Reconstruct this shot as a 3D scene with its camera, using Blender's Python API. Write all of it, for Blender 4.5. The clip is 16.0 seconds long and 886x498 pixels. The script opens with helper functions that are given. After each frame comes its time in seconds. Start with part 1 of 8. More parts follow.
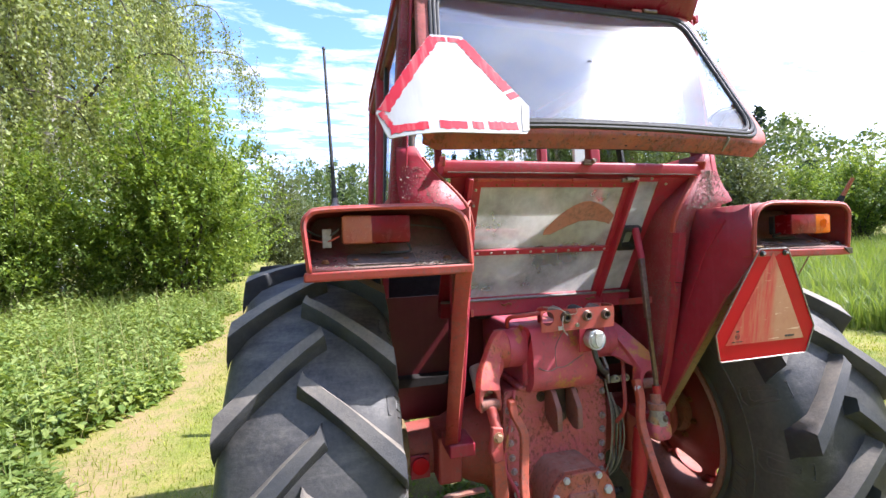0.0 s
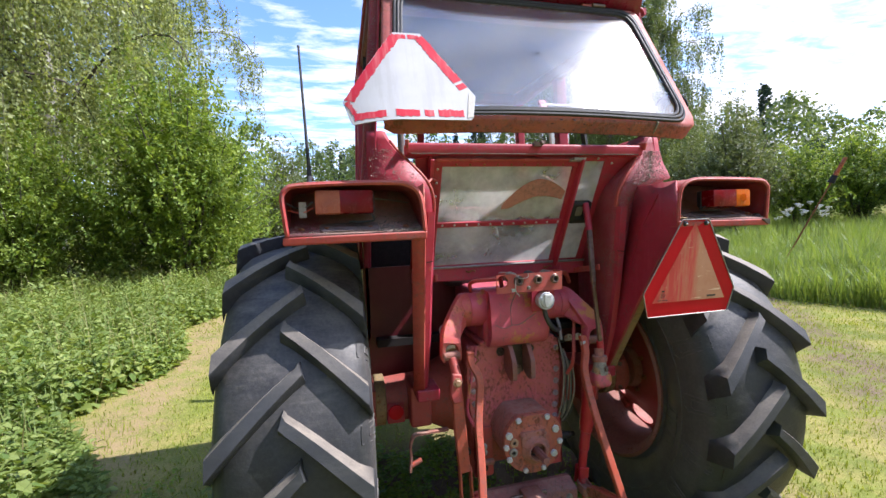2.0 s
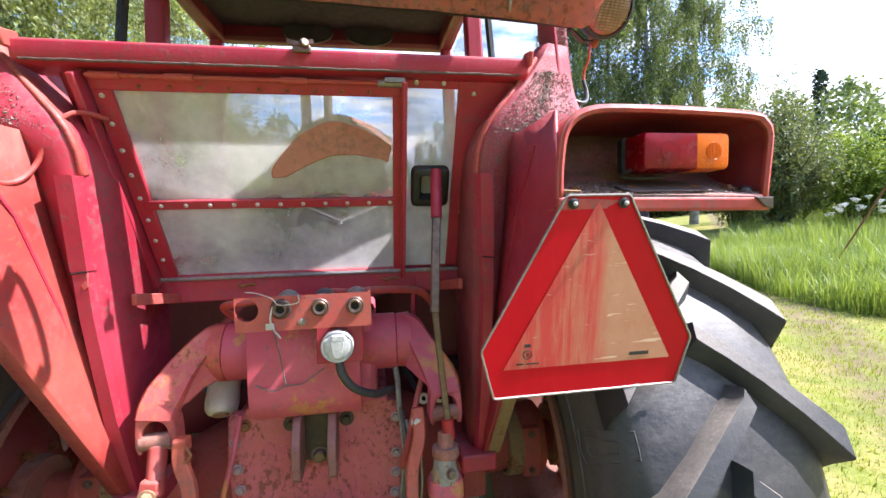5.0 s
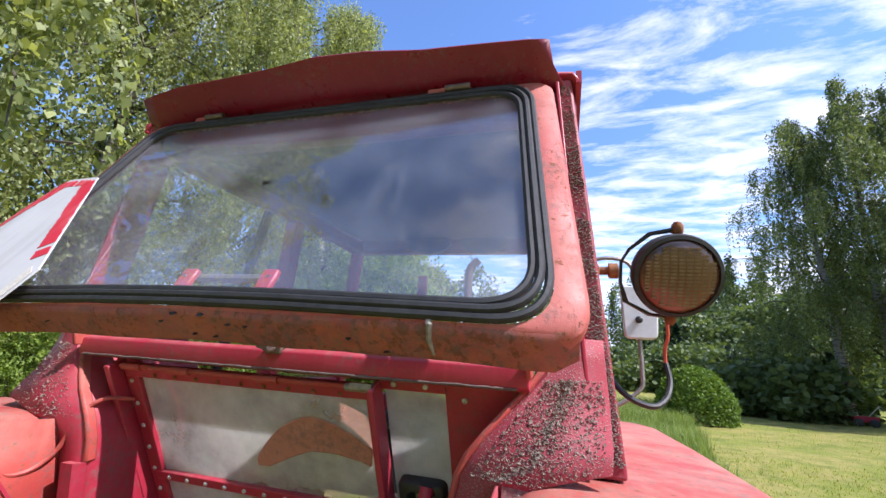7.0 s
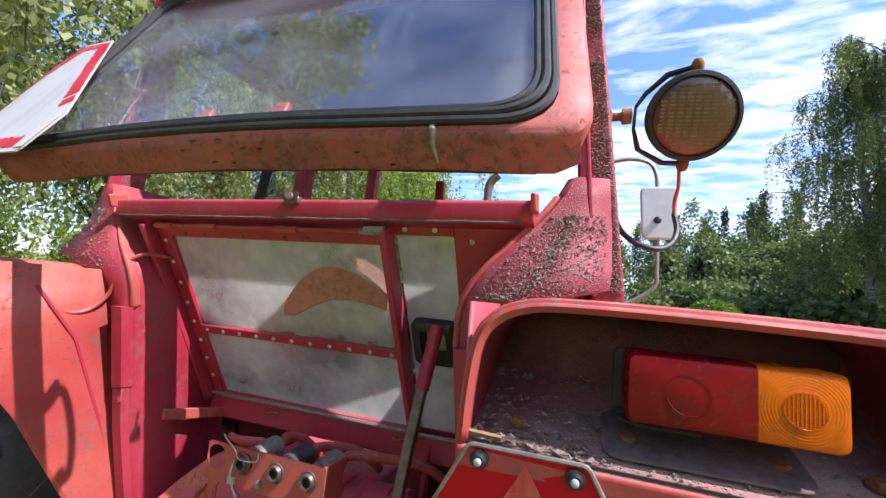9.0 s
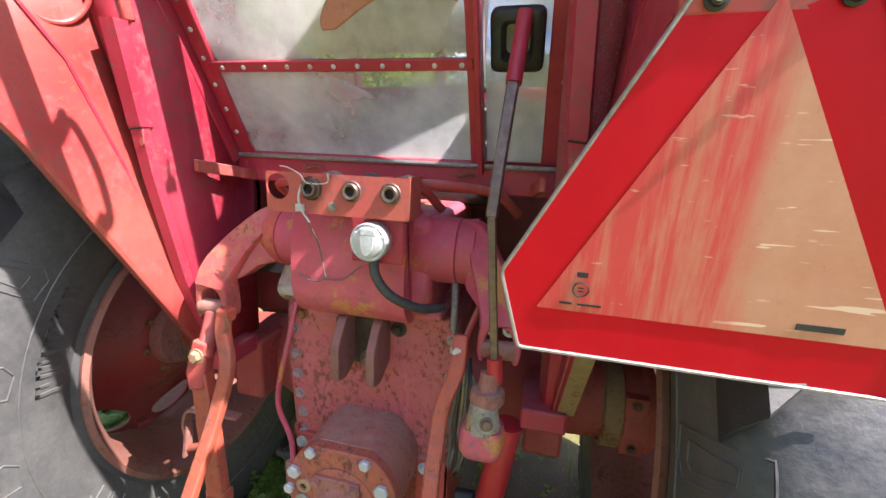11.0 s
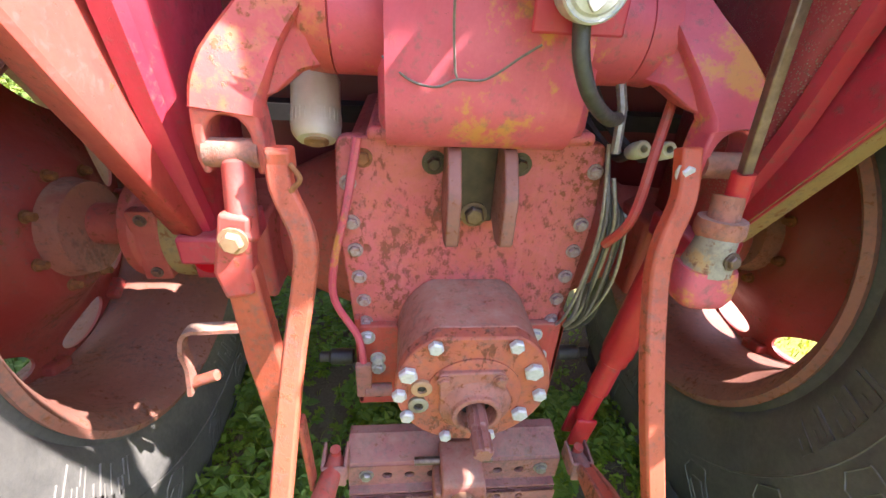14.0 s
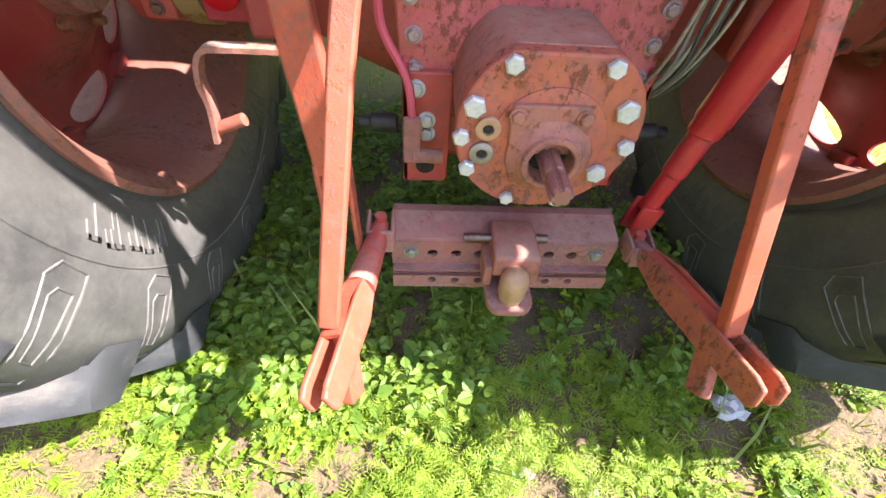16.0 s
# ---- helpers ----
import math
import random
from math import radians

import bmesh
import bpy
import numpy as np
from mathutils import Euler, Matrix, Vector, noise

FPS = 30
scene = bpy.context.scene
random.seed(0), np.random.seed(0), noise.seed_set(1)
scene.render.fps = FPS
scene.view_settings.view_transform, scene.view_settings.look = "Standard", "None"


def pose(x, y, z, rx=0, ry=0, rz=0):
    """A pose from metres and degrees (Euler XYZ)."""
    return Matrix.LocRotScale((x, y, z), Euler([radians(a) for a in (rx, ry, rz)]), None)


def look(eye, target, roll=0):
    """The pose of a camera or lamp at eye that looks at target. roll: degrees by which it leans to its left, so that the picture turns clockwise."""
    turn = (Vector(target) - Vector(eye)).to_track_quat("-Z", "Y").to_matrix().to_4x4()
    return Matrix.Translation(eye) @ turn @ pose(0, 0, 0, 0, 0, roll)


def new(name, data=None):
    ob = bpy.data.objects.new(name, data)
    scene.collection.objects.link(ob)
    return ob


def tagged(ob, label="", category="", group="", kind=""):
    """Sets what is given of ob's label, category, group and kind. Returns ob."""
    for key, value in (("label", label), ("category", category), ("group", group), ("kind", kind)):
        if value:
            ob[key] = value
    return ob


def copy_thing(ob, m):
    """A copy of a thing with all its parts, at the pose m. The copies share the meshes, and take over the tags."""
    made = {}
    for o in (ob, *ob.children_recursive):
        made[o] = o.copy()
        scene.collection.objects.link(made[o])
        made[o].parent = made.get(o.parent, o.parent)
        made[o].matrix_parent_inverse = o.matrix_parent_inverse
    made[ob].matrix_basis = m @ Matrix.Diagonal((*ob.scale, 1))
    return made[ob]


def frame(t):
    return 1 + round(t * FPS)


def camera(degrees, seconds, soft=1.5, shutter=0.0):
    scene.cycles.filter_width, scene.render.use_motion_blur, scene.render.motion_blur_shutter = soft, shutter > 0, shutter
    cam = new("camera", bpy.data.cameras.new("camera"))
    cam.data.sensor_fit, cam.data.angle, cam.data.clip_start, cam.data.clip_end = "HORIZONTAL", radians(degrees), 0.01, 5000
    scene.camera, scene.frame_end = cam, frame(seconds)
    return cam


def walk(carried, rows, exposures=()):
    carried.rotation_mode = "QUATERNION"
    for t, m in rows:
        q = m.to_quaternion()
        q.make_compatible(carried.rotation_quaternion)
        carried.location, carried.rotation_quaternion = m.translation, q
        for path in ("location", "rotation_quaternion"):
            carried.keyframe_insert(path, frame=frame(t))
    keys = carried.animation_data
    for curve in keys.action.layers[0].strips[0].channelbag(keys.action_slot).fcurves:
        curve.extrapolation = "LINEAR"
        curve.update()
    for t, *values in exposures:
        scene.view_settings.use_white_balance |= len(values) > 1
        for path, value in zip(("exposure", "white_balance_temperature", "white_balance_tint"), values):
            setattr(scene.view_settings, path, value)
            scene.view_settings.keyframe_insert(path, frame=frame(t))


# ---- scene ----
cam = camera(94.0, 16.0)
METRES, EYE, TILT, LEAN, TURN = 4.0, 1.67, 0.0, 2.1, -14.0
ROWS = [
    (0.0, 0.0, 0.0, 0.0, 0.0, 0.0, -0.0),
    (0.5, 0.0311, -0.0389, 0.0096, 1.69, 4.22, -0.06),
    (1.0, 0.0289, -0.0573, 0.0139, 0.85, 6.15, 0.02),
    (1.5, 0.0324, -0.0615, 0.0093, -0.16, 3.66, 0.28),
    (2.0, 0.0367, -0.0545, -0.0103, 0.33, -2.49, 0.18),
    (2.5, 0.0526, -0.0373, -0.0339, 1.56, -9.14, -0.13),
    (3.0, 0.0916, -0.0072, -0.0536, 1.15, -14.53, 0.15),
    (5.5, 0.2622, 0.1996, 0.0054, 7.42, 1.88, -2.27),
    (6.0, 0.2992, 0.2295, 0.0299, 16.54, 7.22, -3.83),
    (6.5, 0.3149, 0.2352, 0.0625, 24.38, 11.86, -4.94),
    (7.0, 0.3143, 0.2335, 0.0827, 29.81, 14.99, -5.89),
    (7.5, 0.3145, 0.2284, 0.0904, 32.83, 15.87, -6.81),
    (8.0, 0.3151, 0.2297, 0.0862, 33.97, 14.13, -7.42),
    (8.5, 0.3149, 0.2356, 0.0635, 33.71, 10.49, -7.4),
    (9.0, 0.3216, 0.2424, 0.0403, 32.75, 5.82, -6.69),
    (9.5, 0.3275, 0.2482, 0.024, 31.77, 0.59, -5.72),
    (10.0, 0.3191, 0.2472, -0.0008, 31.34, -4.95, -4.89),
    (12.5, 0.1777, 0.2426, -0.0572, 19.23, -20.46, -3.75),
    (13.0, 0.1565, 0.265, -0.0554, 15.42, -21.42, -3.36),
    (13.5, 0.1348, 0.2671, -0.0748, 11.26, -25.46, -4.18),
    (14.0, 0.1282, 0.2588, -0.0961, 9.43, -30.09, -5.05),
    (14.5, 0.1278, 0.2541, -0.1187, 9.48, -35.96, -5.84),
    (15.0, 0.1267, 0.2542, -0.1393, 10.54, -41.01, -6.3),
    (15.5, 0.1248, 0.2516, -0.1544, 11.98, -44.98, -6.11),
    (16.0, 0.1155, 0.2477, -0.1592, 12.29, -47.97, -5.5),
]
walk(cam, [(t, pose(-0.86, -1.39, EYE, TILT, LEAN, TURN) @ pose(METRES * x, METRES * y, METRES * z, 90 + pitch, roll, yaw)) for t, x, y, z, yaw, pitch, roll in ROWS],
     exposures=[(t, stops, 6350 if t < 11 else 6900, 17) for t, stops in ((0.0, 2.05), (1.5, 1.6), (2.5, 1.72), (3.0, 2.1), (5.5, 2.28), (6.0, 2.08), (6.5, 1.8), (7.0, 1.4), (8.0, 1.2), (9.0, 1.5), (10.0, 2.0), (12.5, 2.95), (14.0, 3.25), (14.5, 3.3), (15.2, 3.2), (16.0, 3.08))])

# ---- daylight: summer sun from the tractor's right, thin streaky clouds ----
SUN = Vector((0.613, -0.142, 0.777)).normalized()
elevation, rotation = math.asin(SUN.z), math.atan2(SUN.x, SUN.y)
world = bpy.data.worlds.new("sky")
scene.world = world
world.use_nodes = True
wn, wl = world.node_tree.nodes, world.node_tree.links
wn.clear()
sky = wn.new("ShaderNodeTexSky")
sky.sky_type, sky.sun_disc = "NISHITA", False
sky.sun_elevation, sky.sun_rotation = elevation, rotation
sky.air_density, sky.dust_density, sky.ozone_density = 1.1, 0.4, 3.0
coord = wn.new("ShaderNodeTexCoord")
split = wn.new("ShaderNodeSeparateXYZ")
wl.new(coord.outputs["Generated"], split.inputs[0])
up = wn.new("ShaderNodeMath")
up.operation, up.inputs[1].default_value = "MAXIMUM", 0.06
wl.new(split.outputs["Z"], up.inputs[0])
flat = []
for axis in "XY":
    d = wn.new("ShaderNodeMath")
    d.operation = "DIVIDE"
    wl.new(split.outputs[axis], d.inputs[0])
    wl.new(up.outputs[0], d.inputs[1])
    flat.append(d)
plane = wn.new("ShaderNodeCombineXYZ")
wl.new(flat[0].outputs[0], plane.inputs[0])
wl.new(flat[1].outputs[0], plane.inputs[1])
turn = wn.new("ShaderNodeMapping")
turn.inputs["Rotation"].default_value = (0, 0, radians(24))
turn.inputs["Scale"].default_value = (1.0, 2.1, 1)
wl.new(plane.outputs[0], turn.inputs[0])
puffs = wn.new("ShaderNodeTexNoise")
puffs.inputs["Scale"].default_value, puffs.inputs["Detail"].default_value, puffs.inputs["Roughness"].default_value = 2.8, 9, 0.64
puffs.inputs["Distortion"].default_value = 0.35
wl.new(turn.outputs[0], puffs.inputs["Vector"])
sheets = wn.new("ShaderNodeTexNoise")
sheets.inputs["Scale"].default_value, sheets.inputs["Detail"].default_value = 0.55, 3
wl.new(plane.outputs[0], sheets.inputs["Vector"])
both = wn.new("ShaderNodeMath")
both.operation = "MULTIPLY_ADD"
both.inputs[1].default_value, both.inputs[2].default_value = 0.7, 0.0
wl.new(sheets.outputs["Fac"], both.inputs[0])
summed = wn.new("ShaderNodeMath")
summed.operation = "ADD"
wl.new(both.outputs[0], summed.inputs[0])
wl.new(puffs.outputs["Fac"], summed.inputs[1])
# thicker cloud towards the sun's side
sunward = wn.new("ShaderNodeMath")
sunward.operation = "MULTIPLY_ADD"
sunward.inputs[1].default_value = 0.13
wl.new(split.outputs["X"], sunward.inputs[0])
wl.new(summed.outputs[0], sunward.inputs[2])
# and a pale haze low over the horizon
level = wn.new("ShaderNodeMath")
level.operation, level.use_clamp, level.inputs[0].default_value = "SUBTRACT", True, 1.0
wl.new(split.outputs["Z"], level.inputs[1])
cubed = wn.new("ShaderNodeMath")
cubed.operation, cubed.inputs[1].default_value = "POWER", 3.0
wl.new(level.outputs[0], cubed.inputs[0])
hazed = wn.new("ShaderNodeMath")
hazed.operation, hazed.inputs[1].default_value = "MULTIPLY_ADD", 0.26
wl.new(cubed.outputs[0], hazed.inputs[0])
wl.new(sunward.outputs[0], hazed.inputs[2])
cover = wn.new("ShaderNodeMapRange")
cover.inputs["From Min"].default_value, cover.inputs["From Max"].default_value = 0.85, 1.13
wl.new(hazed.outputs[0], cover.inputs["Value"])
cloud = wn.new("ShaderNodeMix")
cloud.data_type = "RGBA"
cloud.inputs["B"].default_value = (4.3, 4.5, 5.0, 1)
wl.new(cover.outputs[0], cloud.inputs["Factor"])
deep = wn.new("ShaderNodeMix")
deep.data_type, deep.blend_type = "RGBA", "MULTIPLY"
deep.inputs["Factor"].default_value = 1
deep.inputs["B"].default_value = (0.68, 0.81, 1.0, 1)
wl.new(sky.outputs[0], deep.inputs["A"])
wl.new(deep.outputs["Result"], cloud.inputs["A"])
back = wn.new("ShaderNodeBackground")
back.inputs["Strength"].default_value = 0.12
wl.new(cloud.outputs["Result"], back.inputs["Color"])
wout = wn.new("ShaderNodeOutputWorld")
wl.new(back.outputs[0], wout.inputs[0])

sun_data = bpy.data.lights.new("sun", "SUN")
sun_data.energy, sun_data.angle, sun_data.color = 3.0, radians(0.55), (1.0, 0.985, 0.97)
sun = new("sun", sun_data)
sun.matrix_world = look(SUN * 60, (0, 0, 0))

# ---- materials ----
def material(name):
    m = bpy.data.materials.new(name)
    m.use_nodes = True
    n = m.node_tree.nodes
    return m, n, m.node_tree.links, n["Principled BSDF"]


def noise_at(n, l, scale, detail=5, rough=0.6, space="Object", stretch=None):
    tc = n.new("ShaderNodeTexCoord")
    tex = n.new("ShaderNodeTexNoise")
    tex.inputs["Scale"].default_value, tex.inputs["Detail"].default_value, tex.inputs["Roughness"].default_value = scale, detail, rough
    source = tc.outputs[space]
    if stretch:
        mp = n.new("ShaderNodeMapping")
        mp.inputs["Scale"].default_value = stretch
        l.new(source, mp.inputs[0])
        source = mp.outputs[0]
    l.new(source, tex.inputs["Vector"])
    return tex.outputs["Fac"]


def ramp(n, l, value, lo, hi, a=0.0, b=1.0):
    r = n.new("ShaderNodeMapRange")
    for key, v in (("From Min", lo), ("From Max", hi), ("To Min", a), ("To Max", b)):
        r.inputs[key].default_value = v
    l.new(value, r.inputs["Value"])
    return r.outputs[0]


def times(n, l, a, b, op="MULTIPLY"):
    m = n.new("ShaderNodeMath")
    m.operation = op
    for i, v in enumerate((a, b)):
        if isinstance(v, (int, float)):
            m.inputs[i].default_value = v
        else:
            l.new(v, m.inputs[i])
    return m.outputs[0]


def mix(n, l, fac, a, b):
    m = n.new("ShaderNodeMix")
    m.data_type = "RGBA"
    for key, v in (("Factor", fac), ("A", a), ("B", b)):
        if isinstance(v, (int, float)):
            m.inputs[key].default_value = v
        elif isinstance(v, tuple):
            m.inputs[key].default_value = (*v[:3], 1)
        else:
            l.new(v, m.inputs[key])
    return m.outputs["Result"]


def bump(n, l, bsdf, height, strength=0.3, distance=0.01):
    b = n.new("ShaderNodeBump")
    b.inputs["Strength"].default_value, b.inputs["Distance"].default_value = strength, distance
    l.new(height, b.inputs["Height"])
    l.new(b.outputs[0], bsdf.inputs["Normal"])


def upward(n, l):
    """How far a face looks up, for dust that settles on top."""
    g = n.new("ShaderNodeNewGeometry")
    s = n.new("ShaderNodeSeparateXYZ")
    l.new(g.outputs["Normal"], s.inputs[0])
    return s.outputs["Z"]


def paint(name, base, faded, chips=0.0, rust=0.0, grime=0.0, rough=0.42, lichen=0.0, yellow=0.0, specks=0.0, dust=0.0):
    """Old sun-bleached enamel: faded patches, dull streaks, pin-sized chips, rust spots, settled dirt."""
    m, n, l, b = material(name)
    big = noise_at(n, l, 3.2, 4)
    mid = noise_at(n, l, 13, 6, 0.65)
    fine = noise_at(n, l, 150, 4, 0.7)
    c = mix(n, l, ramp(n, l, big, 0.36, 0.68), base, faded)
    c = mix(n, l, ramp(n, l, mid, 0.40, 0.80, 0, 0.35), c, tuple(v * 0.74 for v in base))
    streak = noise_at(n, l, 34, 4, 0.6, stretch=(1, 1, 0.10))
    c = mix(n, l, ramp(n, l, streak, 0.55, 0.78, 0, 0.30), c, tuple(min(1, v * 1.2 + 0.03) for v in faded))
    c = mix(n, l, ramp(n, l, fine, 0.35, 0.75, 0, 0.18), c, tuple(v * 0.55 for v in base))
    h = times(n, l, fine, 0.2)
    rgh = ramp(n, l, mid, 0.3, 0.75, rough - 0.08, rough + 0.22)
    if yellow:
        c = mix(n, l, ramp(n, l, noise_at(n, l, 7, 6, 0.75), 0.555, 0.615, 0, yellow), c, (0.50, 0.24, 0.045))
    if specks:
        # fine dark rust pits, drawn out downwards, in orange-stained areas
        stain = ramp(n, l, noise_at(n, l, 17, 6, 0.75), 0.44, 0.62, 0, 0.62 * specks)
        c = mix(n, l, stain, c, (0.46, 0.125, 0.050))
        pits = ramp(n, l, times(n, l, times(n, l, noise_at(n, l, 66, 6, 0.74, stretch=(1, 1, 0.6)), times(n, l, mid, 0.30), "ADD"), times(n, l, noise_at(n, l, 6, 3, 0.5), 0.36), "ADD"), 0.875, 0.925, 0, 0.9 * specks)
        c = mix(n, l, pits, c, mix(n, l, fine, (0.075, 0.024, 0.013), (0.22, 0.078, 0.038)))
        smear = ramp(n, l, noise_at(n, l, 26, 6, 0.75, stretch=(1, 1, 0.6)), 0.52, 0.70, 0, 0.45 * specks)
        c = mix(n, l, smear, c, (0.20, 0.075, 0.050))
        h = times(n, l, h, times(n, l, pits, -0.9), "ADD")
        rgh = times(n, l, rgh, times(n, l, pits, 0.25), "ADD")
    if chips:
        spot = ramp(n, l, times(n, l, noise_at(n, l, 130, 4, 0.7), times(n, l, big, 0.22), "ADD"), 0.815 - 0.06 * chips, 0.84 - 0.06 * chips)
        c = mix(n, l, times(n, l, spot, 0.75), c, (0.13, 0.045, 0.03))
        h = times(n, l, h, times(n, l, spot, -0.5), "ADD")
    if rust:
        where = times(n, l, times(n, l, noise_at(n, l, 7, 4, 0.6), 0.55), noise_at(n, l, 62, 5, 0.72), "ADD")
        r = ramp(n, l, where, 0.915 - 0.13 * rust, 0.975 - 0.13 * rust)
        rc = mix(n, l, fine, (0.09, 0.028, 0.014), (0.32, 0.11, 0.04))
        c = mix(n, l, times(n, l, r, 0.85), c, rc)
        rgh = times(n, l, rgh, times(n, l, r, 0.3), "ADD")
        h = times(n, l, h, times(n, l, r, 0.4), "ADD")
    if grime:
        g = ramp(n, l, times(n, l, times(n, l, noise_at(n, l, 6, 6, 0.7), 0.7), noise_at(n, l, 70, 4, 0.7), "ADD"), 0.95 - 0.16 * grime, 1.15 - 0.12 * grime, 0, 0.6)
        c = mix(n, l, g, c, (0.13, 0.105, 0.095))
        rgh = times(n, l, rgh, times(n, l, g, 0.35), "ADD")
        h = times(n, l, h, times(n, l, g, 0.4), "ADD")
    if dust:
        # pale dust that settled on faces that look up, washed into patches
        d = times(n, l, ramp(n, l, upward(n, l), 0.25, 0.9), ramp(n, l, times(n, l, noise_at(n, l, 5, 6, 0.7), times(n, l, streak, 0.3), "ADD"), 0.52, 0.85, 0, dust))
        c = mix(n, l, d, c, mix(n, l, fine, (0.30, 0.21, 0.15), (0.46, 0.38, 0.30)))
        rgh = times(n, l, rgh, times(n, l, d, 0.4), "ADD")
    if lichen:
        vor = n.new("ShaderNodeTexVoronoi")
        vor.inputs["Scale"].default_value = 260
        tc = n.new("ShaderNodeTexCoord")
        l.new(tc.outputs["Object"], vor.inputs["Vector"])
        dots = ramp(n, l, vor.outputs["Distance"], 0.16, 0.40, 1, 0)
        where = ramp(n, l, noise_at(n, l, 9, 5, 0.7), 0.54 - 0.14 * lichen, 0.66 - 0.14 * lichen)
        f = times(n, l, dots, where)
        c = mix(n, l, times(n, l, f, 0.75), c, mix(n, l, fine, (0.17, 0.155, 0.13), (0.40, 0.37, 0.31)))
        h = times(n, l, h, times(n, l, f, 1.4), "ADD")
        rgh = times(n, l, rgh, times(n, l, f, 0.4), "ADD")
    l.new(c, b.inputs["Base Color"])
    l.new(rgh, b.inputs["Roughness"])
    bump(n, l, b, h, 0.4, 0.003)
    return m


def plain(name, a, bcol, scale=30, rough=0.5, metal=0.0, relief=0.2, spread=0.2):
    m, n, l, b = material(name)
    t = noise_at(n, l, scale, 6, 0.65)
    l.new(mix(n, l, ramp(n, l, t, 0.3, 0.7), a, bcol), b.inputs["Base Color"])
    l.new(ramp(n, l, noise_at(n, l, scale * 2.3, 4), 0.3, 0.7, rough - spread / 2, rough + spread / 2), b.inputs["Roughness"])
    b.inputs["Metallic"].default_value = metal
    bump(n, l, b, t, relief, 0.003)
    return m


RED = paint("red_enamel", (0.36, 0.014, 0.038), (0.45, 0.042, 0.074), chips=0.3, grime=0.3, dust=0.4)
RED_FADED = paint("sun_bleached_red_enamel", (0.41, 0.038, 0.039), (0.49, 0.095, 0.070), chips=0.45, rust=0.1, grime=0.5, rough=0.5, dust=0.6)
RED_LICHEN = paint("red_enamel_under_lichen", (0.27, 0.020, 0.036), (0.35, 0.055, 0.075), chips=0.3, grime=0.3, rough=0.55, lichen=1.0)
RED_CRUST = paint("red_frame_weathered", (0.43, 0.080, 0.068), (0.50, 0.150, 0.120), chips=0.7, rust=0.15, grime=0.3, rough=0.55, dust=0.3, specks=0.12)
LIP_CRUST = paint("brown_weathered_lip", (0.31, 0.058, 0.054), (0.36, 0.115, 0.10), chips=0.6, rust=0.3, grime=0.9, rough=0.65, specks=0.8)
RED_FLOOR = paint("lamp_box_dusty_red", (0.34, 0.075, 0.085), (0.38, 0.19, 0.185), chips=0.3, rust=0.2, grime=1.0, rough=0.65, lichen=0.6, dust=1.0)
# Red enamel darkened: the shade inside the lamp boxes is put into the colour.
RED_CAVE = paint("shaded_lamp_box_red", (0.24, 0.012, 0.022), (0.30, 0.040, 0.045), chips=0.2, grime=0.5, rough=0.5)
# Dark red of the roof rails, also on the sheet that stands for shade.
CAB_DARK_RED = paint("dark_red_cab_and_shade", (0.11, 0.008, 0.014), (0.16, 0.014, 0.022), chips=0.2, rough=0.4)
PINK_CAST = paint("pink_red_cast_iron", (0.50, 0.062, 0.100), (0.58, 0.125, 0.165), chips=0.3, grime=0.3, rough=0.42, yellow=0.8)
ARM_RED = paint("faded_red_lift_arm", (0.48, 0.072, 0.068), (0.56, 0.145, 0.115), chips=0.4, rust=0.15, grime=0.35, rough=0.45, yellow=0.3)
PLATE_RUST = paint("red_plate_spotted_with_rust", (0.52, 0.090, 0.105), (0.60, 0.165, 0.170), chips=0.4, rust=0.35, grime=0.1, rough=0.55, specks=0.8)
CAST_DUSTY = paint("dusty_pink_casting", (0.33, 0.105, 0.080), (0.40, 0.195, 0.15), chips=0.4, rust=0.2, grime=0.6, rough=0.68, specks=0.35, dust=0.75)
AXLE_RED = paint("dirty_red_axle_paint", (0.36, 0.05, 0.045), (0.42, 0.11, 0.085), chips=0.4, rust=0.3, grime=0.35, rough=0.55)
ORANGE_RED = paint("orange_red_linkage_paint", (0.42, 0.066, 0.036), (0.47, 0.105, 0.062), chips=0.4, rust=0.28, grime=0.4, rough=0.48, specks=0.2)
VALVE_RED = paint("orange_red_bracket_paint", (0.44, 0.090, 0.060), (0.46, 0.065, 0.062), chips=0.45, rust=0.3, grime=0.4, rough=0.5)
BRIGHT_RED = paint("fresh_red_cylinder_paint", (0.46, 0.012, 0.024), (0.52, 0.04, 0.05), chips=0.2, grime=0.1, rough=0.35)
RIM_RED = paint("wheel_rim_red_rusty", (0.31, 0.036, 0.032), (0.36, 0.075, 0.058), chips=0.4, rust=0.25, grime=0.35, rough=0.5)
RIM_RUST = paint("rusty_rim_barrel", (0.25, 0.085, 0.062), (0.33, 0.145, 0.105), chips=0.3, rust=0.3, grime=0.5, rough=0.65)
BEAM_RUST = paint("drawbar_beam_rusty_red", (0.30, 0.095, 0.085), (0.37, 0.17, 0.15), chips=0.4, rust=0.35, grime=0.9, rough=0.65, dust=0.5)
FLANGE_RUST = paint("orange_rusty_flange", (0.36, 0.080, 0.058), (0.42, 0.125, 0.082), chips=0.4, rust=0.3, grime=0.6, rough=0.6, specks=1.0)
EAR_BROWN = paint("brown_worn_steel", (0.20, 0.075, 0.065), (0.28, 0.12, 0.10), chips=0.3, rust=0.4, grime=0.3, rough=0.5)
VISOR_RED = paint("dark_crimson_roof_enamel", (0.185, 0.004, 0.026), (0.23, 0.010, 0.036), chips=0.15, grime=0.05, rough=0.28)
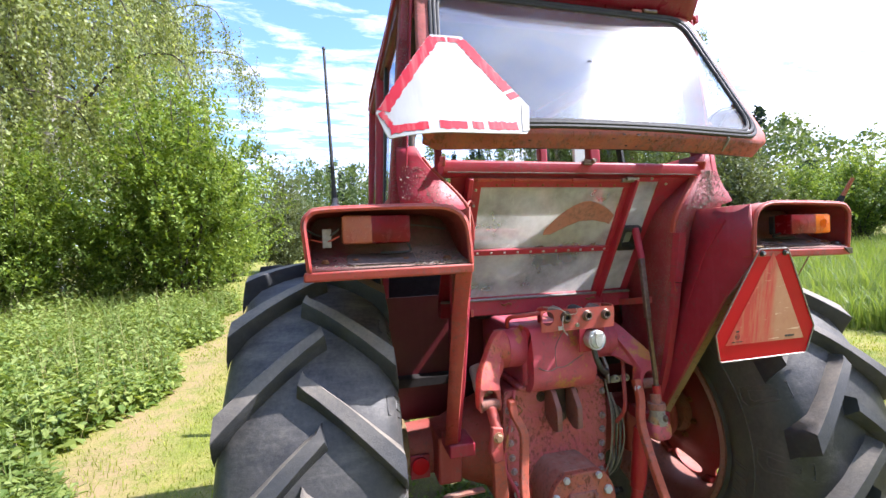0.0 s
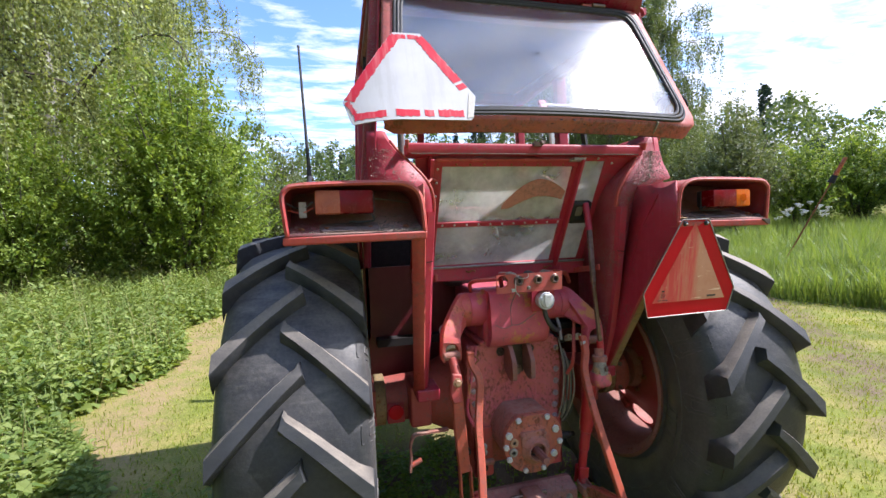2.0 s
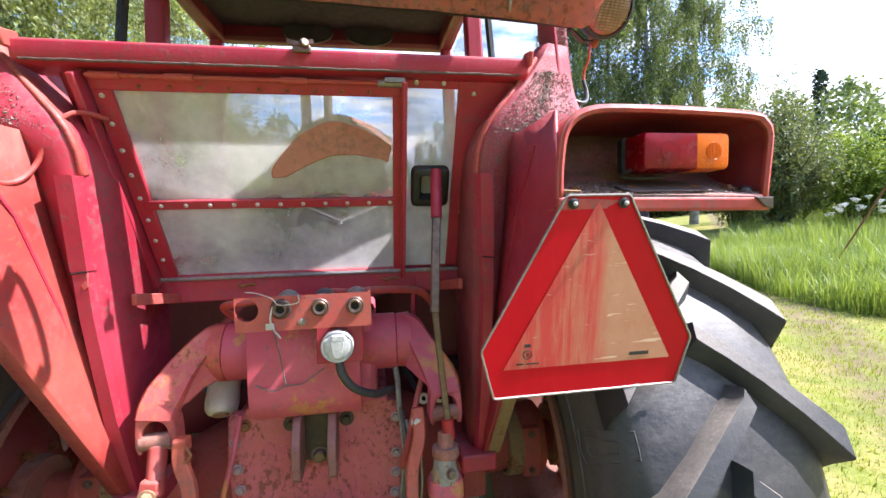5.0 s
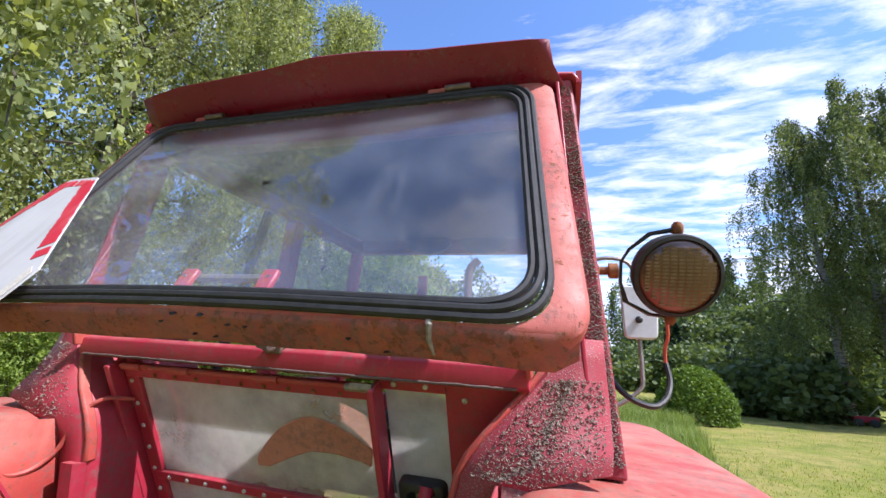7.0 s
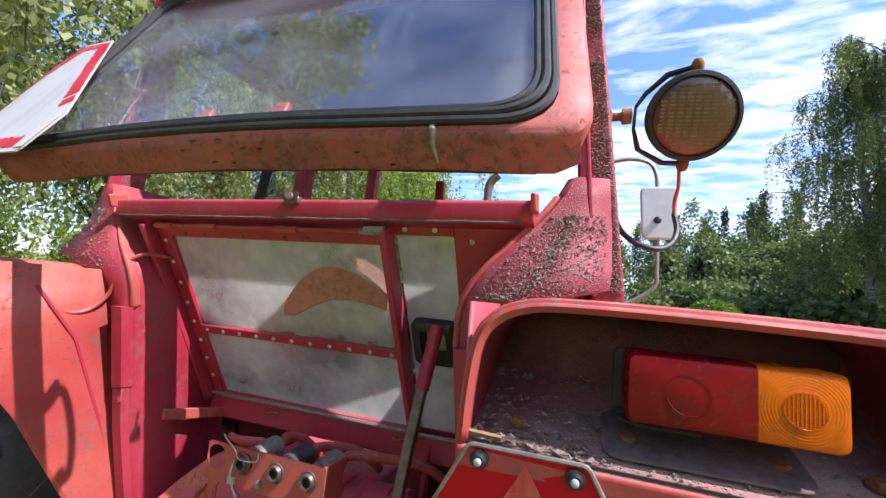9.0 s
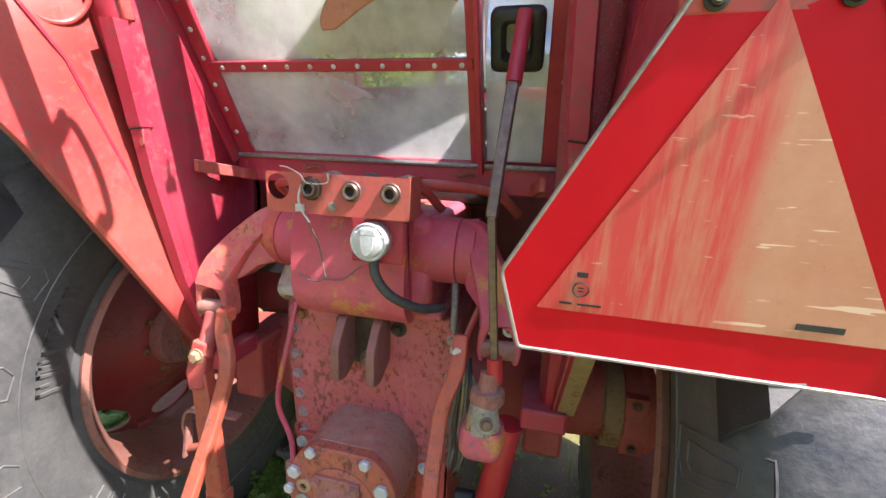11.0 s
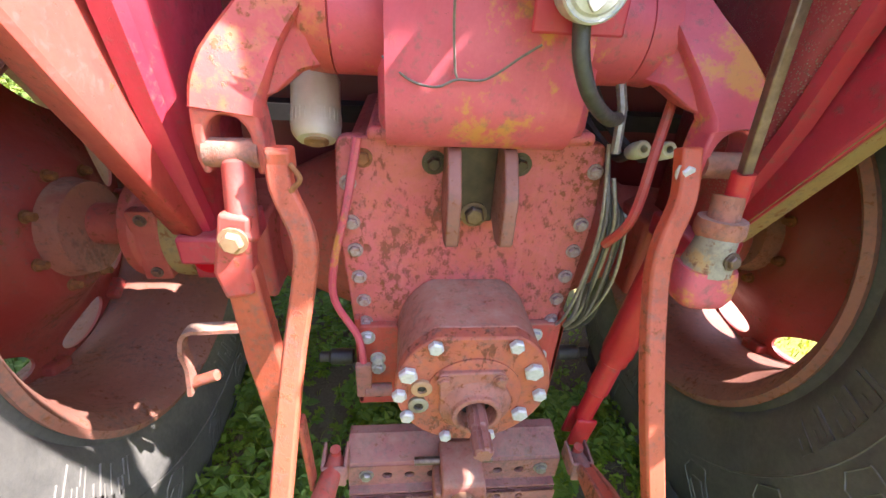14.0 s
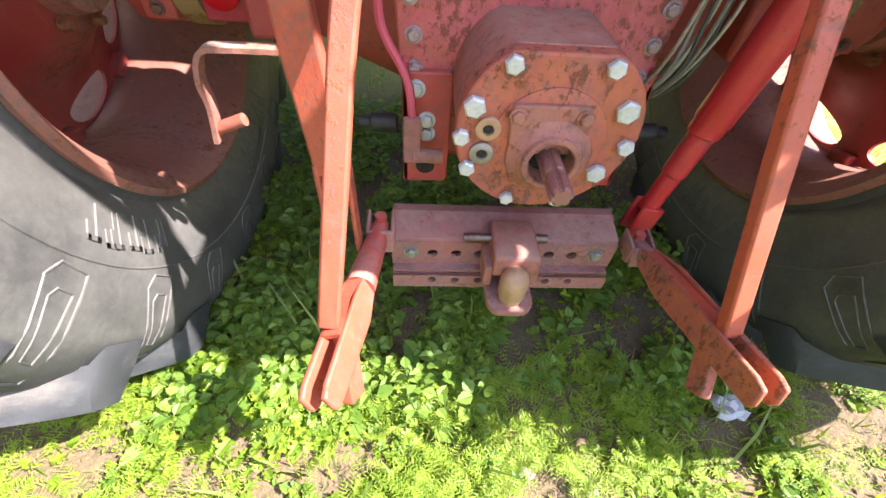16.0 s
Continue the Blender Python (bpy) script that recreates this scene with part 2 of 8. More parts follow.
COLLAR_RUST = paint("brown_pink_bearing_cap", (0.30, 0.095, 0.075), (0.37, 0.16, 0.125), chips=0.4, rust=0.3, grime=0.6, rough=0.6, specks=0.4)
PLATE_DIRT = plain("dirt_on_dark_plate", (0.085, 0.060, 0.055), (0.19, 0.135, 0.125), 60, 0.9, 0, 0.9)
LICHEN = plain("grey_brown_lichen", (0.12, 0.085, 0.070), (0.31, 0.26, 0.215), 300, 0.95, 0, 0.8, 0.35)
MOSS_EDGE = paint("mossy_stained_red_edge", (0.30, 0.17, 0.075), (0.26, 0.20, 0.09), chips=0.4, rust=0.4, grime=0.8, rough=0.7)
SEAT_ORANGE = paint("faded_orange_seat_shell", (0.42, 0.15, 0.105), (0.50, 0.25, 0.195), chips=0.4, grime=0.5, rough=0.6)
GREASY = paint("grease_covered_casting", (0.20, 0.17, 0.12), (0.42, 0.38, 0.30), chips=0.4, rust=0.3, grime=0.6, rough=0.45, yellow=0.5)
PAINTED_BOLT = plain("paint_flecked_bolt", (0.30, 0.15, 0.145), (0.40, 0.36, 0.37), 140, 0.5, 0.3)
# Grease and tar, and bolt heads whose shadow is put into the colour.
OILY_SHADED = plain("oily_iron_with_shade", (0.022, 0.013, 0.011), (0.070, 0.040, 0.030), 40, 0.4, 0.0)
STEEL = plain("dull_brown_steel", (0.12, 0.085, 0.07), (0.24, 0.17, 0.14), 60, 0.45, 0.7)
ZINC = plain("zinc_plated_steel", (0.40, 0.415, 0.43), (0.60, 0.61, 0.625), 120, 0.45, 0.25)
GALV = plain("weathered_galvanized_steel", (0.20, 0.18, 0.17), (0.36, 0.33, 0.31), 90, 0.5, 0.6)
ALU = plain("cast_aluminium_cap", (0.36, 0.37, 0.38), (0.58, 0.59, 0.60), 75, 0.5, 0.3)
BALL_TAN = plain("worn_tan_steel", (0.30, 0.165, 0.09), (0.44, 0.27, 0.165), 45, 0.55, 0.0)
RUST = plain("bare_rust", (0.14, 0.05, 0.022), (0.32, 0.13, 0.05), 55, 0.85, 0.0, 0.5)
BLACK = plain("black_rubber", (0.012, 0.012, 0.013), (0.030, 0.030, 0.032), 40, 0.55)
DARK = plain("dark_cab_lining", (0.010, 0.008, 0.008), (0.022, 0.018, 0.018), 14, 0.8)
HOSE = plain("grey_black_hose", (0.03, 0.032, 0.034), (0.06, 0.062, 0.066), 60, 0.5)
WHITE = plain("white_filter_paint", (0.62, 0.60, 0.54), (0.76, 0.74, 0.68), 20, 0.4)
STRING = plain("grey_twine", (0.40, 0.37, 0.32), (0.60, 0.57, 0.52), 200, 0.9)
WIRE = plain("thin_dark_wire", (0.10, 0.09, 0.085), (0.18, 0.16, 0.15), 100, 0.5)
RED_WIRE = plain("red_cable", (0.45, 0.06, 0.04), (0.55, 0.12, 0.08), 60, 0.5)
SEAT = plain("worn_vinyl_seat", (0.02, 0.018, 0.018), (0.05, 0.045, 0.04), 20, 0.5)
CREAM = plain("cream_wheel_plastic", (0.30, 0.27, 0.20), (0.42, 0.38, 0.30), 20, 0.4)
GREY_DUST = plain("grey_dirt_crust", (0.17, 0.15, 0.135), (0.36, 0.325, 0.29), 90, 0.95, 0, 1.0)


def rubber():
    m, n, l, b = material("weathered_tyre_rubber")
    big = noise_at(n, l, 5, 5, 0.65)
    fine = noise_at(n, l, 85, 5, 0.7)
    c = mix(n, l, ramp(n, l, big, 0.3, 0.7), (0.009, 0.0105, 0.0145), (0.022, 0.024, 0.030))
    c = mix(n, l, ramp(n, l, fine, 0.45, 0.85, 0, 0.3), c, (0.07, 0.07, 0.07))
    scuff = noise_at(n, l, 16, 6, 0.75, stretch=(0.35, 1, 1))
    c = mix(n, l, ramp(n, l, scuff, 0.56, 0.80, 0, 0.5), c, (0.13, 0.125, 0.118))
    # dried mud film on the side walls, inside the tread
    tc = n.new("ShaderNodeTexCoord")
    flat_ = n.new("ShaderNodeVectorMath")
    flat_.operation = "MULTIPLY"
    flat_.inputs[1].default_value = (0, 1, 1)
    l.new(tc.outputs["Object"], flat_.inputs[0])
    rad = n.new("ShaderNodeVectorMath")
    rad.operation = "LENGTH"
    l.new(flat_.outputs[0], rad.inputs[0])
    film = times(n, l, ramp(n, l, times(n, l, rad.outputs["Value"], times(n, l, big, 0.06), "ADD"), 0.70, 0.77, 1, 0), ramp(n, l, times(n, l, scuff, big, "ADD"), 0.75, 1.20, 0.5, 1.0))
    c = mix(n, l, film, c, mix(n, l, fine, (0.060, 0.060, 0.060), (0.140, 0.134, 0.124)))
    # pale dust on what faces the sky
    d = times(n, l, ramp(n, l, upward(n, l), 0.15, 0.9), ramp(n, l, times(n, l, scuff, times(n, l, fine, 0.4), "ADD"), 0.5, 0.95, 0.08, 0.7))
    c = mix(n, l, d, c, (0.27, 0.245, 0.21))
    l.new(c, b.inputs["Base Color"])
    l.new(times(n, l, ramp(n, l, big, 0.3, 0.7, 0.34, 0.56), times(n, l, d, 0.3), "ADD"), b.inputs["Roughness"])
    bump(n, l, b, times(n, l, fine, scuff, "ADD"), 0.35, 0.003)
    return m


TYRE = rubber()


def worn_tread():
    """Rubber bars scuffed pale and dusty by the ground."""
    m, n, l, b = material("worn_dusty_tread_rubber")
    big = noise_at(n, l, 8, 5, 0.65)
    fine = noise_at(n, l, 120, 5, 0.75)
    lines = noise_at(n, l, 30, 5, 0.7, stretch=(0.25, 1, 1))
    c = mix(n, l, ramp(n, l, big, 0.3, 0.7), (0.020, 0.022, 0.028), (0.048, 0.050, 0.055))
    c = mix(n, l, ramp(n, l, lines, 0.5, 0.75, 0, 0.35), c, (0.12, 0.118, 0.112))
    c = mix(n, l, ramp(n, l, fine, 0.5, 0.8, 0, 0.5), c, (0.045, 0.045, 0.045))
    d = times(n, l, ramp(n, l, upward(n, l), 0.40, 0.95), ramp(n, l, times(n, l, big, times(n, l, fine, 0.4), "ADD"), 0.45, 0.9, 0.3, 0.95))
    c = mix(n, l, d, c, mix(n, l, fine, (0.30, 0.255, 0.20), (0.46, 0.385, 0.295)))
    l.new(c, b.inputs["Base Color"])
    l.new(times(n, l, ramp(n, l, big, 0.3, 0.7, 0.45, 0.65), times(n, l, d, 0.3), "ADD"), b.inputs["Roughness"])
    bump(n, l, b, times(n, l, fine, lines, "ADD"), 0.4, 0.003)
    return m


TREAD = worn_tread()


def pane(name, haze, tint, rough=0.02, streaks=1.0, gloss_min=0.035, film_tint=(0.74, 0.72, 0.67), glow=0.0):
    """Window glass under a film of dust and dried drops; haze: how much of it is film."""
    m, n, l, b = material(name)
    out = n["Material Output"]
    n.remove(b)
    clear = n.new("ShaderNodeBsdfTransparent")
    clear.inputs["Color"].default_value = (*tint, 1)
    gloss = n.new("ShaderNodeBsdfGlossy")
    gloss.inputs["Roughness"].default_value = rough
    lw = n.new("ShaderNodeLayerWeight")
    lw.inputs["Blend"].default_value = 0.5
    edge = times(n, l, times(n, l, times(n, l, lw.outputs["Facing"], 4.0, "POWER"), 0.75), gloss_min, "ADD")
    glass = n.new("ShaderNodeMixShader")
    l.new(edge, glass.inputs[0])
    l.new(clear.outputs[0], glass.inputs[1])
    l.new(gloss.outputs[0], glass.inputs[2])
    if glow:
        smear = n.new("ShaderNodeBsdfGlossy")
        smear.inputs["Roughness"].default_value = 0.21
        hazy = n.new("ShaderNodeMixShader")
        hazy.inputs[0].default_value = glow
        l.new(glass.outputs[0], hazy.inputs[1])
        l.new(smear.outputs[0], hazy.inputs[2])
        glass = hazy
    film = n.new("ShaderNodeBsdfDiffuse")
    film.inputs["Color"].default_value = (*film_tint, 1)
    thin = n.new("ShaderNodeBsdfTranslucent")
    thin.inputs["Color"].default_value = (*film_tint, 1)
    dust = n.new("ShaderNodeMixShader")
    dust.inputs[0].default_value = 0.4
    l.new(film.outputs[0], dust.inputs[1])
    l.new(thin.outputs[0], dust.inputs[2])
    cloudy = ramp(n, l, noise_at(n, l, 3.2, 6, 0.6), 0.32, 0.70, 0.25, 1.7)
    specks = ramp(n, l, noise_at(n, l, 260, 3, 0.6), 0.70, 0.76, 0, 0.45 * streaks)
    wipes = ramp(n, l, noise_at(n, l, 22, 4, 0.6, stretch=(1, 1, 0.15)), 0.58, 0.74, 0, 0.22 * streaks)
    fac = times(n, l, times(n, l, cloudy, haze), times(n, l, specks, wipes, "ADD"), "ADD")
    fac = times(n, l, fac, 0.93, "MINIMUM")
    whole = n.new("ShaderNodeMixShader")
    l.new(fac, whole.inputs[0])
    l.new(glass.outputs[0], whole.inputs[1])
    l.new(dust.outputs[0], whole.inputs[2])
    l.new(whole.outputs[0], out.inputs["Surface"])
    return m


GLASS = pane("rear_window_glass", 0.085, (0.94, 0.96, 0.99), 0.02, 0.28, 0.095, (0.62, 0.68, 0.78), 0.017)
PLEXI = pane("clouded_plastic_window", 0.52, (0.90, 0.90, 0.88), 0.12, 0.5, 0.05, (0.76, 0.76, 0.75))
SIDE_GLASS = pane("cab_side_glass", 0.0, (0.97, 0.98, 0.97), 0.01, 0.0)


def lens(name, colour, deep, ring, relief=0.35):
    m, n, l, b = material(name)
    tc = n.new("ShaderNodeTexCoord")
    w = n.new("ShaderNodeTexWave")
    w.wave_type, w.rings_direction = "RINGS", "Y"
    w.inputs["Scale"].default_value, w.inputs["Distortion"].default_value = ring, 0.3
    l.new(tc.outputs["Object"], w.inputs["Vector"])
    dirt = ramp(n, l, noise_at(n, l, 38, 7, 0.75), 0.50, 0.72, 0, 0.55)
    c = mix(n, l, ramp(n, l, noise_at(n, l, 14, 4), 0.3, 0.7), colour, deep)
    l.new(mix(n, l, dirt, c, (0.075, 0.022, 0.015)), b.inputs["Base Color"])
    b.inputs["Transmission Weight"].default_value = 0.25
    b.inputs["Subsurface Weight"].default_value = 0.0
    b.inputs["IOR"].default_value = 1.33
    l.new(ramp(n, l, dirt, 0, 0.5, 0.16, 0.5), b.inputs["Roughness"])
    bump(n, l, b, w.outputs["Fac"], relief, 0.0008)
    return m


LENS_RED = lens("red_lamp_lens", (0.30, 0.003, 0.009), (0.16, 0.002, 0.006), 115, 0.07)
LENS_AMBER = lens("amber_lamp_lens", (0.90, 0.20, 0.005), (0.74, 0.13, 0.004), 115, 0.2)
LENS_PALE = lens("sun_faded_amber_lens", (0.62, 0.20, 0.12), (0.48, 0.11, 0.07), 115)


def worklight_glass():
    m, n, l, b = material("ribbed_worklight_glass")
    tc = n.new("ShaderNodeTexCoord")
    w = n.new("ShaderNodeTexWave")
    w.bands_direction = "X"
    w.inputs["Scale"].default_value = 42
    l.new(tc.outputs["Object"], w.inputs["Vector"])
    sep = n.new("ShaderNodeSeparateXYZ")
    l.new(tc.outputs["Object"], sep.inputs[0])
    low = ramp(n, l, times(n, l, sep.outputs["Z"], times(n, l, noise_at(n, l, 20, 5), 0.04), "ADD"), -0.045, 0.06, 1, 0)
    c = mix(n, l, low, (0.085, 0.050, 0.038), (0.24, 0.085, 0.045))
    l.new(mix(n, l, ramp(n, l, noise_at(n, l, 60, 5, 0.7), 0.5, 0.7, 0, 0.35), c, (0.17, 0.085, 0.06)), b.inputs["Base Color"])
    b.inputs["Metallic"].default_value = 0.35
    b.inputs["Roughness"].default_value = 0.22
    b.inputs["Coat Weight"].default_value = 0.6
    bump(n, l, b, noise_at(n, l, 90, 2), 0.3, 0.003)
    return m


WORKGLASS = worklight_glass()
GLASS_RIB = plain("moulded_glass_rib", (0.12, 0.075, 0.055), (0.24, 0.17, 0.135), 60, 0.10, 0.35)


def reflective(name, a, c2, scratch, amount, rough=0.35):
    m, n, l, b = material(name)
    base = mix(n, l, ramp(n, l, noise_at(n, l, 6, 4), 0.3, 0.7), a, c2)
    s = ramp(n, l, noise_at(n, l, 34, 5, 0.65, stretch=(1, 1, 0.10)), 0.50, 0.62, 0, amount)
    base = mix(n, l, s, base, scratch)
    d = ramp(n, l, noise_at(n, l, 90, 5, 0.7), 0.64, 0.78, 0, 0.3)
    l.new(mix(n, l, d, base, (0.30, 0.12, 0.08)), b.inputs["Base Color"])
    l.new(ramp(n, l, s, 0, 1, rough, rough + 0.25), b.inputs["Roughness"])
    b.inputs["Specular IOR Level"].default_value = 0.2
    return m


SMV_RED = reflective("warning_sign_red_film", (0.54, 0.002, 0.012), (0.46, 0.002, 0.012), (0.56, 0.03, 0.035), 0.08, 0.4)


def faded_film():
    """Fluorescent film: red streaks left on one half, bleached tan on the other."""
    m, n, l, b = material("faded_orange_film")
    tc = n.new("ShaderNodeTexCoord")
    sep = n.new("ShaderNodeSeparateXYZ")
    l.new(tc.outputs["Object"], sep.inputs[0])
    wash = noise_at(n, l, 30, 6, 0.72, stretch=(1, 1, 0.09))
    wob = noise_at(n, l, 7, 4, 0.6, stretch=(1, 1, 0.4))
    side = ramp(n, l, times(n, l, sep.outputs["X"], times(n, l, wob, 0.10), "ADD"), 0.052, 0.085, 1, 0.0)
    keep = times(n, l, side, ramp(n, l, wash, 0.40, 0.55, 0.42, 1.0))
    tan = mix(n, l, ramp(n, l, noise_at(n, l, 12, 5, 0.7), 0.3, 0.7), (0.46, 0.19, 0.11), (0.54, 0.26, 0.16))
    c = mix(n, l, keep, tan, (0.55, 0.045, 0.045))
    c = mix(n, l, times(n, l, ramp(n, l, side, 0.2, 0.8, 1, 0), ramp(n, l, noise_at(n, l, 5, 2, 0.5, stretch=(2.2, 1, 26)), 0.655, 0.665, 0, 0.7)), c, (0.78, 0.58, 0.42))
    c = mix(n, l, ramp(n, l, noise_at(n, l, 60, 4, 0.6, stretch=(0.5, 1, 2.2)), 0.66, 0.70, 0, 0.5), c, (0.66, 0.42, 0.30))
    c = mix(n, l, ramp(n, l, noise_at(n, l, 90, 5, 0.7), 0.60, 0.74, 0, 0.35), c, (0.34, 0.10, 0.06))
    l.new(c, b.inputs["Base Color"])
    b.inputs["Roughness"].default_value = 0.45
    return m


SMV_ORANGE = faded_film()
SMV_OLD_RED = reflective("worn_red_film", (0.55, 0.03, 0.05), (0.46, 0.025, 0.045), (0.60, 0.20, 0.20), 0.5, 0.5)
SMV_WHITE = reflective("weathered_white_film", (0.50, 0.50, 0.505), (0.42, 0.42, 0.43), (0.38, 0.365, 0.355), 0.35, 0.5)


def leaf(name, a, c2, trans=0.35, rough=0.5):
    m, n, l, b = material(name)
    g = n.new("ShaderNodeNewGeometry")
    c = mix(n, l, g.outputs["Random Per Island"], a, c2)
    t = mix(n, l, ramp(n, l, noise_at(n, l, 0.7, 3), 0.3, 0.7, 0.0, 0.5), c, tuple(v * 0.6 for v in a))
    l.new(t, b.inputs["Base Color"])
    b.inputs["Roughness"].default_value = rough
    b.inputs["Specular IOR Level"].default_value = 0.28
    thin = n.new("ShaderNodeBsdfTranslucent")
    bright = n.new("ShaderNodeMix")
    bright.data_type, bright.blend_type = "RGBA", "MULTIPLY"
    bright.inputs["Factor"].default_value = 1
    bright.inputs["B"].default_value = (1.5, 1.45, 0.6, 1)
    l.new(t, bright.inputs["A"])
    l.new(bright.outputs["Result"], thin.inputs["Color"])
    mx = n.new("ShaderNodeMixShader")
    mx.inputs[0].default_value = trans
    l.new(b.outputs[0], mx.inputs[1])
    l.new(thin.outputs[0], mx.inputs[2])
    l.new(mx.outputs[0], n["Material Output"].inputs["Surface"])
    return m


LEAF_BIRCH = leaf("birch_leaf", (0.155, 0.200, 0.078), (0.50, 0.54, 0.255), 0.45, 0.48)
LEAF_BUSH = leaf("bright_shrub_leaf", (0.085, 0.160, 0.028), (0.37, 0.46, 0.105), 0.40, 0.48)
# Darker copy of the birch leaf: the far crowns' shade is in its colour.
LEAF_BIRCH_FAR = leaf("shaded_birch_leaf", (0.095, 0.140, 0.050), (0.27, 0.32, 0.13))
LEAF_WILLOW = leaf("grey_willow_leaf", (0.11, 0.14, 0.07), (0.21, 0.24, 0.13))
LEAF_FAR = leaf("far_wood_leaf", (0.08, 0.125, 0.045), (0.18, 0.235, 0.095))
LEAF_DARK = leaf("dark_spruce_needle", (0.030, 0.052, 0.030), (0.060, 0.090, 0.045), 0.1)
LEAF_WEED = leaf("ground_weed_leaf", (0.105, 0.19, 0.022), (0.32, 0.38, 0.070), 0.4, 0.5)
LEAF_GOOSE = leaf("toothed_weed_leaf", (0.090, 0.18, 0.026), (0.22, 0.33, 0.060), 0.3, 0.5)
LEAF_LOBED = leaf("lobed_weed_leaf", (0.105, 0.20, 0.016), (0.27, 0.37, 0.040), 0.36, 0.5)
LEAF_YARROW = leaf("feathery_weed_leaf", (0.17, 0.29, 0.025), (0.36, 0.44, 0.07), 0.4)
LEAF_NETTLE = leaf("nettle_leaf", (0.110, 0.185, 0.038), (0.35, 0.41, 0.12), 0.36)
BLADE = leaf("grass_blade", (0.19, 0.245, 0.030), (0.38, 0.41, 0.070), 0.35)
BLADE_DRY = leaf("dry_grass_blade", (0.26, 0.23, 0.09), (0.40, 0.36, 0.17), 0.3)
BLADE_TALL = leaf("tall_meadow_blade", (0.14, 0.225, 0.05), (0.31, 0.37, 0.13), 0.4)
LEAF_HEDGE = leaf("clipped_shrub_leaf", (0.10, 0.18, 0.03), (0.18, 0.27, 0.05), 0.3)


def bark():
    m, n, l, b = material("birch_bark")
    bands = noise_at(n, l, 5, 5, 0.6, stretch=(0.6, 0.6, 5))
    c = mix(n, l, ramp(n, l, bands, 0.52, 0.62), (0.30, 0.285, 0.26), (0.040, 0.036, 0.032))
    l.new(c, b.inputs["Base Color"])
    b.inputs["Roughness"].default_value = 0.8
    bump(n, l, b, bands, 0.5, 0.02)
    return m


BARK = bark()
TWIG = plain("dark_twig_bark", (0.05, 0.04, 0.03), (0.11, 0.09, 0.07), 12, 0.85)


def soil():
    m, n, l, b = material("mown_grass_and_soil")
    tc = n.new("ShaderNodeTexCoord")
    big = noise_at(n, l, 0.5, 5, 0.6)
    mid = noise_at(n, l, 3.1, 6, 0.7)
    fine = noise_at(n, l, 45, 5, 0.75)
    green = mix(n, l, ramp(n, l, fine, 0.3, 0.7), (0.125, 0.150, 0.028), (0.24, 0.258, 0.055))
    straw = mix(n, l, ramp(n, l, fine, 0.3, 0.7), (0.22, 0.185, 0.055), (0.36, 0.305, 0.11))
    earth = mix(n, l, ramp(n, l, fine, 0.3, 0.7), (0.10, 0.072, 0.045), (0.21, 0.155, 0.10))
    sep = n.new("ShaderNodeSeparateXYZ")
    l.new(tc.outputs["Object"], sep.inputs[0])
    c = mix(n, l, ramp(n, l, times(n, l, mid, big, "ADD"), 0.90, 1.10, 0, 0.85), green, straw)
    c = mix(n, l, ramp(n, l, noise_at(n, l, 1.4, 6, 0.7), 0.50, 0.66, 0, 0.65), c, mix(n, l, fine, (0.050, 0.080, 0.014), (0.11, 0.15, 0.028)))
    # two worn wheel tracks, one on each side of the tractor
    for x0, slope, width in ((-2.50, -0.10, 0.40), (3.15, 0.85, 0.55)):
        line = times(n, l, sep.outputs["X"], times(n, l, times(n, l, sep.outputs["Y"], slope), x0, "ADD"), "SUBTRACT")
        off = times(n, l, times(n, l, line, 0.0, "ADD"), 1.0)
        absd = n.new("ShaderNodeMath")
        absd.operation = "ABSOLUTE"
        l.new(off, absd.inputs[0])
        near = ramp(n, l, absd.outputs[0], width * 0.5, width * 1.3, 1, 0)
        worn = times(n, l, near, ramp(n, l, times(n, l, mid, fine, "ADD"), 0.88 if x0 > 0 else 0.86, 1.05 if x0 > 0 else 1.04))
        c = mix(n, l, worn, c, earth if x0 > 0 else mix(n, l, ramp(n, l, noise_at(n, l, 9, 5, 0.7), 0.36, 0.55, 0, 0.85), mix(n, l, fine, (0.19, 0.16, 0.055), (0.34, 0.27, 0.11)), (0.30, 0.215, 0.12)))
    # bare crumbly soil between the weeds under and behind the tractor
    dist = n.new("ShaderNodeVectorMath")
    dist.operation = "LENGTH"
    l.new(tc.outputs["Object"], dist.inputs[0])
    close = times(n, l, ramp(n, l, dist.outputs["Value"], 1.15, 2.0, 1, 0), ramp(n, l, mid, 0.24, 0.42))
    c = mix(n, l, times(n, l, close, 0.9), c, mix(n, l, ramp(n, l, noise_at(n, l, 120, 4, 0.7), 0.35, 0.7), mix(n, l, fine, (0.070, 0.046, 0.032), (0.13, 0.090, 0.062)), (0.185, 0.135, 0.095)))
    l.new(c, b.inputs["Base Color"])
    b.inputs["Roughness"].default_value = 0.9
    b.inputs["Specular IOR Level"].default_value = 0.15
    bump(n, l, b, times(n, l, fine, mid, "ADD"), 0.5, 0.02)
    return m


SOIL = soil()


def lake_water():
    m, n, l, b = material("lake_water")
    b.inputs["Base Color"].default_value = (0.05, 0.07, 0.07, 1)
    b.inputs["Roughness"].default_value = 0.12
    bump(n, l, b, noise_at(n, l, 1.2, 3), 0.1, 0.05)
    return m


WATER = lake_water()
MIRROR = plain("mirror_back_grey", (0.55, 0.56, 0.57), (0.66, 0.67, 0.68), 18, 0.4, 0.3)

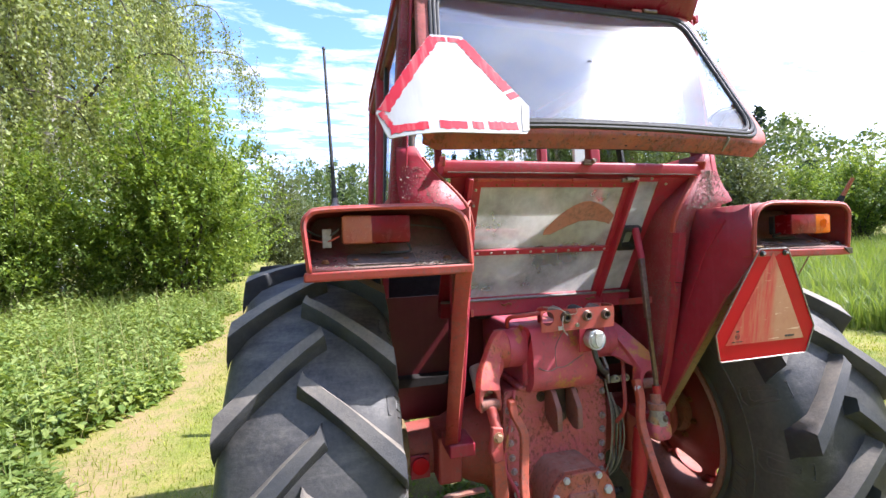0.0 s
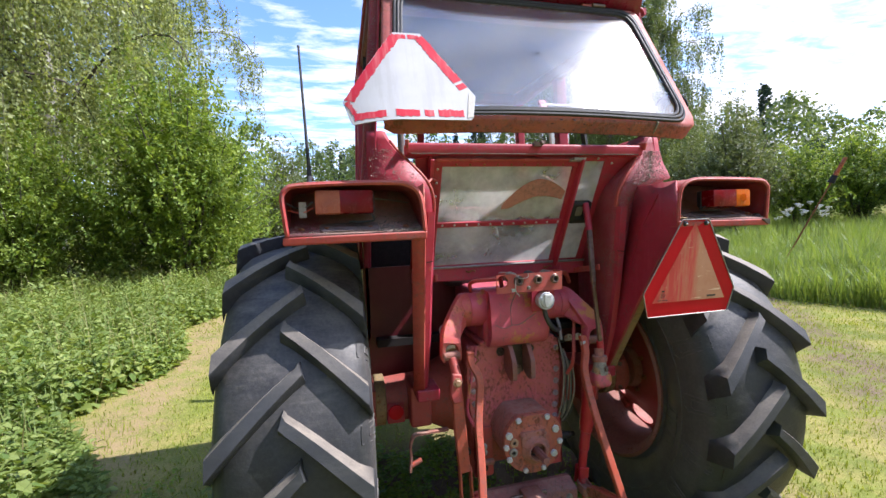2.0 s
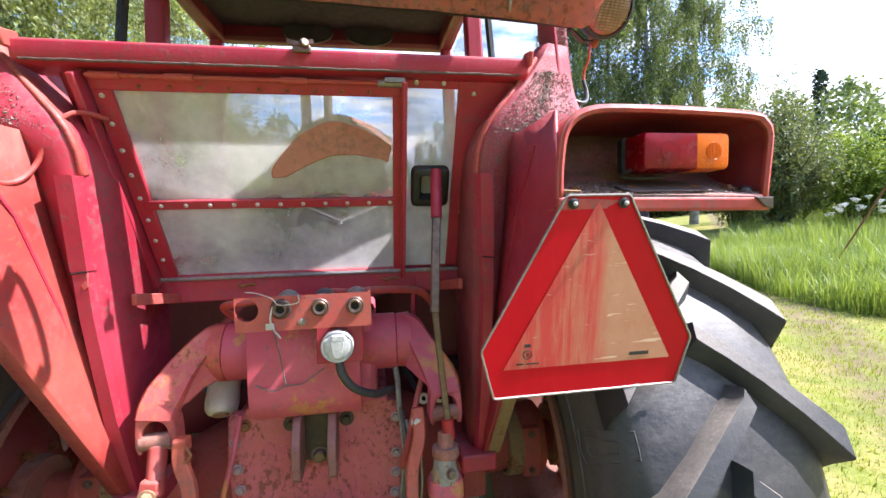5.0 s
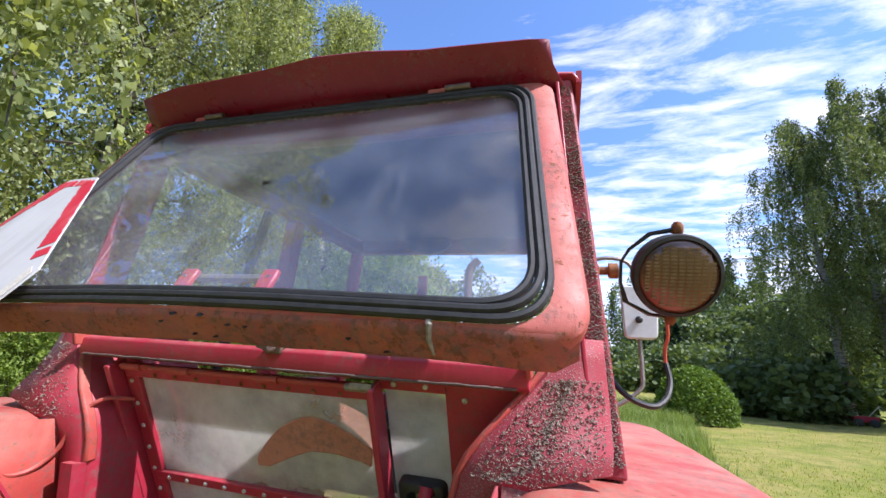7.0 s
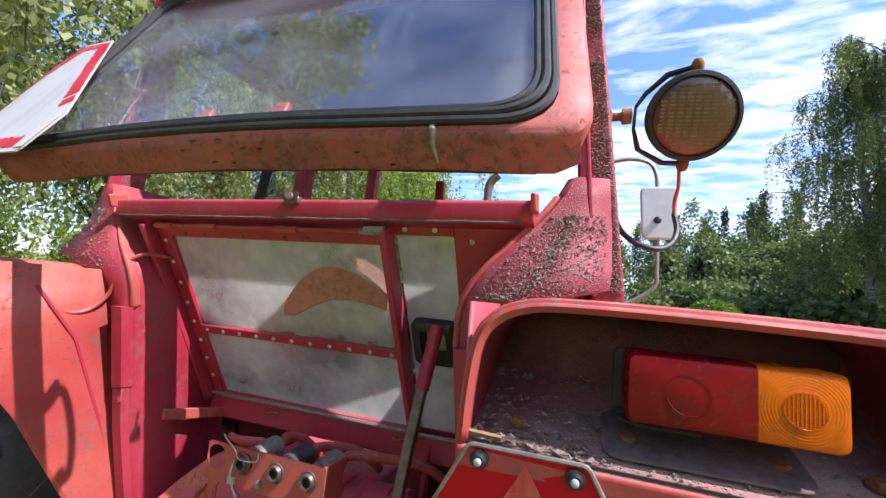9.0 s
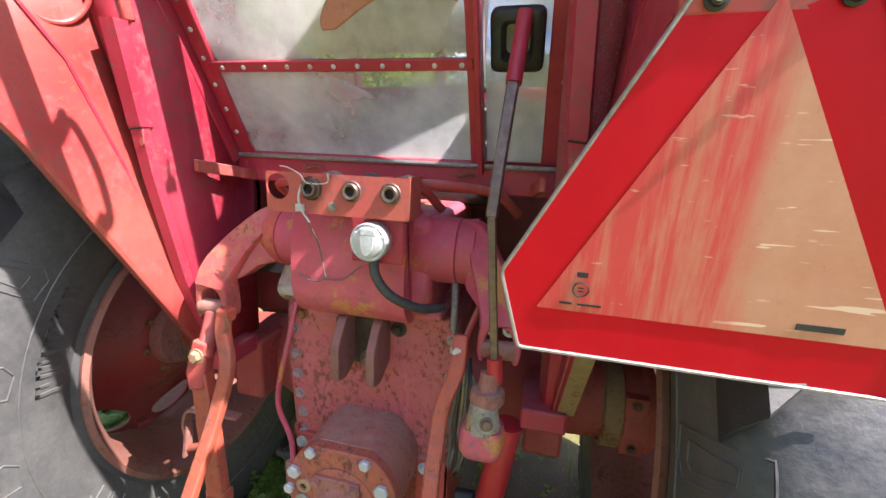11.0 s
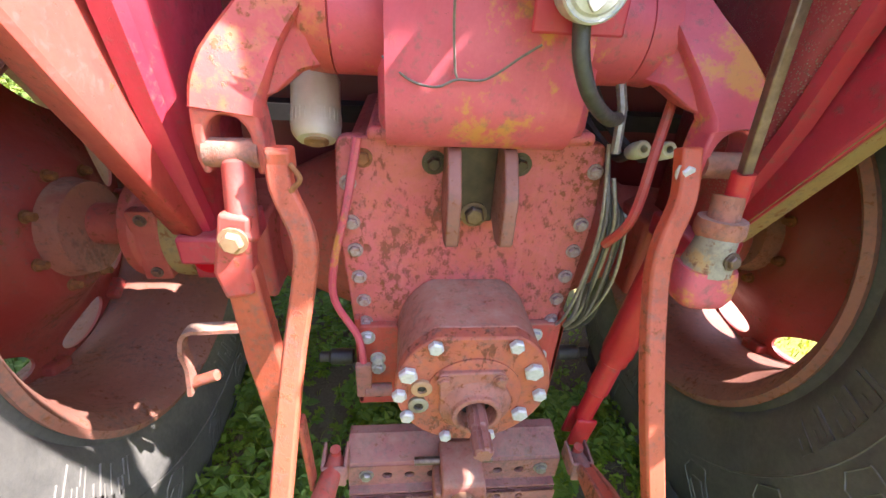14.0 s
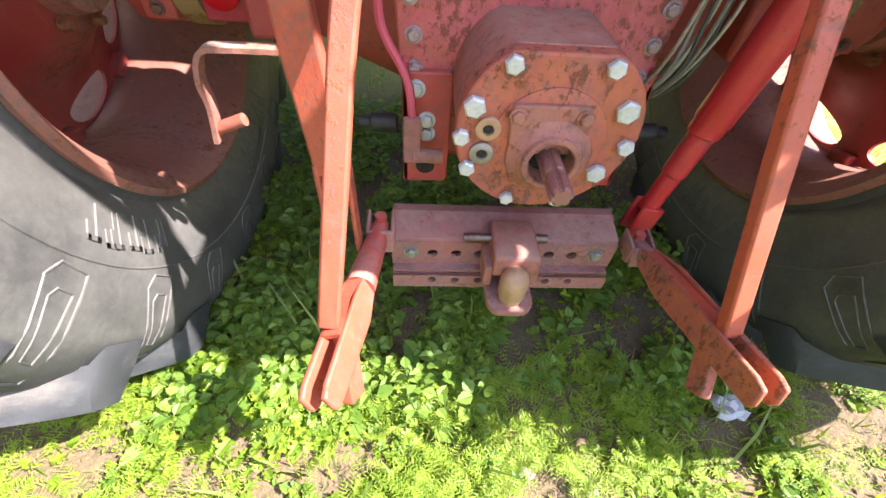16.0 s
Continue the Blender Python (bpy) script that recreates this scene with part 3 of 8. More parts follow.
# ---- mesh tools ----
class Shape:
    """Collects the faces of one mesh."""

    def __init__(self):
        self.v, self.f = [], []

    def add(self, verts, faces):
        k = len(self.v)
        self.v += [tuple(p) for p in verts]
        self.f += [tuple(i + k for i in face) for face in faces]
        return self

    def loft(self, rings, closed=True, caps=True):
        n = len(rings[0])
        faces = []
        for i in range(len(rings) - 1):
            for j in range(n if closed else n - 1):
                a, b = i * n + j, i * n + (j + 1) % n
                faces.append((a, b, b + n, a + n))
        if caps and closed:
            faces.append(tuple(reversed(range(n))))
            faces.append(tuple((len(rings) - 1) * n + j for j in range(n)))
        return self.add([p for r in rings for p in r], faces)

    def box(self, lo, hi, m=None):
        return self.hexa([(x, y, z) for z in (lo[2], hi[2]) for x, y in ((lo[0], lo[1]), (hi[0], lo[1]), (hi[0], hi[1]), (lo[0], hi[1]))], m)

    def hexa(self, p, m=None):
        if m is not None:
            p = [m @ Vector(q) for q in p]
        return self.add(p, [(3, 2, 1, 0), (4, 5, 6, 7), (0, 1, 5, 4), (1, 2, 6, 5), (2, 3, 7, 6), (3, 0, 4, 7)])

    def slab(self, poly, away):
        """A plate: a flat outline of 3D points, thickened by the vector away."""
        away = Vector(away)
        return self.loft([[Vector(p) for p in poly], [Vector(p) + away for p in poly]])

    def rod(self, p0, p1, r0, r1=None, n=16):
        return self.tube([p0, p1], [r0, r0 if r1 is None else r1], n)

    def tube(self, pts, r, n=10, caps=True):
        pts = [Vector(p) for p in pts]
        rs = r if isinstance(r, (list, tuple)) else [r] * len(pts)
        t = (pts[1] - pts[0]).normalized()
        u = t.orthogonal().normalized()
        rings = []
        for i, p in enumerate(pts):
            d = (pts[min(i + 1, len(pts) - 1)] - pts[max(i - 1, 0)]).normalized()
            u = (u - d * u.dot(d)).normalized()
            w = d.cross(u)
            rings.append([p + (u * math.cos(a) + w * math.sin(a)) * rs[i] for a in (2 * math.pi * k / n for k in range(n))])
        return self.loft(rings, True, caps)

    def bar(self, pts, width, thick, side):
        """A flat bar along pts: width along the vector side, thick across it."""
        pts, side = [Vector(p) for p in pts], Vector(side).normalized()
        rings = []
        for i, p in enumerate(pts):
            d = (pts[min(i + 1, len(pts) - 1)] - pts[max(i - 1, 0)]).normalized()
            s = (side - d * side.dot(d)).normalized()
            o = d.cross(s)
            w = width[i] if isinstance(width, (list, tuple)) else width
            rings.append([p + s * w / 2 + o * thick / 2, p + s * w / 2 - o * thick / 2, p - s * w / 2 - o * thick / 2, p - s * w / 2 + o * thick / 2])
        return self.loft(rings)

    def lathe(self, profile, origin, axis, n=32, caps=False):
        """profile: (radius, distance along the axis)."""
        axis = Vector(axis).normalized()
        u = axis.orthogonal().normalized()
        w, o = axis.cross(u), Vector(origin)
        rings = [[o + axis * h + (u * math.cos(a) + w * math.sin(a)) * r for a in (2 * math.pi * k / n for k in range(n))] for r, h in profile]
        return self.loft(rings, True, caps)

    def hexbolt(self, p, axis, r=0.011, h=0.009, washer=True):
        axis = Vector(axis).normalized()
        if washer:
            self.lathe([(r * 1.35, 0), (r * 1.35, 0.003)], p, axis, 14, True)
        return self.lathe([(r, 0.002), (r, h * 0.8), (r * 0.8, h)], p, axis, 6, True)


def part(name, shape, mat, parent=None, label="", bevel=0.0, angle=38, seg=2, solid=0.0, weld=False):
    """One mesh object, under a thing or a part."""
    me = bpy.data.meshes.new(name)
    me.from_pydata(shape.v, [], shape.f)
    bm = bmesh.new()
    bm.from_mesh(me)
    if weld:
        bmesh.ops.remove_doubles(bm, verts=bm.verts, dist=0.00002)
    bmesh.ops.recalc_face_normals(bm, faces=bm.faces)
    bm.to_mesh(me)
    bm.free()
    me.materials.append(mat)
    me.polygons.foreach_set("use_smooth", [True] * len(me.polygons))
    me.set_sharp_from_angle(angle=radians(angle))
    ob = new(name, me)
    if solid:
        s = ob.modifiers.new("thickness", "SOLIDIFY")
        s.thickness, s.offset = solid, 0
    if bevel:
        b = ob.modifiers.new("edges", "BEVEL")
        b.width, b.segments, b.limit_method, b.angle_limit = bevel, seg, "ANGLE", radians(35)
        b.harden_normals = False
    if parent is not None:
        ob.parent = parent
    if label:
        ob["label"] = label
    return ob


def rounded(poly, r, n=4):
    """A 2D outline with its corners rounded off."""
    out = []
    k = len(poly)
    for i in range(k):
        a, b, c = (Vector(poly[(i + j) % k]) for j in (-1, 0, 1))
        rr = r[i] if isinstance(r, (list, tuple)) else r
        p, q = b + (a - b).normalized() * rr, b + (c - b).normalized() * rr
        for j in range(n + 1):
            t = j / n
            out.append(tuple(p * (1 - t) ** 2 + b * 2 * t * (1 - t) + q * t * t))
    return out


def curve(pts, n=6):
    """A smooth line through the points."""
    pts = [Vector(p) for p in pts]
    ext = [pts[0] * 2 - pts[1], *pts, pts[-1] * 2 - pts[-2]]
    out = []
    for i in range(1, len(ext) - 2):
        a, b, c, d = ext[i - 1:i + 3]
        for j in range(n):
            t = j / n
            out.append(0.5 * (2 * b + (c - a) * t + (2 * a - 5 * b + 4 * c - d) * t * t + (3 * b - a - 3 * c + d) * t ** 3))
    return [*out, pts[-1]]


def place(ob, m):
    ob.matrix_local = m
    return ob


def thing(name, label, category, at=(0, 0, 0), group="", kind=""):
    e = new(name)
    e.location = at
    e.empty_display_size = 0.1
    return tagged(e, label, category, group, kind)


# ---- ground, one sheet out to the horizon ----
def height(x, y):
    r = math.hypot(x, y)
    d = max(0.0, r - 9.0)
    az = math.degrees(math.atan2(x, y))
    side = max(0.0, min(1.0, (az - 28) / 22)) if az < 130 else max(0.0, 1 - (az - 130) / 30)
    h = min(d, 110) * 0.016 + min(d, 110) ** 2 * 0.00022
    h += side * min(d, 40) * 0.042
    near = 0.012 * noise.noise((x * 1.7, y * 1.7, 0)) + 0.03 * noise.noise((x * 0.35, y * 0.35, 3))
    return h + near * min(1.0, 0.3 + r * 0.15)


def ground():
    sh = Shape()
    radii = [0.0001] + [0.35 * k for k in range(1, 30)] + [10.5 * 1.16 ** k for k in range(0, 40)]
    n = 96
    for r in radii:
        for k in range(n):
            a = 2 * math.pi * k / n
            x, y = r * math.sin(a), r * math.cos(a)
            sh.v.append((x, y, height(x, y)))
    for i in range(len(radii) - 1):
        for k in range(n):
            a, b = i * n + k, i * n + (k + 1) % n
            sh.f.append((a, b, b + n, a + n))
    return tagged(part("ground", sh, SOIL, angle=180), "mown yellow-green grass with worn wheel tracks", "ground", kind="structure")


ground()


def plant_leaves(sh, p, size, count, spread, droop=0.0):
    """A clump of small pointed leaves round p."""
    for _ in range(count):
        o = Vector((random.gauss(0, spread), random.gauss(0, spread), random.gauss(0, spread * (1 + droop))))
        d = Vector((random.uniform(-1, 1), random.uniform(-1, 1), random.uniform(-1 - droop, 0.7 - droop))).normalized()
        w = d.cross(Vector((random.uniform(-1, 1), random.uniform(-1, 1), random.uniform(-1, 1)))).normalized()
        s = size * random.uniform(0.7, 1.3)
        a = Vector(p) + o
        k = len(sh.v)
        sh.v += [tuple(a), tuple(a + d * s * 0.5 + w * s * 0.33), tuple(a + d * s), tuple(a + d * s * 0.5 - w * s * 0.33)]
        sh.f.append((k, k + 1, k + 2, k + 3))


def quick(name, sh, mat, parent=None):
    me = bpy.data.meshes.new(name)
    me.from_pydata(sh.v, [], sh.f)
    me.materials.append(mat)
    ob = new(name, me)
    if parent is not None:
        ob.parent = parent
    return ob


def weeping_birch(seed, tall, wide, leaf_size, strands, per, mat=LEAF_BIRCH, low=0.12, stout=1.0):
    """Trunk, rising limbs, and long hanging strands of small leaves."""
    random.seed(seed)
    tree = thing("birch_tree", "tall weeping birch with white bark and hanging green foliage", "tree")
    trunk = Shape()
    spine = curve([(0, 0, -0.3), (0.1, 0.05, tall * 0.3), (-0.1, 0.15, tall * 0.6), (0.05, 0, tall * 0.97)], 6)
    trunk.tube(spine, [0.022 * stout * tall * (1 - 0.92 * i / (len(spine) - 1)) * 0.6 + 0.015 for i in range(len(spine))], 10)
    crown = Shape()
    limbs = Shape()
    for k in range(36):
        f = 0.18 + 0.80 * (k + random.random()) / 34
        base = spine[min(int(f * (len(spine) - 1)), len(spine) - 1)]
        a = k * 2.4 + random.uniform(-0.4, 0.4)
        reach = wide * (0.45 + 0.65 * math.sin(math.pi * min(1, 0.12 + f * 0.88)) ** 0.8) * random.uniform(0.65, 1.1) * (1.0 if f < 0.85 else 0.5)
        out_ = Vector((math.cos(a), math.sin(a), 0))
        path = curve([base, base + out_ * reach * 0.45 + Vector((0, 0, reach * 0.45)), base + out_ * reach * 0.85 + Vector((0, 0, reach * 0.5)), base + out_ * reach + Vector((0, 0, reach * 0.25))], 4)
        limbs.tube(path, [0.05 * (1 - f * 0.6) * (1 - 0.85 * i / (len(path) - 1)) + 0.006 for i in range(len(path))], 5)
        for j in range(strands):
            t = random.uniform(0.15, 1.0)
            p = Vector(path[int(t * (len(path) - 1))]) + Vector((random.gauss(0, 0.22), random.gauss(0, 0.22), random.gauss(0, 0.15)))
            drop = random.uniform(0.5, 2.4) * min(1.3, wide / 3.2)
            drop = min(drop, max(0.3, p.z - low * tall))
            sway = Vector((random.gauss(0, 0.12), random.gauss(0, 0.12), 0))
            if j % 4 == 0:
                limbs.tube([p, p + sway * 0.4 - Vector((0, 0, drop * 0.5)), p + sway - Vector((0, 0, drop))], 0.004, 3, False)
            for i in range(per):
                q = p + sway * (i / per) - Vector((0, 0, drop * (i + random.random()) / per))
                plant_leaves(crown, q, leaf_size, 2, 0.055, 0.8)
    part("trunk", trunk, BARK, tree)
    quick("bough", limbs, TWIG, tree)
    quick("crown", crown, mat, tree)
    return tree


def leafy_twig(sh, p, lead, size, count):
    """A short upward twig with drooping pointed leaves in pairs."""
    out_ = Vector((lead.x, lead.y, 0)) * 0.25 + Vector((random.gauss(0, 0.6), random.gauss(0, 0.6), random.uniform(0.2, 1.3)))
    d = out_.normalized()
    side = d.cross(Vector((random.uniform(-1, 1), random.uniform(-1, 1), 0.2))).normalized()
    long_ = size * random.uniform(4.5, 7.5)
    for i in range(count):
        f = (i // 2 + 0.5) * 2 / count
        e = (1 if i % 2 else -1) * random.uniform(0.6, 1.2)
        a = p + d * (long_ * (f - 0.4)) + Vector((random.gauss(0, 1), random.gauss(0, 1), random.gauss(0, 1))) * size * 0.25
        v_ = (side * e + d * random.uniform(0.3, 0.9) + Vector((random.gauss(0, 0.35), random.gauss(0, 0.35), random.uniform(-0.7, 0.1)))).normalized()
        w = v_.cross(Vector((random.gauss(0, 0.5), random.gauss(0, 0.5), 1))).normalized()
        s_ = size * random.uniform(0.8, 1.35) * (1.15 - 0.5 * f)
        k = len(sh.v)
        sh.v += [tuple(a), tuple(a + v_ * s_ * 0.45 + w * s_ * 0.27), tuple(a + v_ * s_), tuple(a + v_ * s_ * 0.45 - w * s_ * 0.27)]
        sh.f.append((k, k + 1, k + 2, k + 3))


def shrub(name, label, seed, tall, wide, leaf_size, clumps, per, mat, round_top=False):
    """Many stems from the ground and a crown of uneven clumps with gaps."""
    random.seed(seed)
    bush = thing(name, label, "shrub")
    stems, crown = Shape(), Shape()
    tips = []
    for k in range(26):
        a, f = k * 2.4, math.sqrt((k + 0.5) / 26)
        top_ = Vector((math.cos(a) * wide * f * 0.85, math.sin(a) * wide * f * 0.85, tall * (1 - 0.66 * f ** 1.5) * random.uniform(0.72, 1.05)))
        path = curve([(math.cos(a) * 0.25 * f, math.sin(a) * 0.25 * f, -0.1), top_ * 0.45 + Vector((0, 0, tall * 0.08)), top_], 4)
        stems.tube(path, [0.045 * (1 - 0.85 * i / (len(path) - 1)) + 0.006 for i in range(len(path))], 5)
        tips.append(path)
    for c in range(clumps):
        path = random.choice(tips)
        t = random.uniform(0.12, 1.0) ** 0.75
        p = Vector(path[min(int(t * (len(path) - 1) + random.random()), len(path) - 1)]) + Vector((random.gauss(0, wide * 0.13), random.gauss(0, wide * 0.13), random.gauss(0, tall * 0.06)))
        p.z = max(p.z, 0.15)
        leafy_twig(crown, p, path[-1] - path[0], leaf_size, per)
    quick("stem", stems, TWIG, bush)
    quick("crown", crown, mat, bush)
    return bush


def set_at(ob, x, y, turn_=0.0, size=1.0, sink=0.0):
    ob.matrix_world = Matrix.Translation((x, y, height(x, y) - sink)) @ Matrix.Rotation(radians(turn_), 4, "Z") @ Matrix.Scale(size, 4)
    return ob


def again(ob, x, y, turn_, size=1.0):
    return copy_thing(ob, Matrix.Translation((x, y, height(x, y))) @ Matrix.Rotation(radians(turn_), 4, "Z")) if size == 1.0 else scaled(copy_thing(ob, Matrix.Translation((x, y, height(x, y))) @ Matrix.Rotation(radians(turn_), 4, "Z")), size)


def scaled(ob, size):
    ob.scale = (size, size, size)
    return ob


def polar(az, d):
    """Metres from the tractor; az: degrees to the right of straight ahead."""
    return d * math.sin(radians(az)), d * math.cos(radians(az))


near_birch = weeping_birch(11, 17.0, 4.2, 0.088, 66, 24, low=0.06)
set_at(near_birch, -10.3, 15.2, 20, 1.24)
for az, d, t_, k in ((-46, 17.5, 130, 1.30), (-27, 25, 310, 1.35), (-60, 16, 250, 1.22)):
    again(near_birch, *polar(az, d), t_, k)
side_birch = weeping_birch(12, 17.0, 4.4, 0.16, 36, 14, low=0.06)
set_at(side_birch, *polar(-74, 15), 60, 1.2)
for az, d, t_, k in ((-93, 11.5, 200, 1.32),):
    again(side_birch, *polar(az, d), t_, k)
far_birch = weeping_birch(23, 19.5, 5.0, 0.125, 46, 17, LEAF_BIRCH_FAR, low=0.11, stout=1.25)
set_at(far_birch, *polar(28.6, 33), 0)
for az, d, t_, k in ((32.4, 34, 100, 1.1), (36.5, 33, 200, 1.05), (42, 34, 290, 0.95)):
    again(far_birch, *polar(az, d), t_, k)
# birches behind, that show in the rear window's glass
for az, d, t_, k in ((172, 17, 15, 0.9), (205, 16, 140, 0.95), (228, 18, 260, 1.0)):
    again(side_birch, *polar(az, d), t_, k)

tall_bush = shrub("shrub", "tall bright green leafy shrub beside the birches", 31, 8.4, 3.3, 0.115, 2900, 22, LEAF_BUSH)
set_at(tall_bush, -5.5, 12.8, 0)
again(tall_bush, *polar(-38, 15.5), 90, 0.75)
bright = shrub("shrub", "bright green leafy shrub", 32, 8.4, 3.3, 0.20, 950, 18, LEAF_BUSH)
set_at(bright, *polar(-16, 24), 10, 0.6)
for az, d, t_, k in ((-52, 13.5, 200, 0.42), (-62, 12.5, 310, 0.40), (-70, 12, 30, 0.42), (56.5, 25, 120, 0.62), (61, 27, 220, 0.66), (66, 28, 0, 0.7), (53, 30, 40, 0.5), (-24.5, 15.2, 75, 0.46), (-31, 14.4, 165, 0.42), (-38, 14.2, 255, 0.45), (-45, 14.0, 345, 0.44), (72, 27, 140, 0.6), (80, 27, 70, 0.7)):
    again(bright, *polar(az, d), t_, k)
willow = shrub("willow_shrub", "grey-green bushy willow with fine leaves", 37, 7.0, 2.6, 0.13, 2200, 14, LEAF_WILLOW)
set_at(willow, *polar(50.5, 23.5), 0)
again(willow, *polar(46.5, 27), 150, 0.9)
again(willow, *polar(-9, 30), 80, 1.2)


def clipped_bush():
    random.seed(5)
    bush = thing("clipped_bush", "round clipped yellow-green garden bush", "shrub")
    sh = Shape()
    for k in range(5200):
        a, u = random.uniform(0, 2 * math.pi), random.uniform(0.0, 1.0)
        z = u ** 0.8
        r = math.sqrt(max(0, 1 - z * z)) if z > 0.25 else 0.93 + 0.04 * z
        p = Vector((1.80 * r * math.cos(a), 1.6 * r * math.sin(a), 2.55 * z)) * random.uniform(0.93, 1.02)
        plant_leaves(sh, p, 0.13, 3, 0.05)
    quick("stem", Shape().rod((0, 0, -0.2), (0, 0, 1.2), 0.07, 0.03, 8), TWIG, bush)
    quick("crown", sh, LEAF_HEDGE, bush)
    set_at(bush, *polar(16.2, 24), 15)


clipped_bush()


def woods(name, label, seed, places, mat, leaf_size, per, conifer=0.3, mat2=None):
    """A far wood: ragged crowns of leaf clumps, one object."""
    random.seed(seed)
    sh, dark = Shape(), Shape()
    for x, y, tall, wide in places:
        z0 = height(x, y)
        spruce = random.random() < conifer
        target = dark if spruce else sh
        for k in range(per):
            f = random.random() ** (0.7 if not spruce else 0.6)
            if spruce:
                rr = wide * 0.62 * (1 - f) * random.uniform(0.75, 1.1)
                z = tall * 1.12 * (0.06 + 0.94 * f)
            else:
                rr = wide * math.sqrt(max(0.02, math.sin(math.pi * min(1, 0.06 + f * 0.94)))) * random.uniform(0.7, 1.05)
                z = tall * (0.05 + 0.95 * f)
            a = random.uniform(0, 2 * math.pi)
            plant_leaves(target, (x + rr * math.cos(a), y + rr * math.sin(a), z0 + z + random.gauss(0, 0.3)), leaf_size, 3, leaf_size * 0.55)
    ob = tagged(quick(name, sh, mat), label, "trees", kind="stuff")
    if dark.v:
        tagged(quick(name, dark, mat2 or LEAF_DARK), "dark distant spruce trees", "trees", kind="stuff")
    return ob


random.seed(77)
places = []
for k in range(95):
    az = random.uniform(-6, 46)
    d = random.uniform(95, 125)
    places.append((*polar(az, d), random.uniform(15, 24) * (1.0 if az > 5 else 0.8), random.uniform(2.6, 4.0)))
for k in range(44):
    az = random.uniform(9, 46)
    d = random.uniform(62, 75)
    places.append((*polar(az, d), random.uniform(7, 12), random.uniform(2.2, 3.4)))
woods("far_wood", "distant mixed forest across the lake", 41, places, LEAF_FAR, 0.62, 300, 0.35)
places = []
for k in range(46):
    az = random.uniform(-95, 4)
    d = random.uniform(48, 66)
    places.append((*polar(az, d), random.uniform(10, 14.5), random.uniform(2.4, 3.6)))
for k in range(40):
    az = random.uniform(30, 100)
    d = random.uniform(58, 80)
    places.append((*polar(az, d), random.uniform(8, 14), random.uniform(2.4, 3.6)))
for k in range(50):
    az = random.uniform(100, 265)
    d = random.uniform(40, 60)
    places.append((*polar(az, d), random.uniform(9, 15), random.uniform(2.4, 3.6)))
for k in range(90):
    # undergrowth at the foot of the woods
    az = random.uniform(-12, 62)
    d = random.uniform(50, 60)
    places.append((*polar(az, d), random.uniform(2.6, 5.0), random.uniform(2.2, 3.4)))
for k in range(34):
    # dark bushes below the birches, at the lawn's far edge
    az = random.uniform(17, 28)
    d = random.uniform(31, 38)
    places.append((*polar(az, d), random.uniform(1.4, 3.0), random.uniform(1.0, 1.7)))
woods("far_wood", "distant deciduous trees round the field", 43, places, LEAF_FAR, 0.50, 260, 0.15)

# the lake behind the tractor's bonnet side
sh = Shape()
pts = []
for k in range(40):
    a = 2 * math.pi * k / 40
    x, y = polar(7.5, 72)
    pts.append((x + 9.5 * math.cos(a) * (1 + 0.15 * math.sin(3 * a)), y + 8 * math.sin(a), 3.15))
sh.slab(pts, (0, 0, -0.3))
tagged(part("water", sh, WATER), "calm grey-green lake water", "lake", kind="structure")


# -- garden things under the far birches --
def low_bench(x, y, turn_):
    bench = thing("plank_bench", "low weathered plank bench under the birches", "bench")
    part("plank", Shape().box((-0.95, -0.16, 0.36), (0.95, 0.16, 0.41)), TWIG, bench, bevel=0.01)
    for k in (-0.7, 0.7):
        part("block", Shape().box((k - 0.12, -0.13, 0.0), (k + 0.12, 0.13, 0.36)), TWIG, bench, bevel=0.02)
    return set_at(bench, x, y, turn_)


def garden_cart(x, y, turn_):
    cart = thing("garden_cart", "small red garden cart with a leaning board", "cart")
    part("tub", Shape().loft([[(-0.45, -0.28, 0.22), (0.45, -0.28, 0.22), (0.45, 0.28, 0.22), (-0.45, 0.28, 0.22)], [(-0.55, -0.34, 0.52), (0.55, -0.34, 0.52), (0.55, 0.34, 0.52), (-0.55, 0.34, 0.52)]]), RED, cart, bevel=0.02)
    part("board", Shape().bar([(0.15, 0.0, 0.5), (0.62, 0.0, 1.05)], 0.16, 0.03, (0, 1, 0)), STRING, cart)
    for k in (-0.3, 0.3):
        part("wheel", Shape().lathe([(0.03, -0.04), (0.17, -0.04), (0.20, -0.02), (0.20, 0.02), (0.17, 0.04), (0.03, 0.04)], (k, -0.34, 0.20), (0, 1, 0), 18, True), BLACK, cart)
    return set_at(cart, x, y, turn_)


low_bench(*polar(34.2, 32), 25)
garden_cart(*polar(29.6, 32), -20)


# -- rusty pole and white umbels in the tall grass --
def leaning_pole():
    pole = thing("marker_pole", "thin rusty pole with an orange top leaning in tall grass", "pole")
    foot, top = Vector((10.33, 6.88, 0.10)), Vector((11.06, 5.79, 3.01))
    at = lambda u: tuple(foot.lerp(top, u))
    part("rod", Shape().rod(at(0), at(0.86), 0.018, 0.018, 8), RUST, pole)
    part("collar", Shape().rod(at(0.80), at(0.86), 0.075, 0.055, 10), DARK, pole)
    part("tip", Shape().rod(at(0.84), at(1.0), 0.05, 0.04, 10), LENS_PALE, pole, "faded orange tip")


leaning_pole()


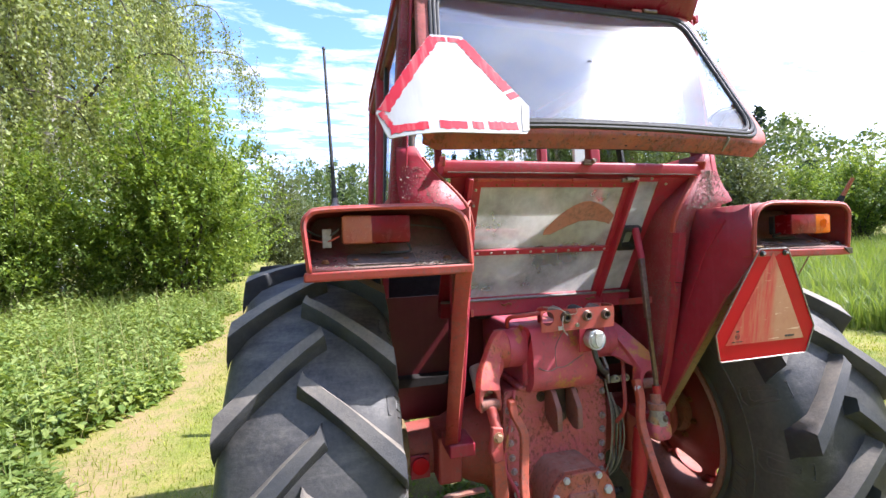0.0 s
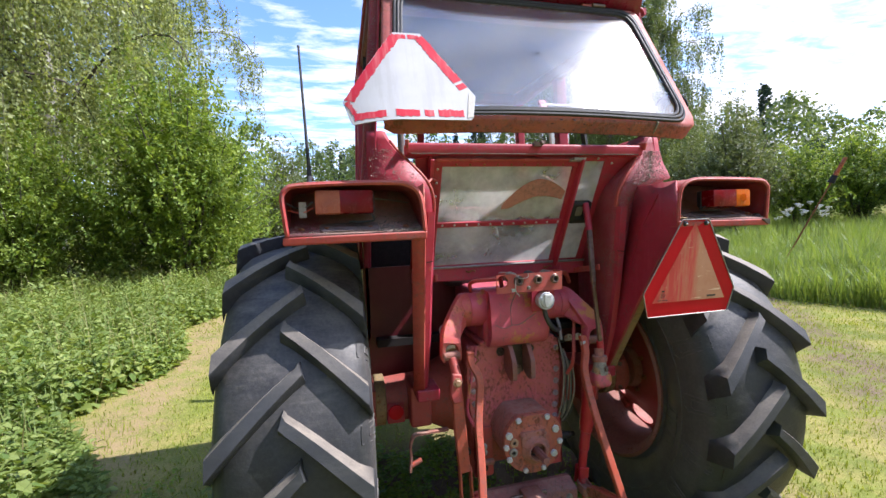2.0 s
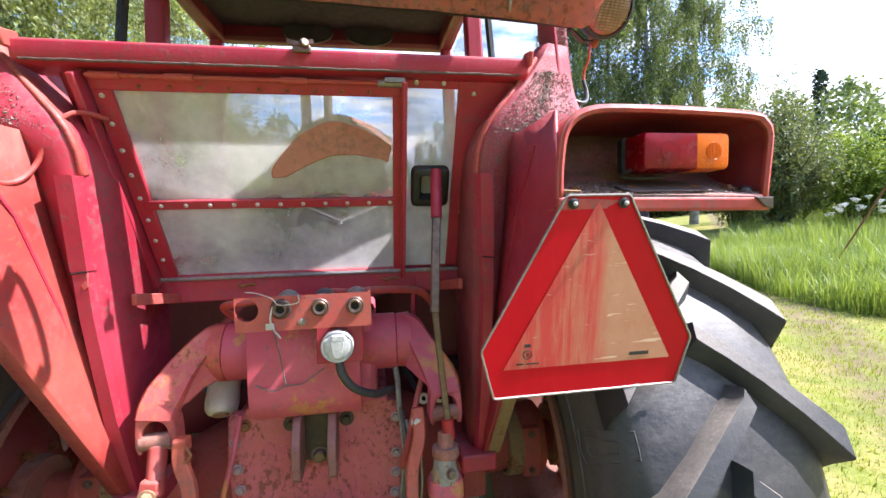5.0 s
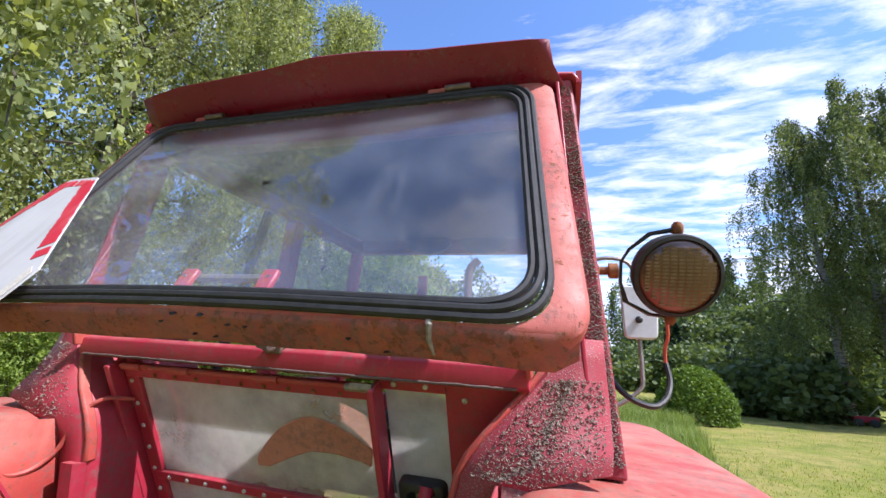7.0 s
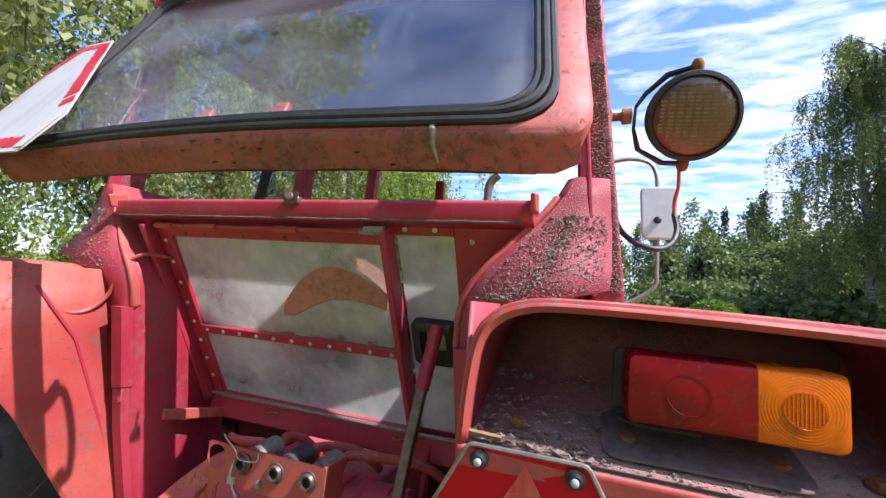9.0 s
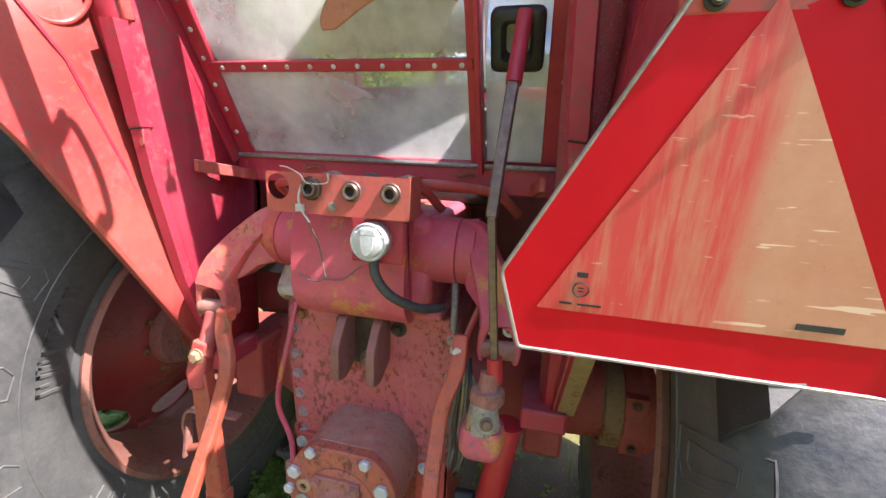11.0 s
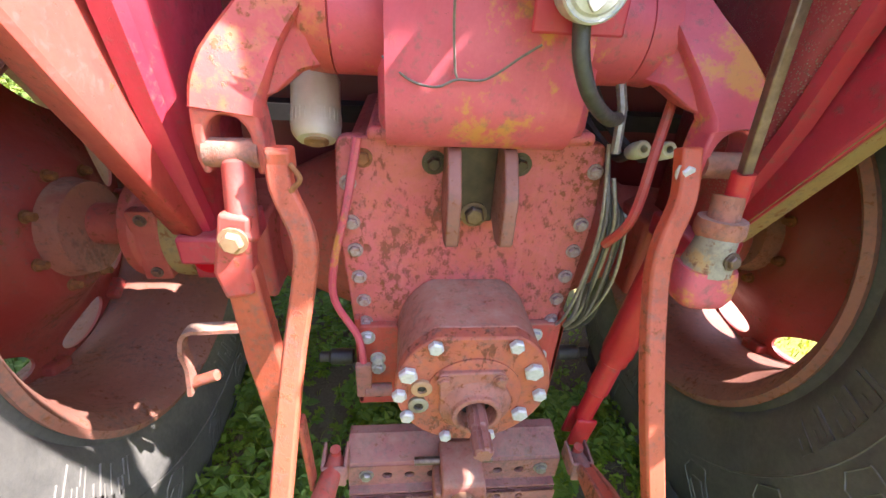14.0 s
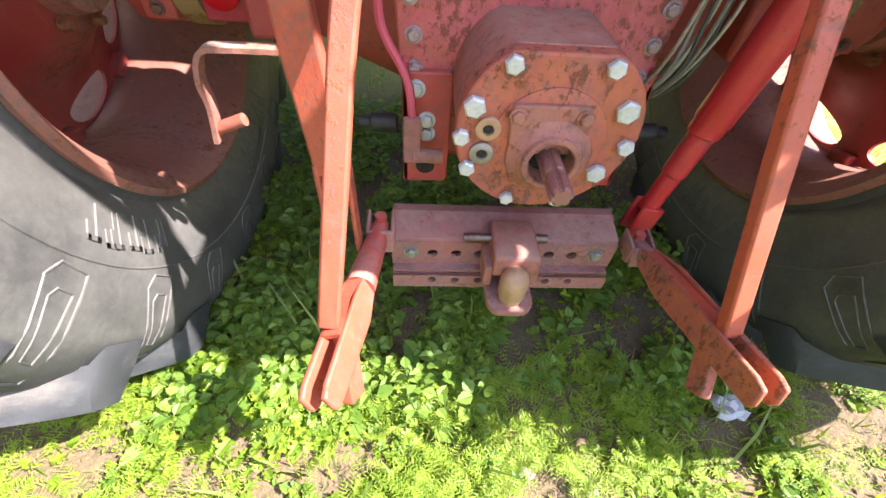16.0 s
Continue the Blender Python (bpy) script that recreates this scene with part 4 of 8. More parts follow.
def umbel_plant():
    random.seed(71)
    plant = thing("umbel_plant", "tall wild umbel plant with flat white flower heads", "wildflower", group="white umbels by the shrubs")
    for dx, dy, tall in ((0.0, 0.0, 1.55), (0.22, 0.10, 1.3), (-0.18, 0.16, 1.42)):
        quick("stalk", Shape().rod((dx * 0.2, dy * 0.2, -0.05), (dx, dy, tall), 0.012, 0.006, 6), LEAF_NETTLE, plant)
        head = Shape()
        for _ in range(26):
            a, r = random.uniform(0, 6.283), 0.085 * math.sqrt(random.random())
            c = Vector((dx + r * math.cos(a), dy + r * math.sin(a), tall + 0.05 - r * 0.25))
            head.rod((dx, dy, tall - 0.06), tuple(c), 0.002, 0.002, 3)
            head.rod(tuple(c), tuple(c + Vector((0, 0, 0.018))), 0.014, 0.010, 6)
        quick("flower_head", head, WHITE, plant)
    return plant


umbel = set_at(umbel_plant(), *polar(57.6, 16.2), 0)
for az, d, t_, k in ((56.5, 16.0, 70, 0.92), (58.4, 16.6, 140, 1.04), (59.2, 16.0, 210, 0.95), (57.2, 17.0, 300, 1.0), (59.8, 16.9, 20, 0.9), (56.0, 16.8, 110, 0.85)):
    again(umbel, *polar(az, d), t_, k)

# ---- the tractor ----
tractor = thing("tractor", "old faded red farm tractor with a cab, parked on grass", "tractor")


def rear_wheel(s):
    """s: 1 for the wheel on the tractor's right, -1 on its left. Built round its own centre; +x points outwards."""
    hub = new("rear_wheel")
    hub.parent = tractor
    hub["label"] = "large rear wheel with a worn black lugged tyre"
    hub.matrix_local = pose(0.888 if s > 0 else -0.948, 0.455 if s > 0 else 0.43, 0.785, 9.8 if s > 0 else -9.6, 0, 0 if s > 0 else 180) @ Matrix.Diagonal((1.055, 1.065, 1.065, 1))
    prof = [(0.395, -0.185), (0.42, -0.207), (0.445, -0.203), (0.475, -0.220), (0.54, -0.236), (0.61, -0.239), (0.68, -0.231), (0.722, -0.212), (0.744, -0.178), (0.754, -0.11), (0.757, 0.0)]
    prof += [(r, -x) for r, x in reversed(prof[:-1])]
    part("tyre", Shape().lathe(prof, (0, 0, 0), (1, 0, 0), 96), TYRE, hub)
    # keystone mouldings and bars of unreadable lettering, standing proud of the side walls
    wall_line = [(r, -x) for r, x in prof[:9]]

    def bulge(r):
        for (r0, x0), (r1, x1) in zip(wall_line, wall_line[1:]):
            if r0 <= r <= r1:
                return x0 + (x1 - x0) * (r - r0) / (r1 - r0)
        return wall_line[-1][1]

    for side in (-1, 1):
        ridge, stroke = Shape(), Shape()
        for outline, thick in (([(0.585, -0.036), (0.578, 0.012), (0.600, 0.034), (0.735, 0.020), (0.735, -0.030)], 0.0021), ([(0.618, -0.020), (0.614, 0.008), (0.626, 0.018), (0.708, 0.008), (0.712, -0.012)], 0.0017)):
            line = []
            for p_, q_ in zip(outline, outline[1:] + outline[:1]):
                for k in range(4):
                    r = p_[0] + (q_[0] - p_[0]) * k / 4
                    line.append((side * (bulge(r) + 0.001), r, p_[1] + (q_[1] - p_[1]) * k / 4))
            ridge.tube([*line, line[0]], thick, 6)
        for z0, z1, r0, r1 in ((-0.004, 0.004, 0.475, 0.535), (-0.004, 0.022, 0.527, 0.535), (0.016, 0.022, 0.505, 0.535)):
            stroke.hexa([(side * (bulge(r0) - 0.002), r0, z0), (side * (bulge(r0) - 0.002), r0, z1), (side * (bulge(r1) - 0.002), r1, z1), (side * (bulge(r1) - 0.002), r1, z0), (side * (bulge(r0) + 0.0032), r0, z0), (side * (bulge(r0) + 0.0032), r0, z1), (side * (bulge(r1) + 0.0032), r1, z1), (side * (bulge(r1) + 0.0032), r1, z0)])
        ridge_ob, bar_ob = part("sidewall_moulding", ridge, TYRE, hub), part("letter_bar", stroke, TYRE, hub)
        for k in range(18):
            ob = ridge_ob if k == 0 else new("sidewall_moulding", ridge_ob.data)
            ob.parent = hub
            ob.matrix_local = Matrix.Rotation(radians(k * 20 + 5), 4, "X")
        for j, a0 in enumerate(a0 + i * 3.4 for a0, k in ((20, 8), (95, 9), (170, 7), (245, 9), (320, 7)) for i in range(k)):
            ob = bar_ob if j == 0 else new("letter_bar", bar_ob.data)
            ob.parent = hub
            ob.matrix_local = Matrix.Rotation(radians(a0), 4, "X") @ Matrix.Translation((0, 0.002 * (j % 3), 0)) @ Matrix.Rotation(radians((0, 1.2, -0.9, 0)[j % 4]), 4, "X")
        ring = [(side * (bulge(0.565) + 0.0005), 0.565 * math.cos(t), 0.565 * math.sin(t)) for t in (2 * math.pi * k / 96 for k in range(97))]
        part("sidewall_line", Shape().tube(ring, 0.0022, 6), TYRE, hub)
    # tread bars: each half runs from just past the middle out over the shoulder
    meshes = []
    for side in (-1, 1):
        rings = []
        for u in (0.0, 0.09, 0.2, 0.4, 0.62, 0.82, 0.93, 1.0):
            x = side * (-0.038 + u * 0.278)
            lag = radians(-18.5 * u ** 1.12)
            top = 0.802 - 0.016 * u * u if u < 0.97 else 0.755
            low = 0.742 - 0.03 * u * u
            if u > 0.95:
                x, low, top = side * 0.231, 0.690, 0.726
            # blunt inner end, cut off askew; hollow flanks that flare out at the foot
            w0, w1 = radians(2.9 + 0.9 * u), radians(1.45 + 0.9 * u)
            cut = 0.016 if u < 0.05 else 0.0
            ring = []
            for a, r, dx in ((lag - w0, low, 0.0), (lag - w0 * 0.45 - w1 * 0.65, (low + top) / 2 - 0.008, 0.0), (lag - w1, top - 0.003, cut * 0.3), (lag - w1 * 0.88, top, cut * 0.4), (lag + w1 * 0.88, top, cut), (lag + w1, top - 0.003, cut), (lag + w0 * 0.45 + w1 * 0.65, (low + top) / 2 - 0.008, cut), (lag + w0, low, cut * 0.5)):
                ring.append((x + side * dx, -r * math.cos(a), r * math.sin(a)))
            rings.append(ring)
        lug = part("lug", Shape().loft(rings), TREAD, hub, angle=30)
        meshes.append(lug)
    for k in range(18):
        for side, first in zip((0, 1), meshes):
            # the tread runs the same way round on both wheels, seen from behind
            turn_by = pose(0, 0, 0, -(k * 20 + 10 * side))
            ob = first if k == 0 else new("lug", first.data)
            ob.parent = hub
            ob.matrix_local = turn_by if s > 0 else pose(0, 0, 0, k * 20 + 10 * side) @ pose(0, 0, 0, 0, 0, 180)
    # rim barrel with a rolled edge on both sides
    rim = [(0.42, -0.228), (0.434, -0.222), (0.430, -0.208), (0.40, -0.198), (0.395, -0.14), (0.375, -0.10), (0.372, 0.03), (0.375, 0.09), (0.395, 0.14), (0.40, 0.198), (0.430, 0.208), (0.434, 0.222), (0.42, 0.228),
           (0.407, 0.216), (0.386, 0.188), (0.382, 0.135), (0.362, 0.085), (0.358, 0.03), (0.358, -0.06), (0.362, -0.10), (0.382, -0.14), (0.386, -0.19), (0.407, -0.216), (0.42, -0.228)]
    part("rim", Shape().lathe(rim, (0, 0, 0), (1, 0, 0), 72), RIM_RUST, hub, "rusty red wheel rim", angle=50)
    # dished disc with eight hand holes
    sh = Shape()
    dish = [(0.085, -0.05), (0.14, -0.046), (0.165, -0.02), (0.25, 0.055), (0.31, 0.075), (0.360, 0.078)]

    def at(r, a, back=0.0):
        i = max(k for k in range(len(dish)) if dish[k][0] <= r + 1e-6)
        i = min(i, len(dish) - 2)
        t = (r - dish[i][0]) / (dish[i + 1][0] - dish[i][0])
        return (dish[i][1] * (1 - t) + dish[i + 1][1] * t + back, r * math.cos(a), r * math.sin(a))
    step = math.pi / 4
    for k in range(8):
        for back in (0.0, 0.008):
            rings = []
            for q in range(3):
                ring = []
                for i in range(24):
                    t = 2 * math.pi * i / 24
                    cx, cy = math.cos(t), math.sin(t)
                    big = max(abs(cx), abs(cy))
                    outer = (0.3075 + 0.0525 * cx / big, step / 2 * cy / big)
                    inner = (0.320 + 0.036 * cx, step * 0.34 * cy)
                    f = q / 2
                    ring.append(at(outer[0] * (1 - f) + inner[0] * f, k * step + outer[1] * (1 - f) + inner[1] * f, back))
                rings.append(ring)
            sh.loft(rings, True, False)
        edge = [(0.320 + 0.036 * math.cos(t), step * 0.34 * math.sin(t)) for t in (2 * math.pi * i / 24 for i in range(24))]
        sh.loft([[at(r, k * step + a, back) for r, a in edge] for back in (0.0, 0.008)], True, False)
    spread = [k * step + step / 2 * f for k in range(8) for f in (-1, -0.57735, -0.26795, 0, 0.26795, 0.57735)]
    for back in (0.0, 0.008):
        sh.loft([[at(r, a, back) for a in spread] for r in (0.085, 0.12, 0.14, 0.165, 0.21, 0.255)], True, False)
    part("disc", sh, RIM_RED, hub, "red dished wheel disc with oval hand holes", angle=50, weld=True)
    ring = part("hub_ring", Shape().lathe([(0.02, -0.09), (0.10, -0.09), (0.105, -0.07), (0.11, -0.05), (0.02, -0.05)], (0, 0, 0), (1, 0, 0), 32), CAST_DUSTY, hub)
    for k in range(8):
        a = k * step
        part("wheel_bolt", Shape().hexbolt((-0.052, 0.128 * math.cos(a), 0.128 * math.sin(a)), (-1, 0, 0), 0.010, 0.020), RUST, hub)
    for k in range(8):
        a = (k + 0.5) * step
        part("rim_lug", Shape().box((0.05, 0.335, -0.03), (0.10, 0.364, 0.03), Matrix.Rotation(a, 4, "X")), RIM_RED, hub, bevel=0.006)
    return hub


rear_wheel(1)
rear_wheel(-1)


# -- back end: axle, casings and plates --
def casings():
    body = part("axle_housing", Shape().loft([[(x, 0.45 + ry * 0.9 * math.cos(a), 0.785 + rz * math.sin(a)) for a in (2 * math.pi * k / 24 for k in range(24))]
                                              for x, ry, rz in ((-0.22, 0.2, 0.22), (-0.32, 0.16, 0.18), (-0.44, 0.115, 0.12), (-0.66, 0.105, 0.105), (0.60, 0.105, 0.11), (0.44, 0.115, 0.12), (0.32, 0.16, 0.18), (0.22, 0.2, 0.22))][:4]), AXLE_RED, tractor, "red cast-iron axle trumpet")
    other = part("axle_housing", Shape().loft([[(x, 0.45 + ry * 0.9 * math.cos(a), 0.785 + rz * math.sin(a)) for a in (2 * math.pi * k / 24 for k in range(24))]
                                               for x, ry, rz in ((0.22, 0.2, 0.22), (0.32, 0.16, 0.18), (0.44, 0.115, 0.12), (0.66, 0.105, 0.105))]), AXLE_RED, tractor, "red cast-iron axle trumpet")
    for s, owner in ((-1, body), (1, other)):
        part("yellowed_band", Shape().lathe([(0.112, 0), (0.124, 0.004), (0.124, 0.05), (0.112, 0.054)], (s * 0.605, 0.45, 0.785), (s, 0, 0), 28), MOSS_EDGE, owner)
        sh = Shape().lathe([(0.10, 0), (0.120, 0.004), (0.120, 0.055), (0.125, 0.06), (0.125, 0.085), (0.10, 0.09)], (s * 0.655, 0.45, 0.785), (s, 0, 0), 32)
        sh.box((s * 0.685 - 0.030, 0.335, 0.70), (s * 0.685 + 0.030, 0.44, 0.87))
        part("axle_flange", sh, AXLE_RED, owner, "bolted square axle flange", bevel=0.008)
        for y, z in ((0.185, 0.72), (0.185, 0.85)):
            part("bolt", Shape().hexbolt((s * 0.685, 0.335, z), (0, -1, 0), 0.010, 0.010), STEEL, owner)
        part("axle_shaft", Shape().rod((s * 0.70, 0.45, 0.785), (s * 0.87, 0.45, 0.785), 0.05, n=20), AXLE_RED, owner)
        part("mounting_bracket", Shape().box((s * 0.45 - 0.05, 0.26, 0.70), (s * 0.45 + 0.05, 0.46, 0.895)), AXLE_RED, owner, bevel=0.01)
    # main casing
    sh = Shape().hexa([(-0.21, 0.2, 0.50), (0.21, 0.2, 0.50), (0.21, 1.3, 0.50), (-0.21, 1.3, 0.50), (-0.225, 0.2, 1.08), (0.225, 0.2, 1.08), (0.225, 1.3, 1.08), (-0.225, 1.3, 1.08)])
    part("gearbox_casing", sh, AXLE_RED, tractor, "red cast-iron gearbox casing", bevel=0.02)
    # rear cover plate
    sh = Shape().slab([(x, 0.178, z) for x, z in rounded([(-0.238, 1.085), (-0.246, 0.94), (-0.222, 0.62), (0.212, 0.62), (0.236, 0.94), (0.226, 1.085)], 0.018, 3)], (0, 0.03, 0))
    plate = part("rear_cover_plate", sh, PLATE_RUST, tractor, "pink-red cover plate spotted with rust", bevel=0.004)
    left = [(-0.222, 1.005), (-0.219, 0.93), (-0.216, 0.872), (-0.212, 0.812), (-0.205, 0.755), (-0.203, 0.70)]
    for x, z in left:
        part("bolt", Shape().hexbolt((x, 0.178, z), (0, -1, 0), 0.0110, 0.011), PAINTED_BOLT, plate)
        part("bolt", Shape().hexbolt((-x - 0.008, 0.178, z + (0.03 if z > 1 else 0.0)), (0, -1, 0), 0.0110, 0.011), PAINTED_BOLT, plate)
    part("bolt", Shape().hexbolt((-0.195, 0.178, 1.05), (0, -1, 0), 0.0125, 0.012), RUST, plate)
    # Bolts beside the lugs, coloured near black for the shadow they sit in.
    for x in (-0.075, 0.075):
        part("washer", Shape().lathe([(0.021, 0), (0.021, 0.003), (0.001, 0.004)], (x, 0.178, 1.045), (0, -1, 0), 20), OILY_SHADED, plate)
        part("bolt", Shape().hexbolt((x, 0.175, 1.045), (0, -1, 0), 0.012, 0.013), OILY_SHADED, plate)
    # top link ears
    for x in (-0.048, 0.042):
        pts = rounded([(0.18, 1.09), (0.118, 1.085), (0.074, 1.02), (0.074, 0.935), (0.115, 0.925), (0.18, 0.96)], 0.012, 3)
        part("top_link_ear", Shape().slab([(x - 0.011, y, z) for y, z in pts], (0.022, 0, 0)), EAR_BROWN, tractor, "rust-brown top link lug", bevel=0.003)
    part("top_link_seat", Shape().box((-0.04, 0.165, 0.94), (0.034, 0.18, 1.085)), OILY_SHADED, tractor, "dark oily recess between the lugs", bevel=0.004)
    part("top_link_bolt", Shape().hexbolt((0.0, 0.165, 0.955), (0, -1, 0), 0.018, 0.016), STEEL, tractor)
    # lower side brackets that carry the drawbar
    for x0, x1 in ((-0.225, -0.135), (0.135, 0.222)):
        sh = Shape().slab([(x, 0.16, z) for x, z in rounded([(x0, 0.70), (x1, 0.70), (x1, 0.47), (x0, 0.47)], 0.012, 3)], (0, 0.02, 0))
        b = part("drawbar_bracket", sh, RED_FADED, tractor, "faded red steel side bracket", bevel=0.003)
        for z in (0.672, 0.612, 0.585):
            part("bolt", Shape().hexbolt(((x0 + x1) / 2 + (0.0 if z < 0.65 else -0.02), 0.16, z), (0, -1, 0), 0.0125, 0.012), ZINC, b)
        part("bolt_hole", Shape().lathe([(0.019, 0), (0.019, 0.001), (0.012, 0.0015), (0.012, 0.0005)], ((x0 + x1) / 2, 0.1595, 0.51), (0, -1, 0), 18, True), DARK, b)
        part("side_flange", Shape().box((x0 if x0 < 0 else x1 - 0.012, 0.16, 0.47), (x0 + 0.012 if x0 < 0 else x1, 0.34, 0.72)), RED_FADED, b, bevel=0.003)


casings()


def power_take_off():
    cz = 0.685
    flat = []
    for k in range(36):
        a = 2 * math.pi * k / 36
        flat.append((0.128 * math.cos(a), min(0.128 * math.sin(a), 0.109)))
    rings = [[(x, y, cz + z) for x, z in flat] for y in (0.18, 0.05)] + [[(x * 1.0, 0.03, cz + z) for x, z in flat]]
    rings = [[(x * 1.07, y, cz + (z - cz) * 1.07 + 0.004) for x, y, z in ring] for ring in rings]
    house = part("pto_housing", Shape().loft(rings), CAST_DUSTY, tractor, "dusty rounded power take-off casing with rust", bevel=0.004)
    part("flange", Shape().loft([[(x * 1.1, y, cz + z * 1.1) for x, z in flat] for y in (0.034, 0.004)]), FLANGE_RUST, house, "rusty round bolted flange", bevel=0.004)
    for x, z, r in ((-0.072, 0.79, 0.0125), (0.064, 0.79, 0.0125), (-0.117, 0.729, 0.0155), (0.103, 0.73, 0.0165), (-0.132, 0.68, 0.0125), (0.122, 0.672, 0.0125), (-0.118, 0.625, 0.0125), (0.092, 0.622, 0.015), (-0.045, 0.566, 0.011), (0.04, 0.565, 0.011)):
        part("bolt", Shape().hexbolt((x, 0.004, z), (0, -1, 0), r * 1.08, 0.013, False), ZINC, house)
    for x, z in ((-0.093, 0.694), (-0.098, 0.652)):
        plug = Shape().lathe([(0.019, 0), (0.019, 0.006), (0.016, 0.008), (0.009, 0.008), (0.009, 0.002), (0.0, 0.002)], (x, 0.004, z), (0, -1, 0), 20)
        plug_ob = part("plug", plug, BALL_TAN if z > 0.68 else GALV, house)
        part("plug_socket", Shape().lathe([(0.0088, 0.0022), (0.0088, 0.0035), (0.0005, 0.0035)], (x, 0.004, z), (0, -1, 0), 6), DARK, plug_ob)
    part("bearing_ring", Shape().lathe([(0.088, 0.0), (0.088, 0.003), (0.084, 0.005), (0.05, 0.005)], (0.0, 0.004, 0.672), (0, -1, 0), 40), FLANGE_RUST, house)
    sh = Shape().lathe([(0.066, 0), (0.066, 0.012), (0.058, 0.016), (0.045, 0.03), (0.045, 0.036), (0.035, 0.036), (0.031, 0.010), (0.030, -0.012)], (0.004, 0.004, 0.655), (0, -1, 0), 36)
    sh.slab([(x, 0.004, z) for x, z in rounded([(-0.066, 0.738), (0.052, 0.738), (0.058, 0.66), (-0.06, 0.66)], 0.012, 3)], (0, -0.014, 0))
    part("shaft_collar", sh, COLLAR_RUST, house, bevel=0.003)
    for x in (-0.055, 0.042):
        part("bolt", Shape().hexbolt((x, -0.010, 0.722), (0, -1, 0), 0.010, 0.009), COLLAR_RUST, house)
    part("dark_bore", Shape().lathe([(0.0315, 0.0), (0.0005, 0.0)], (0.004, 0.0, 0.655), (0, -1, 0), 24), DARK, house)
    # six-splined shaft, end chamfered
    pts, n = [], 48
    for k in range(n):
        a = 2 * math.pi * k / n
        pts.append((a, 0.0175 if (k % 8) < 5 else 0.0140))
    rings = [[(0.004 + f * r * math.cos(a), y, 0.655 + f * r * math.sin(a)) for a, r in pts] for y, f in ((0.02, 1), (-0.055, 1), (-0.058, 0.86), (-0.066, 0.86), (-0.069, 1), (-0.102, 1), (-0.106, 0.82))]
    part("splined_shaft", Shape().loft(rings), EAR_BROWN, house, "rust-brown splined drive shaft", angle=25)


power_take_off()


def drawbar():
    # two perforated channels, one over the other
    up_, low_ = Shape(), Shape()
    holes = [-0.16 + 0.05 * k for k in range(7)]

    def pierced(sh, z0, z1, zc, y, x0, x1, r, t=0.008):
        edges = [x0] + [(a + b) / 2 for a, b in zip(holes, holes[1:])] + [x1]
        for i, hx in enumerate(holes):
            a, b = edges[i], edges[i + 1]
            for yy in (y, y + t):
                rings = []
                for q in (0, 1):
                    ring = []
                    for k in range(16):
                        ang = 2 * math.pi * k / 16
                        c, s = math.cos(ang), math.sin(ang)
                        big = max(abs(c), abs(s))
                        if q == 0:
                            ring.append(((a + b) / 2 + (b - a) / 2 * c / big, yy, (z0 + z1) / 2 + (z1 - z0) / 2 * s / big))
                        else:
                            ring.append((hx + r * c, yy, zc + r * s))
                    rings.append(ring)
                sh.loft(rings, True, False)
            sh.loft([[(hx + r * math.cos(2 * math.pi * k / 16), yy, zc + r * math.sin(2 * math.pi * k / 16)) for k in range(16)] for yy in (y, y + t)], True, False)
        return sh

    pierced(up_, 0.332, 0.40, 0.366, 0.048, -0.245, 0.232, 0.0115)
    up_.slab([(-0.245, 0.05, 0.398), (0.232, 0.05, 0.398), (0.225, 0.105, 0.424), (-0.245, 0.105, 0.424)], (0, 0.004, 0.008))
    beam = part("drawbar_beam", up_, BEAM_RUST, tractor, "rusty perforated drawbar channel", weld=True)
    pierced(low_, 0.296, 0.326, 0.311, 0.020, -0.243, 0.225, 0.009)
    low_.box((-0.243, 0.02, 0.288), (0.225, 0.12, 0.296))
    low_.box((-0.243, 0.03, 0.326), (0.225, 0.12, 0.333))
    part("lower_channel", low_, BEAM_RUST, beam, "lower perforated channel", weld=True)
    part("top_flange", Shape().box((-0.245, 0.10, 0.418), (0.232, 0.135, 0.428)), BEAM_RUST, beam, bevel=0.003)
    for x in (-0.205, 0.19):
        part("bolt", Shape().hexbolt((x, 0.048, 0.372), (0, -1, 0), 0.012, 0.012), GALV, beam)
    # tow hitch: clamp, plate and ball
    sh = Shape().slab([(-0.045, y, z) for y, z in rounded([(0.08, 0.44), (-0.025, 0.435), (-0.03, 0.385), (0.0, 0.375), (0.08, 0.385)], 0.008, 2)], (0.09, 0, 0))
    hitch = part("hitch_clamp", sh, CAST_DUSTY, tractor, "rusty tow hitch clamp with a ball", bevel=0.005)
    for x in (-0.05, 0.042):
        part("clamp_leg", Shape().box((x - 0.009, -0.02, 0.345), (x + 0.009, 0.05, 0.40)), CAST_DUSTY, hitch, bevel=0.004)
    part("hitch_plate", Shape().slab([(x, y, 0.315) for x, y in rounded([(-0.05, 0.10), (0.045, 0.10), (0.045, -0.055), (0.03, -0.075), (-0.035, -0.075), (-0.05, -0.055)], 0.012, 3)], (0, 0, 0.018)), BEAM_RUST, hitch, bevel=0.003)
    prof = [(0.023, 0.333), (0.024, 0.345), (0.0275, 0.352), (0.0285, 0.39)] + [(0.0285 * math.cos(a), 0.39 + 0.034 * math.sin(a)) for a in (radians(d) for d in range(12, 91, 13))]
    part("tow_ball", Shape().lathe([(max(r, 0.0005), h) for r, h in prof], (-0.002, -0.042, 0), (0, 0, 1), 28), BALL_TAN, hitch, "worn brown tow ball", angle=60)
    part("cross_pin", Shape().rod((-0.10, 0.04, 0.425), (0.07, 0.04, 0.425), 0.009, n=10), STEEL, hitch)


